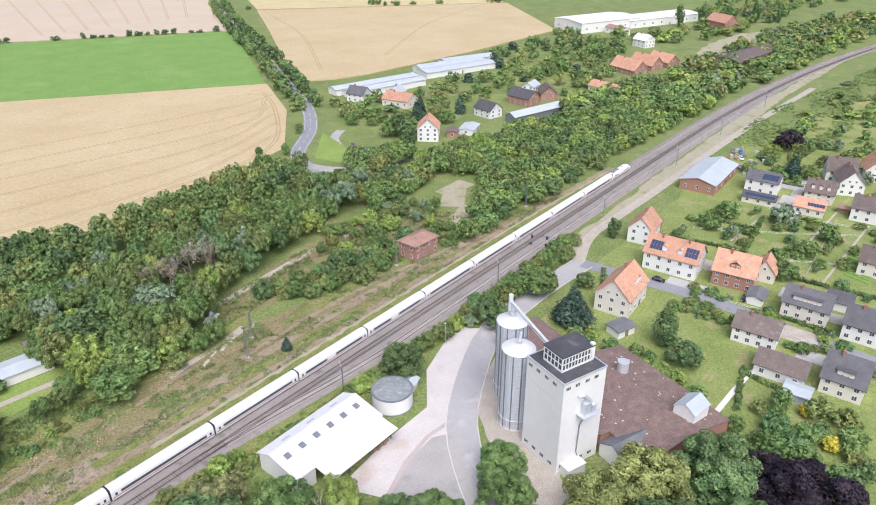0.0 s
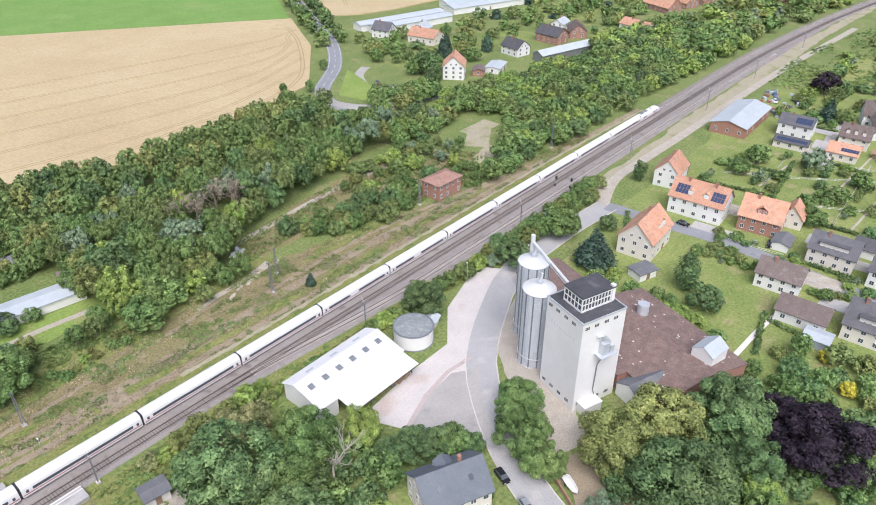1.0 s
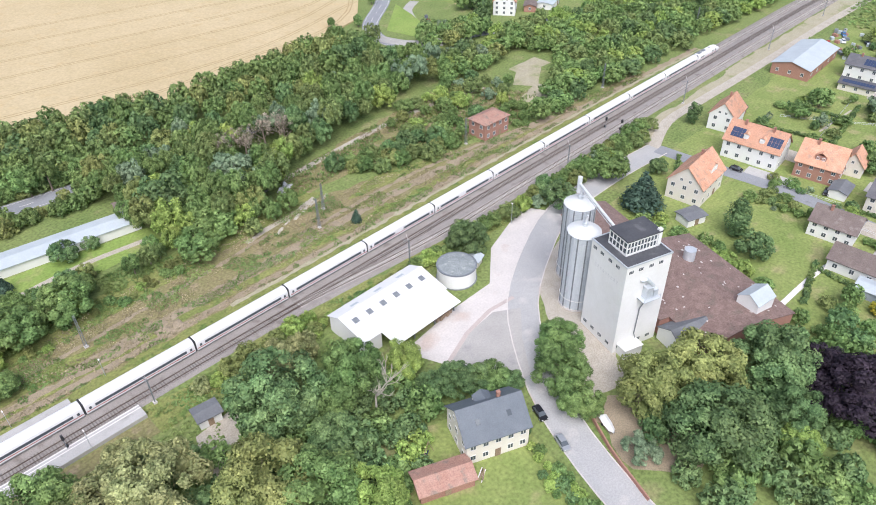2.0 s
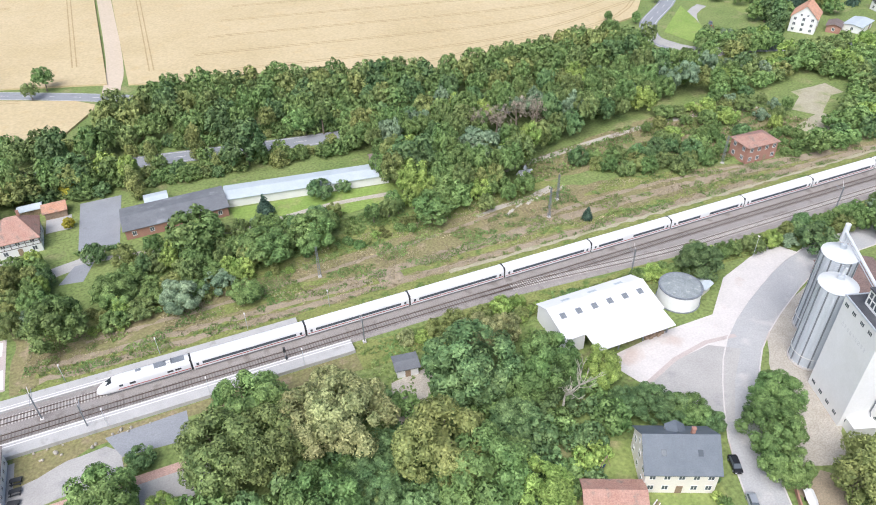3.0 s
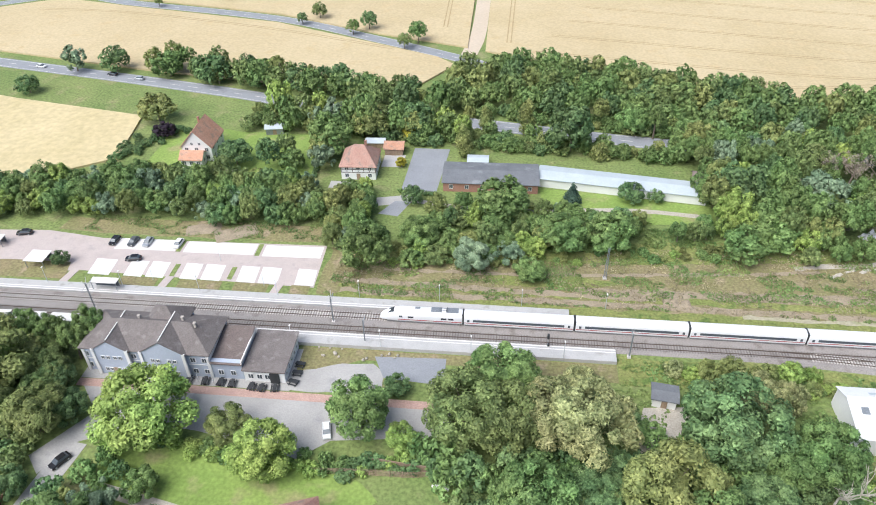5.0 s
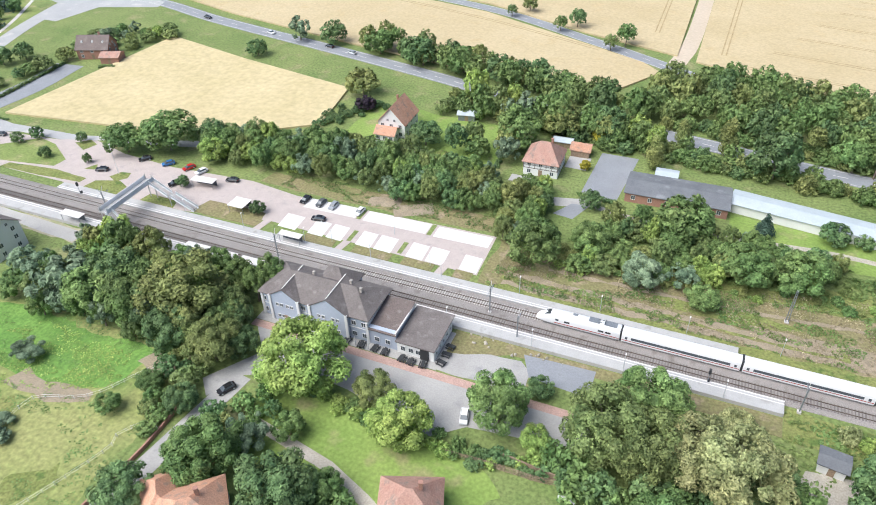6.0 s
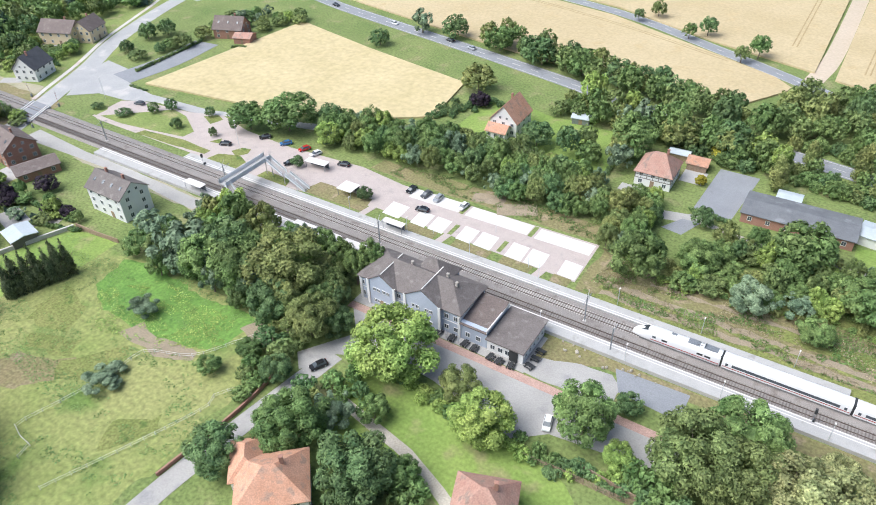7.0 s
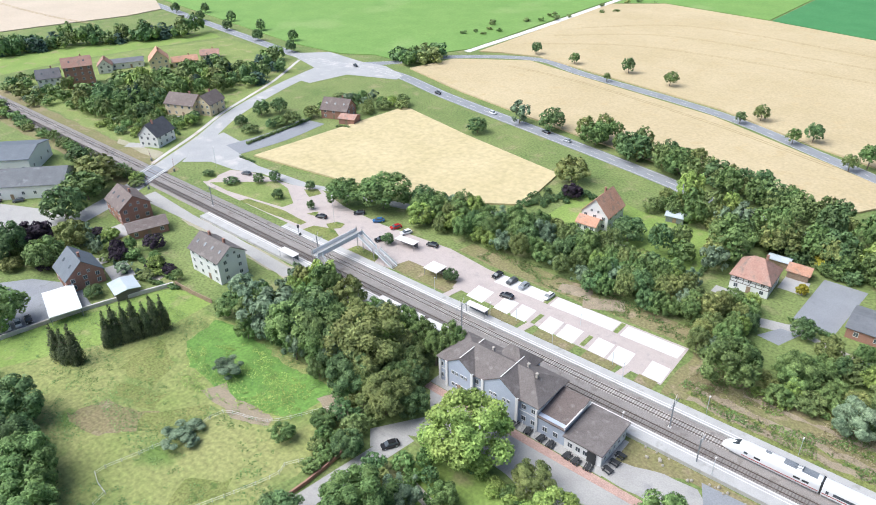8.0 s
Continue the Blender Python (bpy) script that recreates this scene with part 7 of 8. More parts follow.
scatter([(-148, 34), (-160, 46), (-138, 54), (-112, 59), (-70, 58), (-58, 56), (-52, 38), (-80, 36), (-126, 37)], 0.55, MIX, (2.8, 4.8), (6.5, 11), 5, wood.add, limit=92)
scatter([(-92, -15), (-98, -27), (-150, -27), (-152, -17), (-120, -15)], 0.6, ["green", "olive", "green", "bright", "silver"], (3.2, 5), (9, 14), 53, limit=26, where="behind the platform")
scatter([(-50, 36), (-46, 56), (-38, 56), (-38, 40), (-42, 24), (-46, 24)], 0.6, MIX, (2.4, 4.2), (6, 10), 6, limit=16)
scatter([(-24, 22), (-20, 50), (10, 50), (40, 46), (40, 38), (10, 26)], 0.64, MIX, (2.2, 4.4), (4, 9), 7, wood.add, limit=62, keep=((-31, 48, 5),))
scatter([(-150, 139), (-150, 148), (-100, 137), (-40, 124), (-20, 114), (-24, 108), (-60, 117), (-100, 128)], 0.62, DARKMIX, (3.2, 5.4), (10, 14), 8, mid.add, limit=54)
scatter([(-82, 98), (-82, 105), (-20, 96), (-14, 86), (-28, 88)], 0.6, MIX, (3.2, 5.0), (10, 15), 49, mid.add, limit=26)
scatter([(-20, 87), (-16, 97), (40, 90), (58, 86), (58, 80), (20, 84)], 0.75, DARKMIX, (2.0, 3.2), (4, 8), 50, mid.add, limit=24)
scatter([(-26, 108), (0, 108.5), (53, 99), (130, 93), (190, 97), (196, 103), (130, 98), (53, 105), (0, 114)], 0.5, DARKMIX, (2.0, 3.2), (3, 6), 64, mid.add, limit=90, bush=True)
scatter([(-76, 62), (-76, 84), (-56, 82), (-54, 62)], 0.6, MIX, (3, 5), (8, 14), 51, mid.add, limit=6)
scatter([(-40, 88), (-40, 94), (10, 91), (58, 84), (58, 80), (10, 84), (-16, 88)], 0.6, DARKMIX, (2.0, 3.4), (3.5, 6), 9, mid.add, limit=44, bush=True)
scatter([(-92, 94), (-92, 106), (-40, 98), (-40, 90)], 0.62, DARKMIX, (2.6, 4.4), (6, 10), 10, mid.add, limit=24)
scatter([(-128, 62), (-114, 88), (-110, 92), (-124, 94), (-134, 74)], 0.6, ["deep"], (1.4, 2.0), (2.0, 3.0), 11, mid.add, limit=26, bush=True)
scatter([(122, -14), (136, -18), (160, -15), (200, -17), (222, -18), (205, -23), (160, -22), (140, -20), (122, -17)], 0.6, MIX, (2.0, 3.6), (4, 7), 12, wood.add, limit=36)
scatter([(40, -11), (70, -12), (70, -17), (40, -16)], 0.7, ["olive", "bright", "lime"], (2.0, 3.4), (3, 5.5), 13, wood.add, limit=26, bush=True)
scatter([(64, -13.2), (104, -13.8), (104, -17), (64, -17)], 0.62, ["bright", "olive", "green"], (0.9, 1.8), (1.2, 2.6), 63, wood.add, limit=40, bush=True)
scatter([(100, -14), (118, -14), (124, -18), (112, -19), (100, -17)], 0.62, ["bright", "green"], (1.6, 2.6), (2, 4), 14, wood.add, limit=12, bush=True)
# dark undergrowth below the big trees
under = Thicket()
town = Thicket()
scatter([(-2, -30), (10, -44), (-4, -56), (40, -70), (60, -60), (72, -52), (76, -40), (60, -28), (44, -22)], 0.5, ["deep", "deep", "green"], (2.6, 4.6), (4, 8), 15, under.add, limit=64, bush=True, keep=((36, -20, 5), (60, -67, 6)))
scatter([(98, -84), (128, -90), (150, -104), (150, -128), (110, -128), (90, -108)], 0.52, ["deep", "green", "deep"], (2.6, 4.6), (4, 9), 16, under.add, limit=50, bush=True)
scatter([(-92, -24), (-98, -40), (-148, -44), (-160, -36), (-150, -28), (-118, -20)], 0.52, ["green", "green", "silver", "olivegreen", "olive"], (3, 5), (6, 12), 17, limit=34, where="beside the meadow")
scatter([(-16, -38), (-8, -44), (4, -62), (22, -60), (34, -58), (26, -42), (10, -40)], 0.5, ["deep", "green", "olivegreen"], (2.4, 4.2), (4, 8), 52, under.add, limit=40, bush=True)
scatter([(-72, -41), (-60, -40), (-36, -41), (-22, -42), (-8, -38), (-8, -42), (-30, -46), (-60, -43)], 0.6, ["green", "bright", "deep"], (1.3, 2.2), (1.8, 3.2), 18, under.add, limit=48, bush=True)
scatter([(-148, -100), (-120, -104), (-120, -130), (-190, -130), (-190, -92), (-166, -92)], 0.58, DARKMIX, (4, 6.5), (9, 14), 19, town.add, limit=20)
scatter([(-82, -50), (-76, -46), (-70, -47), (-72, -62), (-82, -66)], 0.7, DARKMIX, (1.8, 3.2), (3, 6), 59, under.add, limit=12)
scatter([(-92, -46), (-96, -42), (-106, -42), (-98, -56), (-92, -66)], 0.7, DARKMIX, (2, 3.4), (3, 6), 20, under.add, limit=12)
scatter([(-66, -60), (-46, -64), (-44, -80), (-56, -84)], 0.6, DARKMIX, (2.4, 4), (4, 7), 32, under.add, limit=14, bush=True)
scatter([(42, -62), (54, -58), (66, -57), (62, -61), (52, -66), (50, -76), (40, -80)], 0.62, ["bright", "green", "deep", "olivegreen"], (1.6, 3.2), (2.5, 5), 56, under.add, limit=34, bush=True)
scatter([(84, -66), (78, -80), (76, -92), (70, -90), (76, -76), (80, -66)], 0.6, ["green", "bright", "deep"], (0.9, 1.7), (1.4, 2.8), 58, under.add, limit=24, bush=True)
scatter([(-40, 24), (-20, 20), (30, 26), (60, 30), (60, 35), (10, 28), (-40, 30)], 0.8, ["bright", "olive", "green"], (0.9, 2.0), (1.2, 3), 57, under.add, limit=40, bush=True)
under.done("undergrowth", "dense dark green undergrowth below big trees", "undergrowth")
wood.done("woodland", "dense mixed green woodland beside the railway")
mid.done("woodland", "dense green woodland and hedges along the road")
# east town gardens
scatter([(158, -40), (172, -40), (168, -70), (160, -90), (152, -84), (160, -60)], 0.62, ["bright", "green"], (2.0, 3.2), (2.4, 4), 21, town.add, limit=18, bush=True)
scatter([(150, -98), (168, -98), (172, -122), (150, -134)], 0.75, MIX, (1.8, 3.6), (3, 7), 22, town.add, limit=16)
HOUSES_E = ((189, -50, 10), (222, -54, 11), (238, -36, 8), (226, -74, 9), (235, -81, 6), (219, -98, 9), (231, -105, 6), (195, -90, 8), (182, -100, 8), (187, -115, 9), (216, -115, 8), (312, -34, 18), (315, -57, 9), (301, -60, 8),
            (320, -79, 8), (303, -79, 8), (338, -86, 9), (350, -80, 8), (310, -99, 8), (262, -110, 8), (330, -112, 8), (207, -40, 5), (208, -60, 5), (208, -80, 5), (205, -100, 5), (203, -118, 5))
scatter([(240, -46), (290, -44), (290, -70), (300, -96), (300, -130), (226, -130), (242, -90), (236, -64)], 0.9, MIX, (1.2, 3.0), (1.6, 4.5), 23, town.add, limit=60, keep=HOUSES_E, where="in a garden")
scatter([(196, -64), (214, -64), (212, -126), (196, -128)], 0.8, MIX, (1.1, 2.6), (1.6, 4), 24, town.add, limit=40, keep=HOUSES_E, bush=True)
scatter([(330, -44), (420, -40), (430, -130), (330, -130)], 0.85, MIX, (2, 4.6), (4, 9), 25, town.add, limit=70, keep=HOUSES_E)
# west village
trees("deep", [(-284, 57, 3.6, 6), (-289, 72, 4.6, 9), (-284.5, 80, 4.4, 8.5), (-303, -14, 5, 8), (-272, -29, 6, 10), (-307, 44, 3.4, 6), (-330, 33, 4.6, 9)], "beside the village road")
HOUSES_W = ((-180, -27, 11), (-239, -25, 9), (-222, -28, 8), (-209, -58, 9), (-196, -69, 10), (-186, -53, 6), (-293, -42, 17), (-280, -54, 14), (-306, -56, 16), (-326, -37, 20), (-297, 20, 8), (-323, 51.5, 10), (-314, 59.5, 8), (-415, 41, 10), (-425, 28, 8), (-402, 34, 7),
            (-428, 62, 8), (-424, 76, 12), (-402, 84, 11), (-396, 98, 10), (-375, 118, 10), (-262, -30, 7), (-276, -56, 18), (-200, -82, 10))
scatter([(-330, 22), (-372, 16), (-396, 34), (-398, 62), (-372, 74), (-350, 70), (-340, 48)], 0.55, DARKMIX + ["deep", "deep", "bright"], (4.0, 7.0), (9, 14), 26, town.add, limit=34, keep=HOUSES_W)
scatter([(-340, 66), (-396, 74), (-392, 112), (-366, 142), (-342, 128), (-330, 96)], 0.6, DARKMIX + ["spruce", "spruce"], (2.8, 5.5), (6, 12), 60, town.add, limit=48, keep=HOUSES_W)
scatter([(-300, 30), (-326, 28), (-334, 42), (-326, 70), (-312, 70)], 0.75, MIX, (1.8, 4.0), (3, 8), 61, town.add, limit=18, keep=HOUSES_W)
scatter([(-306, 14), (-345, 13), (-344, 40), (-330, 42), (-308, 36)], 0.7, MIX + ["bright"], (1.2, 3.2), (1.8, 6), 63, town.add, limit=26, keep=HOUSES_W)
trees("bright", [(-371, 50, 5.5, 13), (-352, 84, 4.2, 11), (-366, 104, 4, 11), (-384, 62, 4.4, 12)], "among village gardens")
trees("spruce", [(-348, 36, 3.4, 15), (-352, 42, 3, 14), (-360, 92, 2.8, 13), (-372, 98, 2.8, 14)], "among village gardens")
scatter([(-404, 12), (-440, 8), (-462, 22), (-440, 40), (-410, 26)], 0.8, DARKMIX, (1.8, 3.6), (3, 6), 62, town.add, limit=20, keep=HOUSES_W)
scatter([(-180, -38), (-200, -36), (-232, -38), (-246, -50), (-244, -86), (-216, -50), (-190, -44)], 0.8, MIX + ["purple"], (1.6, 3.8), (2.5, 7), 27, limit=40, keep=HOUSES_W, where="in a garden")
scatter([(-250, -34), (-262, -10), (-290, -14), (-340, -10), (-420, -14), (-420, -6), (-300, -9), (-262, -7)], 0.7, MIX, (2.4, 4.2), (3, 6), 28, town.add, limit=40, keep=HOUSES_W)
scatter([(-266, 84), (-276, 50), (-272, 46), (-264, 84), (-248, 100), (-236, 128), (-262, 124), (-276, 108)], 0.7, MIX, (2.4, 4.6), (4, 8), 29, town.add, limit=34, keep=((-257, 95, 9), (-246, 92, 6)))
scatter([(-306, 186), (-292, 174), (-276, 190), (-288, 212)], 0.55, DARKMIX, (4, 6), (8, 12), 30, town.add, limit=14)
scatter([(-540, 36), (-527, 66), (-515, 88), (-498, 112), (-482, 136), (-472, 162), (-462, 156), (-468, 130), (-488, 106), (-500, 84), (-512, 58), (-520, 34)], 0.5, ["deep", "spruce", "deep", "olivegreen", "green"], (3.4, 5.5), (8, 15), 31, town.add, limit=60)
scatter([(-545, -40), (-540, 36), (-520, 34), (-500, -40)], 0.6, DARKMIX, (3.4, 5.5), (7, 12), 54, town.add, limit=24)
scatter([(-352, 26), (-414, -4), (-432, 18), (-420, 30), (-378, 40)], 0.75, MIX, (2.4, 4.6), (4, 9), 55, town.add, limit=22)
for k in range(9):
    tree("deep", -372 - 22 * k, 165 + 3 * k + (10 if k % 2 else -6), 3.6, 9, "along the country road")
town.done("garden_trees", "green garden trees and shrubs between village houses", "garden trees")

# woods that reach into the distance
th = Thicket()
belt = [(190, 13), (224, 13.5), (269, 13.5), (330, 13), (382, 10), (440, 5), (440, 66), (400, 74), (330, 72), (286, 76), (258, 84), (238, 78), (250, 46), (214, 24)]
scatter(belt, 0.57, ["green", "green", "olivegreen", "deep", "green", "bright"], (3, 5.6), (6, 11), 40, th.add, 310, keep=((350, 80, 12),))
scatter([(440, 6), (470, 4), (560, -4), (700, -18), (900, -64), (960, -20), (716, 44), (504, 56), (440, 66)], 0.56, MIX + ["olive"], (3.8, 6.8), (6, 12), 47, th.add, 240, keep=((580, 32, 16), (424, 73, 10)))
scatter([(196, 62), (205, 84), (236, 80), (240, 66), (214, 60)], 0.6, MIX, (2.5, 4.5), (5, 9), 48, th.add, 26)
scatter([(215, 92), (222, 108), (262, 104), (250, 86)], 0.6, MIX, (3, 5), (7, 11), 41, th.add, 20)
scatter([(262, 118), (255, 142), (300, 200), (312, 180), (420, 168), (470, 200), (600, 200), (560, 120), (440, 76), (400, 80), (340, 112), (300, 110)], 0.95, DARKMIX + ["spruce"], (2.4, 5.0), (5, 10), 42, th.add, 150,
        keep=((281, 103, 10), (292, 96, 8), (335, 103, 9), (320, 158, 12), (330, 170, 8), (370, 101, 10), (390, 96, 9), (312, 185, 8), (342, 200, 30), (340, 188, 26), (412, 184, 28), (582, 117, 10), (424, 73, 11), (487, 86, 15), (508, 82, 14)))
scatter([(400, 130), (520, 120), (600, 130), (560, 100), (700, 70), (900, 60), (1100, -20), (1100, 200), (800, 140), (640, 140), (500, 160)], 0.75, MIX, (4, 7), (7, 13), 43, th.add, 170, keep=((508, 82, 26), (580, 32, 30), (582, 117, 10), (700, 158, 40)))
avenue = smooth(ROAD_NE[4:], 7.5)
for side, kinds in ((5.6, ("green", "olivegreen", "deep")), (-6.2, ("deep", "green", "deep"))):
    for p in offset_line(avenue, side):
        if RT.random() < (0.9 if p.y > 225 else 0.45):
            th.add(RT.choice(kinds), p.x + RT.uniform(-1.5, 1.5), p.y + RT.uniform(-1.5, 1.5), RT.uniform(3.2, 5.2), RT.uniform(7, 11))
for k in range(26):
    if RT.random() < 0.6:
        th.add("deep", 250 + 6.3 * k, 556 - 4.2 * k, RT.uniform(2.5, 4.5), RT.uniform(3, 7))
scatter([(420, -34), (520, -40), (700, -70), (900, -120), (900, -260), (430, -220), (432, -60)], 0.9, MIX, (2.5, 5), (3, 8), 44, th.add, 200)
scatter([(500, 540), (620, 440), (720, 350), (724, 354), (626, 446), (504, 546)], 0.8, DARKMIX, (3, 5), (5, 8), 45, th.add, 30)
scatter([(-310, 240), (-330, 280), (-232, 500), (-220, 500), (-300, 250)], 1.2, DARKMIX, (1.6, 2.6), (2.5, 4), 46, th.add, 22)
th.done("woodland", "mixed green woodland and hedges in the distance")


def weeds(name, poly, count, material, label, seed, size, lift, thin=0.0, scale=0.09):
    """Blades and tufts over open ground, thick and thin by turns."""
    r = random.Random(seed)
    xs, ys = [p[0] for p in poly], [p[1] for p in poly]
    v, f = [], []
    for _ in range(count):
        x, y = r.uniform(min(xs), max(xs)), r.uniform(min(ys), max(ys))
        if not inside(x, y, poly) or noise.noise(Vector((x * scale, y * scale * 2.6, seed))) + 0.5 * noise.noise(Vector((x * 0.4, y * 0.4, seed))) < thin:
            continue
        s, a, z = size * r.uniform(0.5, 1.4), r.uniform(0, 6.283), r.uniform(0.2, 1) * lift
        cx, cy = s * math.cos(a), s * math.sin(a)
        o = len(v)
        v += [(x - cx, y - cy, 0.04 + z * r.uniform(0, 0.6)), (x + cy * 0.7, y - cx * 0.7, 0.05 + z * r.uniform(0, 1)), (x + cx, y + cy, 0.05 + z), (x - cy * 0.7, y + cx * 0.7, 0.05 + z * r.uniform(0, 1))]
        f.append((o, o + 1, o + 2, o + 3))
    me = bpy.data.meshes.new(name)
    me.from_pydata(v, [], f)
    me.materials.append(material)
    tagged(new(name, me), label, "weeds", kind="stuff")


VERGE = [(-44, 8), (-20, 8), (40, 8), (120, 8), (190, 8), (260, 8), (260, 14), (200, 16), (170, 20), (150, 24), (100, 34), (60, 36), (40, 33), (10, 26), (-20, 22), (-42, 26)]
weeds("weeds", VERGE, 90000, L_WEED, "fresh green weeds on the dry verge", 1, 0.22, 0.45, 0.10)
weeds("weeds", VERGE, 40000, L_STRAW, "dry straw-coloured grass on the verge", 2, 0.20, 0.45, -0.08)
weeds("weeds", [(96, 36), (104, 50), (170, 60), (200, 62), (214, 30), (190, 20), (160, 24), (130, 40)], 24000, L_WEED, "rank green weeds beside the signal box", 3, 0.32, 0.9, -0.1)
weeds("weeds", [(96, 36), (104, 50), (170, 60), (200, 62), (214, 30), (190, 20), (160, 24), (130, 40)], 12000, L_STRAW, "dry stalks beside the signal box", 13, 0.28, 0.9, 0.0)
weeds("weeds", [(-94, -44), (-108, -40), (-160, -42), (-182, -44), (-200, -90), (-190, -130), (-96, -120)], 40000, L_WEED, "uneven tufts of grass in the meadow", 4, 0.2, 0.14, 0.08, 0.05)
weeds("weeds", [(-112, -46), (-140, -44), (-152, -56), (-140, -66), (-124, -62), (-108, -56)], 6000, L_BRIGHT, "tall lush green grass in the meadow", 5, 0.2, 0.25, -0.05)
weeds("weeds", [(-46, 28), (-46, 40), (10, 46), (60, 46), (96, 38), (60, 34), (0, 28), (-40, 26)], 14000, L_WEED, "rank green weeds below the scrub", 6, 0.45, 0.8, -0.1)
weeds("weeds", [(28, -9), (60, -9), (120, -14), (200, -15), (200, -21), (120, -19), (60, -17), (28, -17)], 8000, L_WEED, "weeds along the railway bank", 7, 0.36, 0.5, -0.05)
weeds("weeds", [(-10, -22), (40, -17), (72, -18), (72, -40), (0, -30)], 6000, L_WEED, "long grass under trees", 8, 0.36, 0.5, -0.05)
weeds("weeds", [(340, -24), (440, -22), (600, -50), (600, -110), (440, -110), (380, -44)], 14000, L_WEED, "rough grass beyond the gardens", 9, 0.9, 0.9, 0.0, 0.04)
weeds("weeds", [(-120, 30), (-46, 29), (-46, 38), (-80, 38), (-120, 38)], 6000, L_WEED, "weeds behind the car park", 10, 0.22, 0.4, 0.0)


# hedges, garden fences, patios
hedge = Thicket("_tiny")


def hedge_line(pts, r=0.9, h=1.6, kinds=("deep", "green")):
    for p in smooth(pts, r * 1.25):
        hedge.add(RT.choice(kinds), p.x, p.y, r * RT.uniform(0.85, 1.15), h * RT.uniform(0.85, 1.15), bush=True)


for pts in ([(198, -66), (199, -82)], [(212, -88), (212, -106)], [(240, -90), (244, -126)], [(246, -44), (250, -70)], [(250, -70), (285, -66)], [(270, -46), (272, -66)], [(160, -96), (178, -92)], [(176, -94), (172, -122)],
            [(206, -36), (196, -41), (203, -43)], [(294, -72), (292, -92)], [(328, -52), (330, -70)], [(330, -60), (346, -64)], [(355, -58), (392, -62)], [(360, -70), (400, -80)]):
    hedge_line(pts)
for pts in ([(-186, -40), (-206, -40)], [(-222, -48), (-230, -36)], [(-196, -47), (-180, -42)], [(-262, 44), (-264, 82)], [(-60, 64), (-62, 90)], [(-120, 64), (-112, 64)], [(-31, 57), (-20, 56)], [(-246, 84), (-240, 86)],
            [(-330, 36), (-318, 40)], [(-310, 36), (-298, 31)]):
    hedge_line(pts)
hedge_line([(-252, 33), (-243, 33)], 0.8, 1.0)
hedge_line([(244, 122), (252, 112), (262, 104)], 1.2, 1.6)
hedge.done("hedge", "clipped green garden hedges between plots", "hedge")
RG = random.Random(21)
for x, y, w, d, rot in ((203, -90, 6, 8, 4), (205, -100, 8, 10, 2), (214, -63, 5, 14, 4), (232, -62, 8, 12, 4), (229, -92, 7, 8, 2), (222, -107, 6, 7, 2), (196, -106, 6, 9, 2), (300, -68, 8, 6, 4), (311, -70, 10, 8, 4), (328, -64, 9, 10, 4),
                        (-202, -48.5, 15, 7, -12), (-215.5, -48.6, 5, 3.5, -10), (-192, -42.5, 5, 5, 20), (-230, -34, 10, 8, 0), (-50, 60, 8, 4, 0), (-36, 76, 7, 8, 0), (-88, 64, 6, 5, 0), (-302, 12, 10, 5, 30), (-320, 44, 16, 4, 20)):
    c, s_ = math.cos(radians(rot)), math.sin(radians(rot))
    pts = [(x + a * w / 2 * c - b * d / 2 * s_, y + a * w / 2 * s_ + b * d / 2 * c) for a, b in ((-1, -1), (1, -1), (1, 1), (-1, 1))]
    patch("patio", pts, 0.07 + RG.uniform(0, 0.01), RG.choice((M_PLATFORM, M_GRAVEL, M_ASPHALT_OLD)), "paved patio beside a house", "patio")

# ---- cars ----


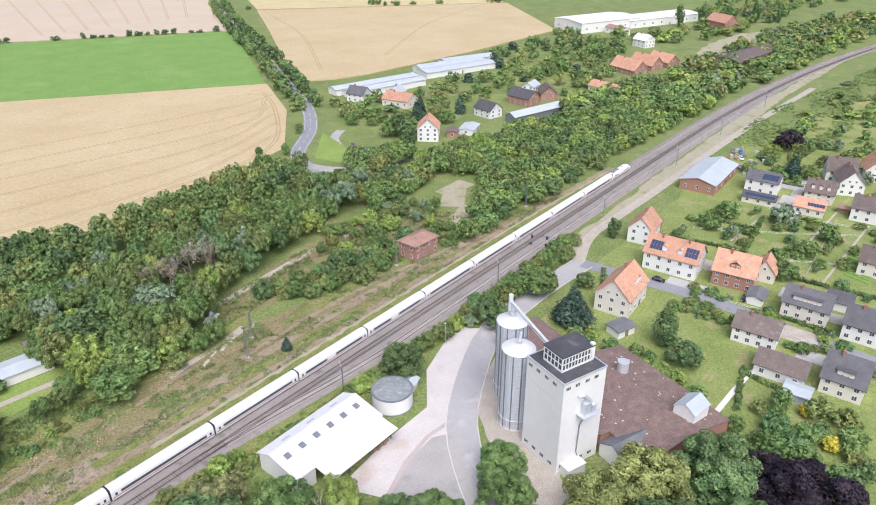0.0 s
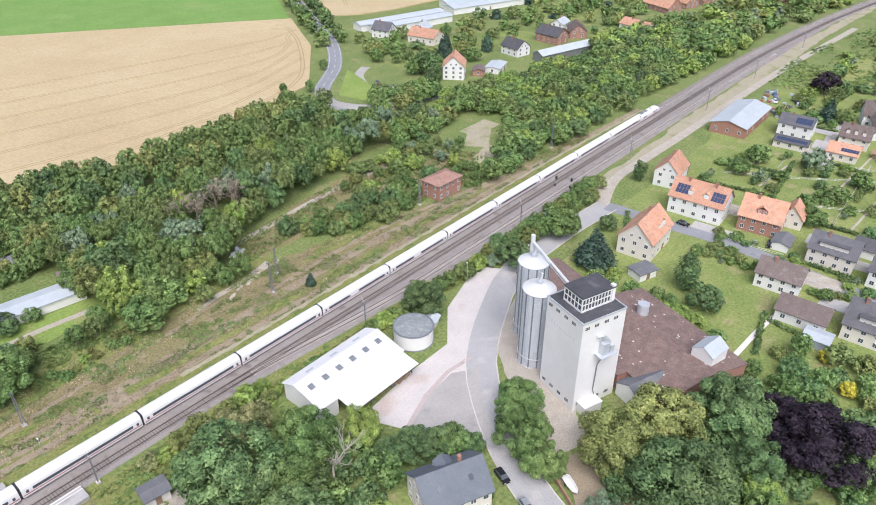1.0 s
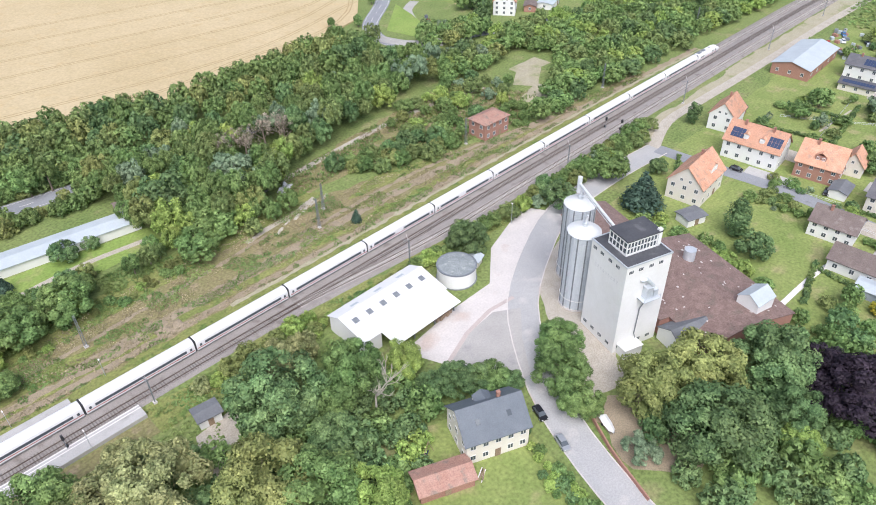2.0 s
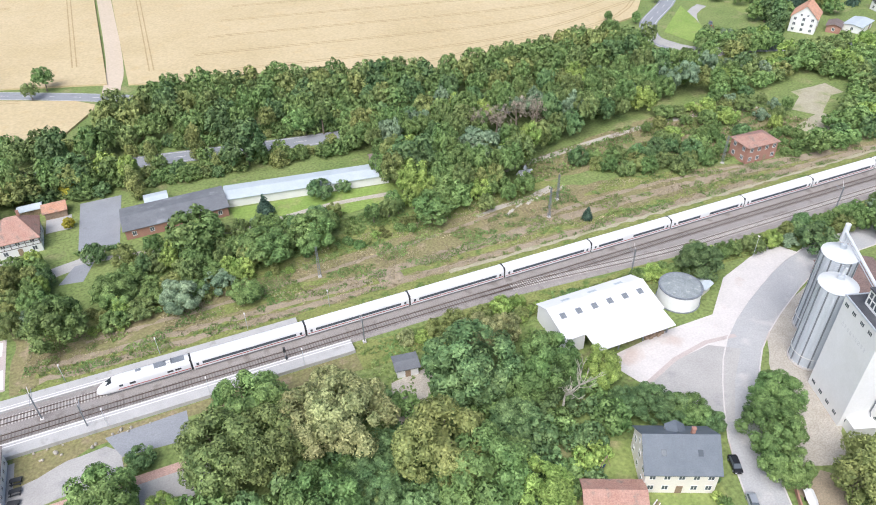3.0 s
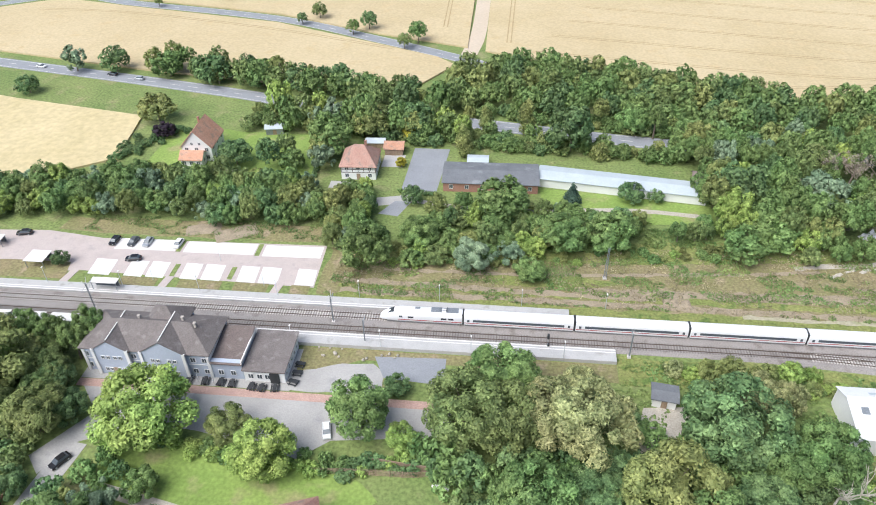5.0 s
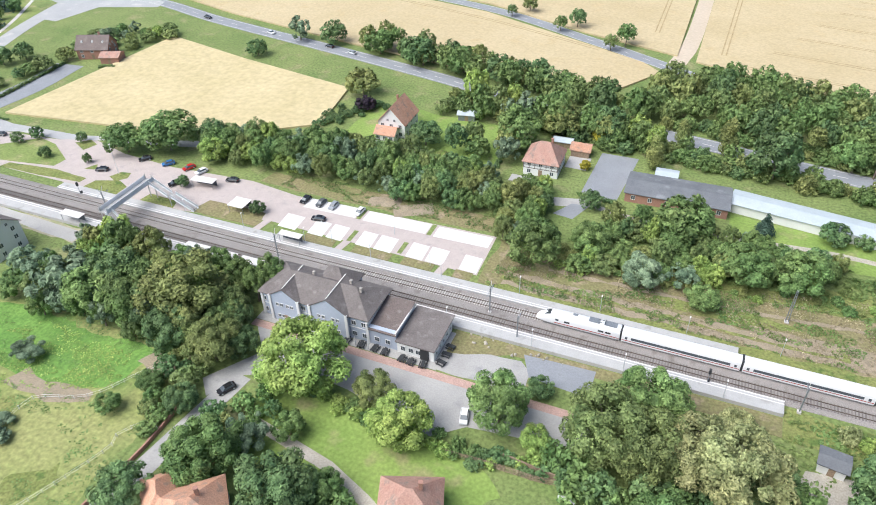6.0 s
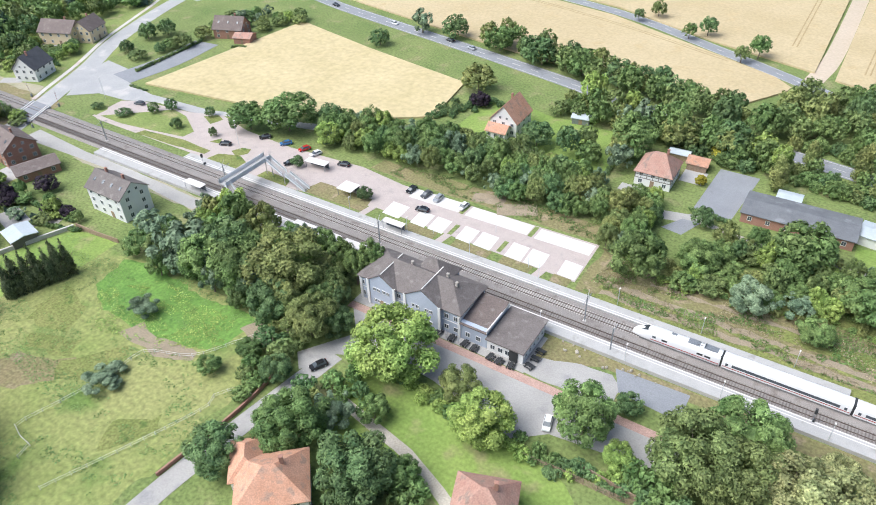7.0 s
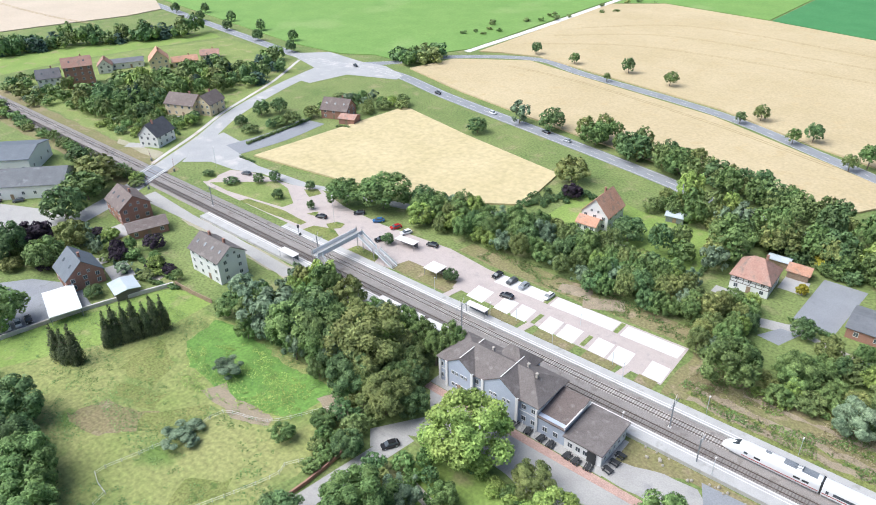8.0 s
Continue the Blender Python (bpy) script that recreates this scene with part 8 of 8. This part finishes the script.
def car_thing(paint, label):
    c = empty("car", Matrix(), label, "car", "parked cars")
    bm = bmesh.new()
    rows = []
    for x, w, z0, z1 in ((-2.15, 0.78, 0.42, 0.62), (-2.05, 0.86, 0.28, 0.82), (-1.2, 0.9, 0.25, 0.92), (0.9, 0.9, 0.25, 0.95), (1.9, 0.88, 0.28, 0.98), (2.1, 0.8, 0.4, 0.85)):
        rows.append([bm.verts.new(v) for v in ((x, -w, z0), (x, -w, z1 - 0.12), (x, -w + 0.12, z1), (x, w - 0.12, z1), (x, w, z1 - 0.12), (x, w, z0))])
    for a, b in zip(rows, rows[1:]):
        for i in range(6):
            bm.faces.new((a[i], b[i], b[(i + 1) % 6], a[(i + 1) % 6]))
    bm.faces.new(rows[0])
    bm.faces.new(rows[-1][::-1])
    bmesh.ops.recalc_face_normals(bm, faces=bm.faces)
    part("body", bm, paint, c)
    bm = bmesh.new()
    lo = [bm.verts.new(v) for v in ((-1.25, -0.8, 0.9), (1.75, -0.8, 0.93), (1.75, 0.8, 0.93), (-1.25, 0.8, 0.9))]
    hi = [bm.verts.new(v) for v in ((-0.45, -0.62, 1.42), (1.3, -0.62, 1.42), (1.3, 0.62, 1.42), (-0.45, 0.62, 1.42))]
    for i in range(4):
        bm.faces.new((lo[i], lo[(i + 1) % 4], hi[(i + 1) % 4], hi[i]))
    bm.faces.new(hi)
    part("glasshouse", bm, M_GLASS, c, "dark car windows")
    part("roof", boxed((0.43, 0, 1.44, 1.72, 1.26, 0.06)), paint, c)
    for x in (-1.35, 1.3):
        for s in (-1, 1):
            bm = bmesh.new()
            rod(bm, (x, s * 0.72, 0.32), (x, s * 0.92, 0.32), 0.32, 14)
            w = part("wheel", bm, M_DARK, c)
            bm = bmesh.new()
            rod(bm, (x, s * 0.90, 0.32), (x, s * 0.935, 0.32), 0.19, 10)
            part("rim", bm, M_STEEL, w)
    for s in (-1, 1):
        part("headlight", boxed((-2.1, s * 0.62, 0.66, 0.1, 0.34, 0.14)), M_FRAME, c)
        part("tail_light", boxed((2.08, s * 0.66, 0.76, 0.08, 0.26, 0.16)), M_TRAINRED, c)
    return c


PAINT = {"black": plain("black car paint", (0.02, 0.02, 0.022), 0.25), "white": plain("white car paint", (0.75, 0.75, 0.75), 0.25), "red": plain("red car paint", (0.45, 0.03, 0.025), 0.25),
         "blue": plain("blue car paint", (0.05, 0.16, 0.36), 0.25), "silver": plain("silver car paint", (0.48, 0.50, 0.52), 0.3, 0.5), "grey": plain("dark grey car paint", (0.08, 0.085, 0.09), 0.3)}
CARS = {}
WORD = {"black": "glossy black car", "white": "clean white car", "red": "bright red car", "blue": "mid blue car", "silver": "silver metallic car", "grey": "dark grey car"}


def car(colour, x, y, rot, where, z=0.06):
    m = pose(x, y, z, 0, 0, rot)
    key = colour + where
    if key not in CARS:
        CARS[key] = car_thing(PAINT[colour], WORD[colour] + " " + where)
        CARS[key].matrix_basis = m
    else:
        copy_thing(CARS[key], m)


for colour, x, y, rot in (("black", 86.3, -70.5, 68), ("silver", 83.4, -78.5, 66)):
    car(colour, x, y, rot, "parked along the mill road", 0.07)
for colour, x, y, rot in (("black", -108, 25, 86), ("grey", -102.5, 25, 84), ("silver", -98.2, 25, 88), ("white", -89.3, 25, 86), ("black", -99, 17.5, 8), ("black", -136, 26.6, 12), ("white", -148.8, 27.4, 70),
                          ("red", -154.3, 28, 66), ("blue", -162.6, 27.8, 50), ("black", -172.2, 27.6, 50), ("black", -152.3, 18.4, 60), ("black", -181, 17, 20)):
    car(colour, x, y, rot, "parked at the station", 0.065)
car("grey", -234.6, 23.4, 15, "parked at the station", 0.06)
for colour, x, y, rot in (("white", -33.2, -35, 104), ("black", -84.6, -47, 62)):
    car(colour, x, y, rot, "on the station street", 0.07)
for colour, x, y, rot in (("white", -200.2, -84, 168), ("white", -199.6, -81.2, 168), ("black", -199, -78.5, 168), ("white", -201, -87, 168)):
    car(colour, x, y, rot, "in an asphalt yard", 0.06)
for colour, x, y, rot in (("black", -240, 150.5, 170), ("silver", -150, 133.5, -12), ("black", -163, 136.8, -12), ("black", -314, 160.5, 160), ("black", -70, 113.5, -10), ("white", -198, 143, 168)):
    car(colour, x, y, rot, "on the country road", 0.07)
for colour, x, y, rot in (("black", 210.5, -54, 92), ("black", 216, -80.5, 10), ("red", 240, 118, 50), ("red", 243.5, 121, 50), ("grey", 247, 126, 50), ("black", 354, -46, 40), ("red", 343, -33, 30), ("white", 350, -37, 30),
                          ("blue", 359, -34, 30), ("white", 331, -72, 90)):
    car(colour, x, y, rot, "parked in the village", 0.07)
for colour, x, y, rot in (("black", -290, -53, 60), ("grey", -284, -47, 60), ("silver", -298, -58, 60)):
    car(colour, x, y, rot, "in the farm yard", 0.06)

# ---- masts, lamps, signals ----


def lattice_mast(x, y, h):
    m = empty("lattice_mast", pose(x, y, 0), "slender rusty steel lattice mast", "mast", "railway masts")
    w = 0.32
    for sx in (-1, 1):
        for sy in (-1, 1):
            bm = bmesh.new()
            rod(bm, (sx * w, sy * w, 0), (sx * w * 0.5, sy * w * 0.5, h), 0.06, 4)
            part("leg", bm, M_STEELD, m)
    bm = bmesh.new()
    n = int(h / 0.8)
    for k in range(n):
        a, b = w * (1 - 0.5 * k / n), w * (1 - 0.5 * (k + 1) / n)
        z0, z1 = h * k / n, h * (k + 1) / n
        s = 1 if k % 2 else -1
        for q in (-1, 1):
            rod(bm, (-s * a, q * a, z0), (s * b, q * b, z1), 0.03, 3)
            rod(bm, (q * a, -s * a, z0), (q * b, s * b, z1), 0.03, 3)
    tagged(part("lacing", bm, M_STEELD, m), kind="stuff")
    part("footing", boxed((0, 0, 0.15, 1.0, 1.0, 0.3)), M_CONCRETE, m)


for x, y, h in ((97, 19, 10), (164, 22.5, 10), (236, 14.5, 10), (326, 22, 9), (28, 20, 10), (104, 26, 9), (400, 16, 9)):
    lattice_mast(x, y, h)


def line_mast(x, y, h, arms):
    m = empty("line_mast", pose(x, y, 0), "grey steel railway mast with cantilever arms", "mast", "railway masts")
    bm = boxed((0, 0, h / 2, 0.24, 0.24, h))
    part("pole", bm, M_STEELD, m)
    for s in arms:
        bm = bmesh.new()
        rod(bm, (0, 0, h - 0.6), (0, s * 2.6, h - 0.9), 0.06, 5)
        rod(bm, (0, 0, h - 2.2), (0, s * 2.4, h - 1.0), 0.05, 5)
        part("arm", bm, M_STEELD, m)
        bm = bmesh.new()
        rod(bm, (0, s * 0.1, h - 0.4), (0, s * 0.9, h + 1.4), 0.06, 5)
        part("horn", bm, M_PALE, m, "pale insulator horn")
    part("footing", boxed((0, 0, 0.3, 0.8, 0.8, 0.5)), M_CONCRETE, m)


for x, y in ((-39, -2.4), (-100, -2.4), (-160, -2.4), (-220, -2.4)):
    line_mast(x, y, 8.2, (-1, 1))
for x in (102, 173, 244, 319, 380, 450):
    line_mast(x, -14.2 + ty(x) if x < 200 else -16.5 + ty(x), 9.5, (1,))
for x in (31, -30):
    line_mast(x, -8.2 if x > 0 else -8.9, 7.5, (1,))


def lamp_post(x, y, h, z=0.0):
    m = empty("lamp_post", pose(x, y, z), "slim grey platform lamp post", "lamp post", "lamp posts")
    bm = bmesh.new()
    rod(bm, (0, 0, 0), (0, 0, h), 0.07, 6, 0.05)
    part("pole", bm, M_STEEL, m)
    part("lamp_head", boxed((0, 0.15, h + 0.06, 0.3, 0.6, 0.14)), M_PALE, m, "pale lamp head")


for k in range(9):
    lamp_post(27 - 20.5 * k, 7.6 if k < 4 else 5.2, 5.0, 0 if k < 4 else 1.0)
for k in range(8):
    lamp_post(16 - 21 * k, -10.6, 5.0, 1.0)
for x, y, h in ((-174, 17, 11), (-251, 20, 9), (-60, 9.5, 4), (-90, 9.5, 4), (-75, 19, 4), (137, -20.5, 7), (152, -23, 6)):
    lamp_post(x, y, h)


def signal(x, y):
    m = empty("railway_signal", pose(x, y, 0), "railway signal post with dark light box", "signal", "railway signals")
    bm = bmesh.new()
    rod(bm, (0, 0, 0.4), (0, 0, 4.6), 0.08, 6)
    part("post", bm, M_STEELD, m)
    part("light_box", boxed((0, 0, 4.3, 0.5, 0.6, 1.2)), M_DARK, m, "black light box")
    part("base_box", boxed((0.2, 0.4, 1.2, 0.5, 0.6, 0.8)), M_DARK, m)


signal(12.5, -7.3)
signal(206, -6.8)
signal(208, -12)
signal(-176, 2.6)

# level crossing barriers
for x, y, rot, open_ in ((-261.5, 6.5, 10, 1), (-279.5, 6.5, 190, 1), (-254, -9.4, 10, 1), (-270.5, -9.4, 190, 1)):
    m = empty("crossing_barrier", pose(x, y, 0, 0, 0, rot), "raised red and white level crossing barrier", "barrier", "crossing barriers")
    part("cabinet", boxed((0, 0, 0.6, 0.5, 0.6, 1.2)), M_STEELD, m)
    bm = bmesh.new()
    rod(bm, (0, 0, 1.1), (0.6, 0, 6.4), 0.07, 6)
    part("boom", bm, M_PALE, m)
    bm = bmesh.new()
    for k in range(4):
        rod(bm, (0.1 + 0.13 * k, 0, 1.9 + 1.15 * k), (0.16 + 0.13 * k, 0, 2.45 + 1.15 * k), 0.078, 6)
    part("stripe", bm, M_TRAINRED, m, "red boom stripe")
part_boxes = [(-267.6, 0, 0.60, 12, 1.2, 0.14), (-265.4, -4.7, 0.60, 12, 1.2, 0.14), (-266.5, -2.35, 0.55, 12, 2.9, 0.14), (-268.8, 2.6, 0.45, 12, 3.2, 0.2), (-264.4, -7.0, 0.45, 12, 3.0, 0.2)]
tagged(part("crossing_deck", boxed(*part_boxes), M_ASPHALT), "dark rubber and asphalt level crossing deck", "crossing", kind="structure")
for x in (-272.2, -270.8, -262.8, -261.6):
    road("crossing_line", [(x + 2.9, -7), (x - 2.2, 4)], 0.35, M_PALE, 0.735, "white edge line on the level crossing")

# road markings


def dashes(pts, dash, gap, w, z, shift=0.0, a=0, b=1e9):
    line = smooth(pts, 2.0)
    line = offset_line(line, shift)
    run, bm, on = 0.0, bmesh.new(), []
    for p, q in zip(line, line[1:]):
        L = (q - p).length
        if run % (dash + gap) < dash and a < run < b:
            v = (q - p).normalized()
            s = Vector((-v.y, v.x, 0)) * w / 2
            vs = [bm.verts.new((*(o.xy), z)) for o in (p + s, p - s, q - s, q + s)]
            bm.faces.new(vs)
        run += L
    return bm


for pts in (ROAD_N, ROAD_NE, ROAD_F):
    tagged(part("centre_line", dashes(pts, 4, 6, 0.2, 0.075), M_PALE), "white dashed centre line", "road marking", kind="structure")
    for s in (-1, 1):
        tagged(part("edge_line", dashes(pts, 1e9, 0, 0.16, 0.075, s * 3.2), M_PALE), "white edge line", "road marking", kind="structure")

# ---- fences, walls, loose things ----


def fence(pts, h, gap, material, label, rails=2, post=0.09, name="fence"):
    f = empty(name, Matrix(), label, "fence", "fences")
    line = smooth(pts, gap)
    for p in line:
        part("post", boxed((p.x, p.y, h / 2, post, post, h)), material, f)
    for k in range(rails):
        bm = bmesh.new()
        z = h * (k + 1) / rails - 0.12
        for p, q in zip(line, line[1:]):
            rod(bm, (p.x, p.y, z), (q.x, q.y, z), 0.035, 4)
        part("rail", bm, material, f)
    return f


fence([(-34, -45), (-24, -44.4), (-14, -44.2), (-9, -43)], 1.9, 2.2, M_WOOD, "brown timber garden fence behind the square", 10, 0.12, "timber_fence")
fence([(-120.5, -98), (-121.5, -94.9), (-128.3, -93.7), (-126.2, -84.6), (-123.2, -72.2), (-122.9, -64.8), (-112, -59.9), (-106.2, -51.2), (-100.7, -41.7)], 1.2, 2.6, M_WHITEFENCE, "white post-and-rail paddock fence")
fence([(-110, -100), (-100.5, -77.5), (-97.4, -68.1), (-98.3, -65.9), (-94.8, -60.9), (-91.6, -61.3)], 1.2, 2.6, M_WHITEFENCE, "white post-and-rail paddock fence")
bm = bmesh.new()
ribbon(bm, smooth([(-199, -100), (-196.3, -87.5), (-191.3, -64.4), (-187.6, -53.8), (-183, -41.5)], 4), [(0.3, 0), (0.3, 1.2), (-0.3, 1.2), (-0.3, 0)])
tagged(part("garden_wall", bm, M_CONCRETE), "low pale concrete garden wall", "wall", kind="structure")
bm = bmesh.new()
ribbon(bm, smooth([(-182.6, -41), (-174, -40.6), (-165, -39.7)], 4), [(0.12, 0), (0.12, 1.5), (-0.12, 1.5), (-0.12, 0)])
tagged(part("garden_wall", bm, M_WOOD), "dark brown timber garden fence", "wall", kind="structure")
bm = bmesh.new()
ribbon(bm, smooth([(-91.5, -52), (-91, -66), (-93, -86)], 4), [(0.2, 0), (0.2, 1.0), (-0.2, 1.0), (-0.2, 0)])
tagged(part("lane_wall", bm, M_BRICK), "low brick wall along the lane", "wall", kind="structure")
bm = bmesh.new()
ribbon(bm, smooth([(95, -76), (89, -86), (84, -98)], 4), [(0.15, 0), (0.15, 1.1), (-0.15, 1.1), (-0.15, 0)])
tagged(part("road_wall", bm, M_BRICK), "low brick wall along the mill road", "wall", kind="structure")
bm = bmesh.new()
ribbon(bm, smooth([(-24, -41.5), (-14, -42.5), (-7, -43)], 4), [(0.1, 0), (0.1, 1.8), (-0.1, 1.8), (-0.1, 0)])
tagged(part("board_fence", bm, M_WOOD), "weathered timber board fence", "fence", kind="structure")
carport = empty("carport", pose(-197.1, -69.1, 0, 0, 0, -16), "open carport with a white flat roof", "carport")
part("roof", boxed((0, 0, 3.0, 15.4, 8.8, 0.25)), M_WHITE, carport)
for i in (-1, -0.33, 0.33, 1):
    for j in (-1, 1):
        part("post", boxed((i * 7.3, j * 4.1, 1.45, 0.2, 0.2, 2.9)), M_STEELD, carport)
RJ = random.Random(12)
M_SHEETWHITE = surface("white plastic sheet", (0.72, 0.72, 0.72), (0.62, 0.62, 0.62), 1, 5, 0.5, 0.3)


def crumpled(name, x, y, sx, sy, h, rot, material, label, cat, seed):
    bm = bmesh.new()
    bmesh.ops.create_grid(bm, x_segments=14, y_segments=7, size=0.5)
    for v in bm.verts:
        n = noise.noise(Vector((v.co.x * 4, v.co.y * 4, seed)))
        edge = 1 - (max(abs(v.co.x), abs(v.co.y)) * 2) ** 4
        v.co = Vector((v.co.x * sx + 0.3 * n, v.co.y * sy + 0.25 * n, max(0, h * (0.45 + 0.9 * n)) * max(edge, 0)))
    bmesh.ops.solidify(bm, geom=bm.faces[:], thickness=0.03)
    return tagged(part(name, bm, material, None, "", pose(x, y, 0.06, 0, 0, rot)), label, cat)


crumpled("plastic_sheet", 103, 44.4, 6, 3.2, 1.6, 30, M_SHEETWHITE, "crumpled white plastic sheeting in the weeds", "sheet", 1)
for k, (x, y) in enumerate(((88, 26), (92, 28), (96, 28.5), (100, 30), (104, 31), (108, 31))):
    crumpled("rubble_bank", x, y, RJ.uniform(3, 5), RJ.uniform(0.6, 1.1), 0.35, 25 + RJ.uniform(-15, 15), M_GRAVEL, "heap of pale rubble on the verge", "rubble", k)
for k, (x, y, r) in enumerate(((45, 11.5, 3.4), (-75, 32, 6), (-85, 33, 5), (214, 30, 9), (225, 44, 10), (234, 50, 9))):
    crumpled("soil_mound", x, y, r * 2, r, 0.5, RJ.uniform(0, 40), M_SOIL if k < 3 else M_SAND, "bare soil patch on the verge", "soil", k + 9)
for k in range(16):
    x, y = RJ.uniform(-42, -18), RJ.uniform(-14.5, -10.8)
    bm = bmesh.new()
    bmesh.ops.create_icosphere(bm, subdivisions=1, radius=RJ.uniform(0.2, 0.5))
    for v in bm.verts:
        v.co *= RJ.uniform(0.7, 1.2)
    tagged(part("boulder", bm, M_GRAVEL, None, "", Matrix.Translation((x, y, 0.2))), "pale boulder beside the platform", "boulder", "boulders")
for k in range(22):
    x, y = RJ.uniform(330, 365), RJ.uniform(-48, -28)
    bm = boxed((0, 0, 0.6, RJ.uniform(1, 3), RJ.uniform(0.8, 2), 1.2))
    tagged(part("crate", bm, RJ.choice((M_STEELD, M_WOOD, M_SHEETROOF, M_BRICK)), None, "", pose(x, y, 0.03, 0, 0, RJ.uniform(0, 90))), "stored scrap crate in the workshop yard", "crate", "crates in the yard")
for pts in ([(256, -63), (281, -65)], [(253.6, -85), (319.7, -88.6)], [(241.8, -97.5), (302.9, -100.9)]):
    road("plot_path", pts, 0.8, M_GRAVEL, 0.06, "pale narrow path between garden plots", cat="path")
# vegetable beds
for k in range(9):
    bm = bmesh.new()
    ribbon(bm, smooth([(255 + 2.4 * k, -101.5 + 0.2 * k), (252 + 2.4 * k, -110 + 0.2 * k)], 2), [(0.6, 0), (0.5, 0.3), (-0.5, 0.3), (-0.6, 0)])
    tagged(part("vegetable_bed", bm, M_CLOVER if k % 2 else M_CROP), "long green vegetable bed", "vegetable bed", "vegetable beds")
# bare limbs of the half-dead tree
bm = bmesh.new()
RB = random.Random(4)


def limb(p, d, length, r, depth):
    q = p + d * length
    rod(bm, p, q, r, 5, r * 0.6)
    if depth:
        for _ in range(3):
            e = (d + Vector((RB.uniform(-.7, .7), RB.uniform(-.7, .7), RB.uniform(-.1, .6)))).normalized()
            limb(q, e, length * RB.uniform(0.6, 0.8), r * 0.6, depth - 1)


limb(Vector((0, 0, 0)), Vector((-0.05, -0.1, 1)).normalized(), 6.5, 0.32, 4)
tagged(part("bare_tree", bm, M_PALEBARK, None, "", pose(62.4, -45.5, 0)), "leafless pale dead tree among green crowns", "tree")

bench = empty("garden_bench", pose(-8.6, -46.2, 0.03, 0, 0, -8), "long white garden bench on a lawn", "bench")
part("seat", boxed((0, 0, 0.46, 3.4, 0.5, 0.07)), M_WHITEFENCE, bench)
part("backrest", boxed((0, 0.27, 0.8, 3.4, 0.06, 0.5)), M_WHITEFENCE, bench)
for x in (-1.5, 0, 1.5):
    part("leg", boxed((x, 0, 0.22, 0.08, 0.44, 0.44)), M_WHITEFENCE, bench)
# garden of the slate house
swing = empty("garden_swing", pose(62.5, -60.5, 0.03, 0, 0, 30), "timber garden swing frame with a dark blue cover", "swing")
bm = bmesh.new()
for s in (-1.4, 1.4):
    rod(bm, (s, -1.0, 0), (s, 0, 2.3), 0.06, 5)
    rod(bm, (s, 1.0, 0), (s, 0, 2.3), 0.06, 5)
part("stand", bm, M_WOOD, swing)
bm = bmesh.new()
rod(bm, (-1.7, 0, 2.3), (1.7, 0, 2.3), 0.07, 6)
part("crossbar", bm, M_WOOD, swing)
part("seat", boxed((0, 0, 0.6, 1.5, 0.5, 0.08), (0, 0.25, 0.95, 1.5, 0.06, 0.6)), plain("dark blue cloth", (0.03, 0.05, 0.10), 0.8), swing, "dark blue covered seat")
RW = random.Random(31)
for x, y, n in ((54.5, -57.5, 7), (66.5, -71.5, 5)):
    pile = empty("timber_pile", pose(x, y, 0.04, 0, 0, RW.uniform(0, 90)), "loose pile of old boards in the garden", "timber pile", "timber piles")
    for k in range(n):
        part("board", boxed((0, 0, 0, RW.uniform(1.8, 3.2), 0.22, 0.08)), M_WOOD if k % 3 else M_PALE, pile, "", pose(RW.uniform(-0.3, 0.3), 0.26 * (k % 4) - 0.5, 0.06 + 0.09 * (k // 4), 0, 0, RW.uniform(-10, 10)))

# garden fences
for pts in ([(244, -70), (262, -104), (268, -128)], [(258, -48), (270, -70), (290, -100)], [(236, -66), (292, -62)], [(240, -92), (300, -90)], [(292, -74), (300, -110)], [(210, -66), (212, -86)], [(204, -86), (202, -104)]):
    fence(pts, 1.0, 3.2, M_STEEL, "low pale garden fence between plots", 2, 0.06, "garden_fence")
# covered boat on a trailer
bt = empty("boat_trailer", pose(93.5, -82.5, 0.05, 0, 0, 62), "white covered boat on a trailer", "boat trailer")
bm = bmesh.new()
rows = []
for x, w, z in ((-2.6, 0.05, 1.2), (-1.8, 0.7, 1.25), (0, 1.0, 1.35), (2.2, 0.95, 1.3)):
    rows.append([bm.verts.new(v) for v in ((x, -w, 0.95), (x, -w * 0.5, z), (x, 0, z + 0.25), (x, w * 0.5, z), (x, w, 0.95), (x, 0, 0.55))])
for a, b in zip(rows, rows[1:]):
    for i in range(6):
        bm.faces.new((a[i], b[i], b[(i + 1) % 6], a[(i + 1) % 6]))
bm.faces.new(rows[-1])
bmesh.ops.recalc_face_normals(bm, faces=bm.faces)
part("hull", bm, M_FRAME, bt)
part("frame", boxed((0, -0.5, 0.5, 4.6, 0.1, 0.1), (0, 0.5, 0.5, 4.6, 0.1, 0.1), (0.6, 0, 0.45, 0.1, 1.6, 0.1)), M_STEELD, bt)
for s in (-1, 1):
    bm = bmesh.new()
    rod(bm, (0.6, s * 0.8, 0.32), (0.6, s * 0.98, 0.32), 0.32, 12)
    part("wheel", bm, M_DARK, bt)
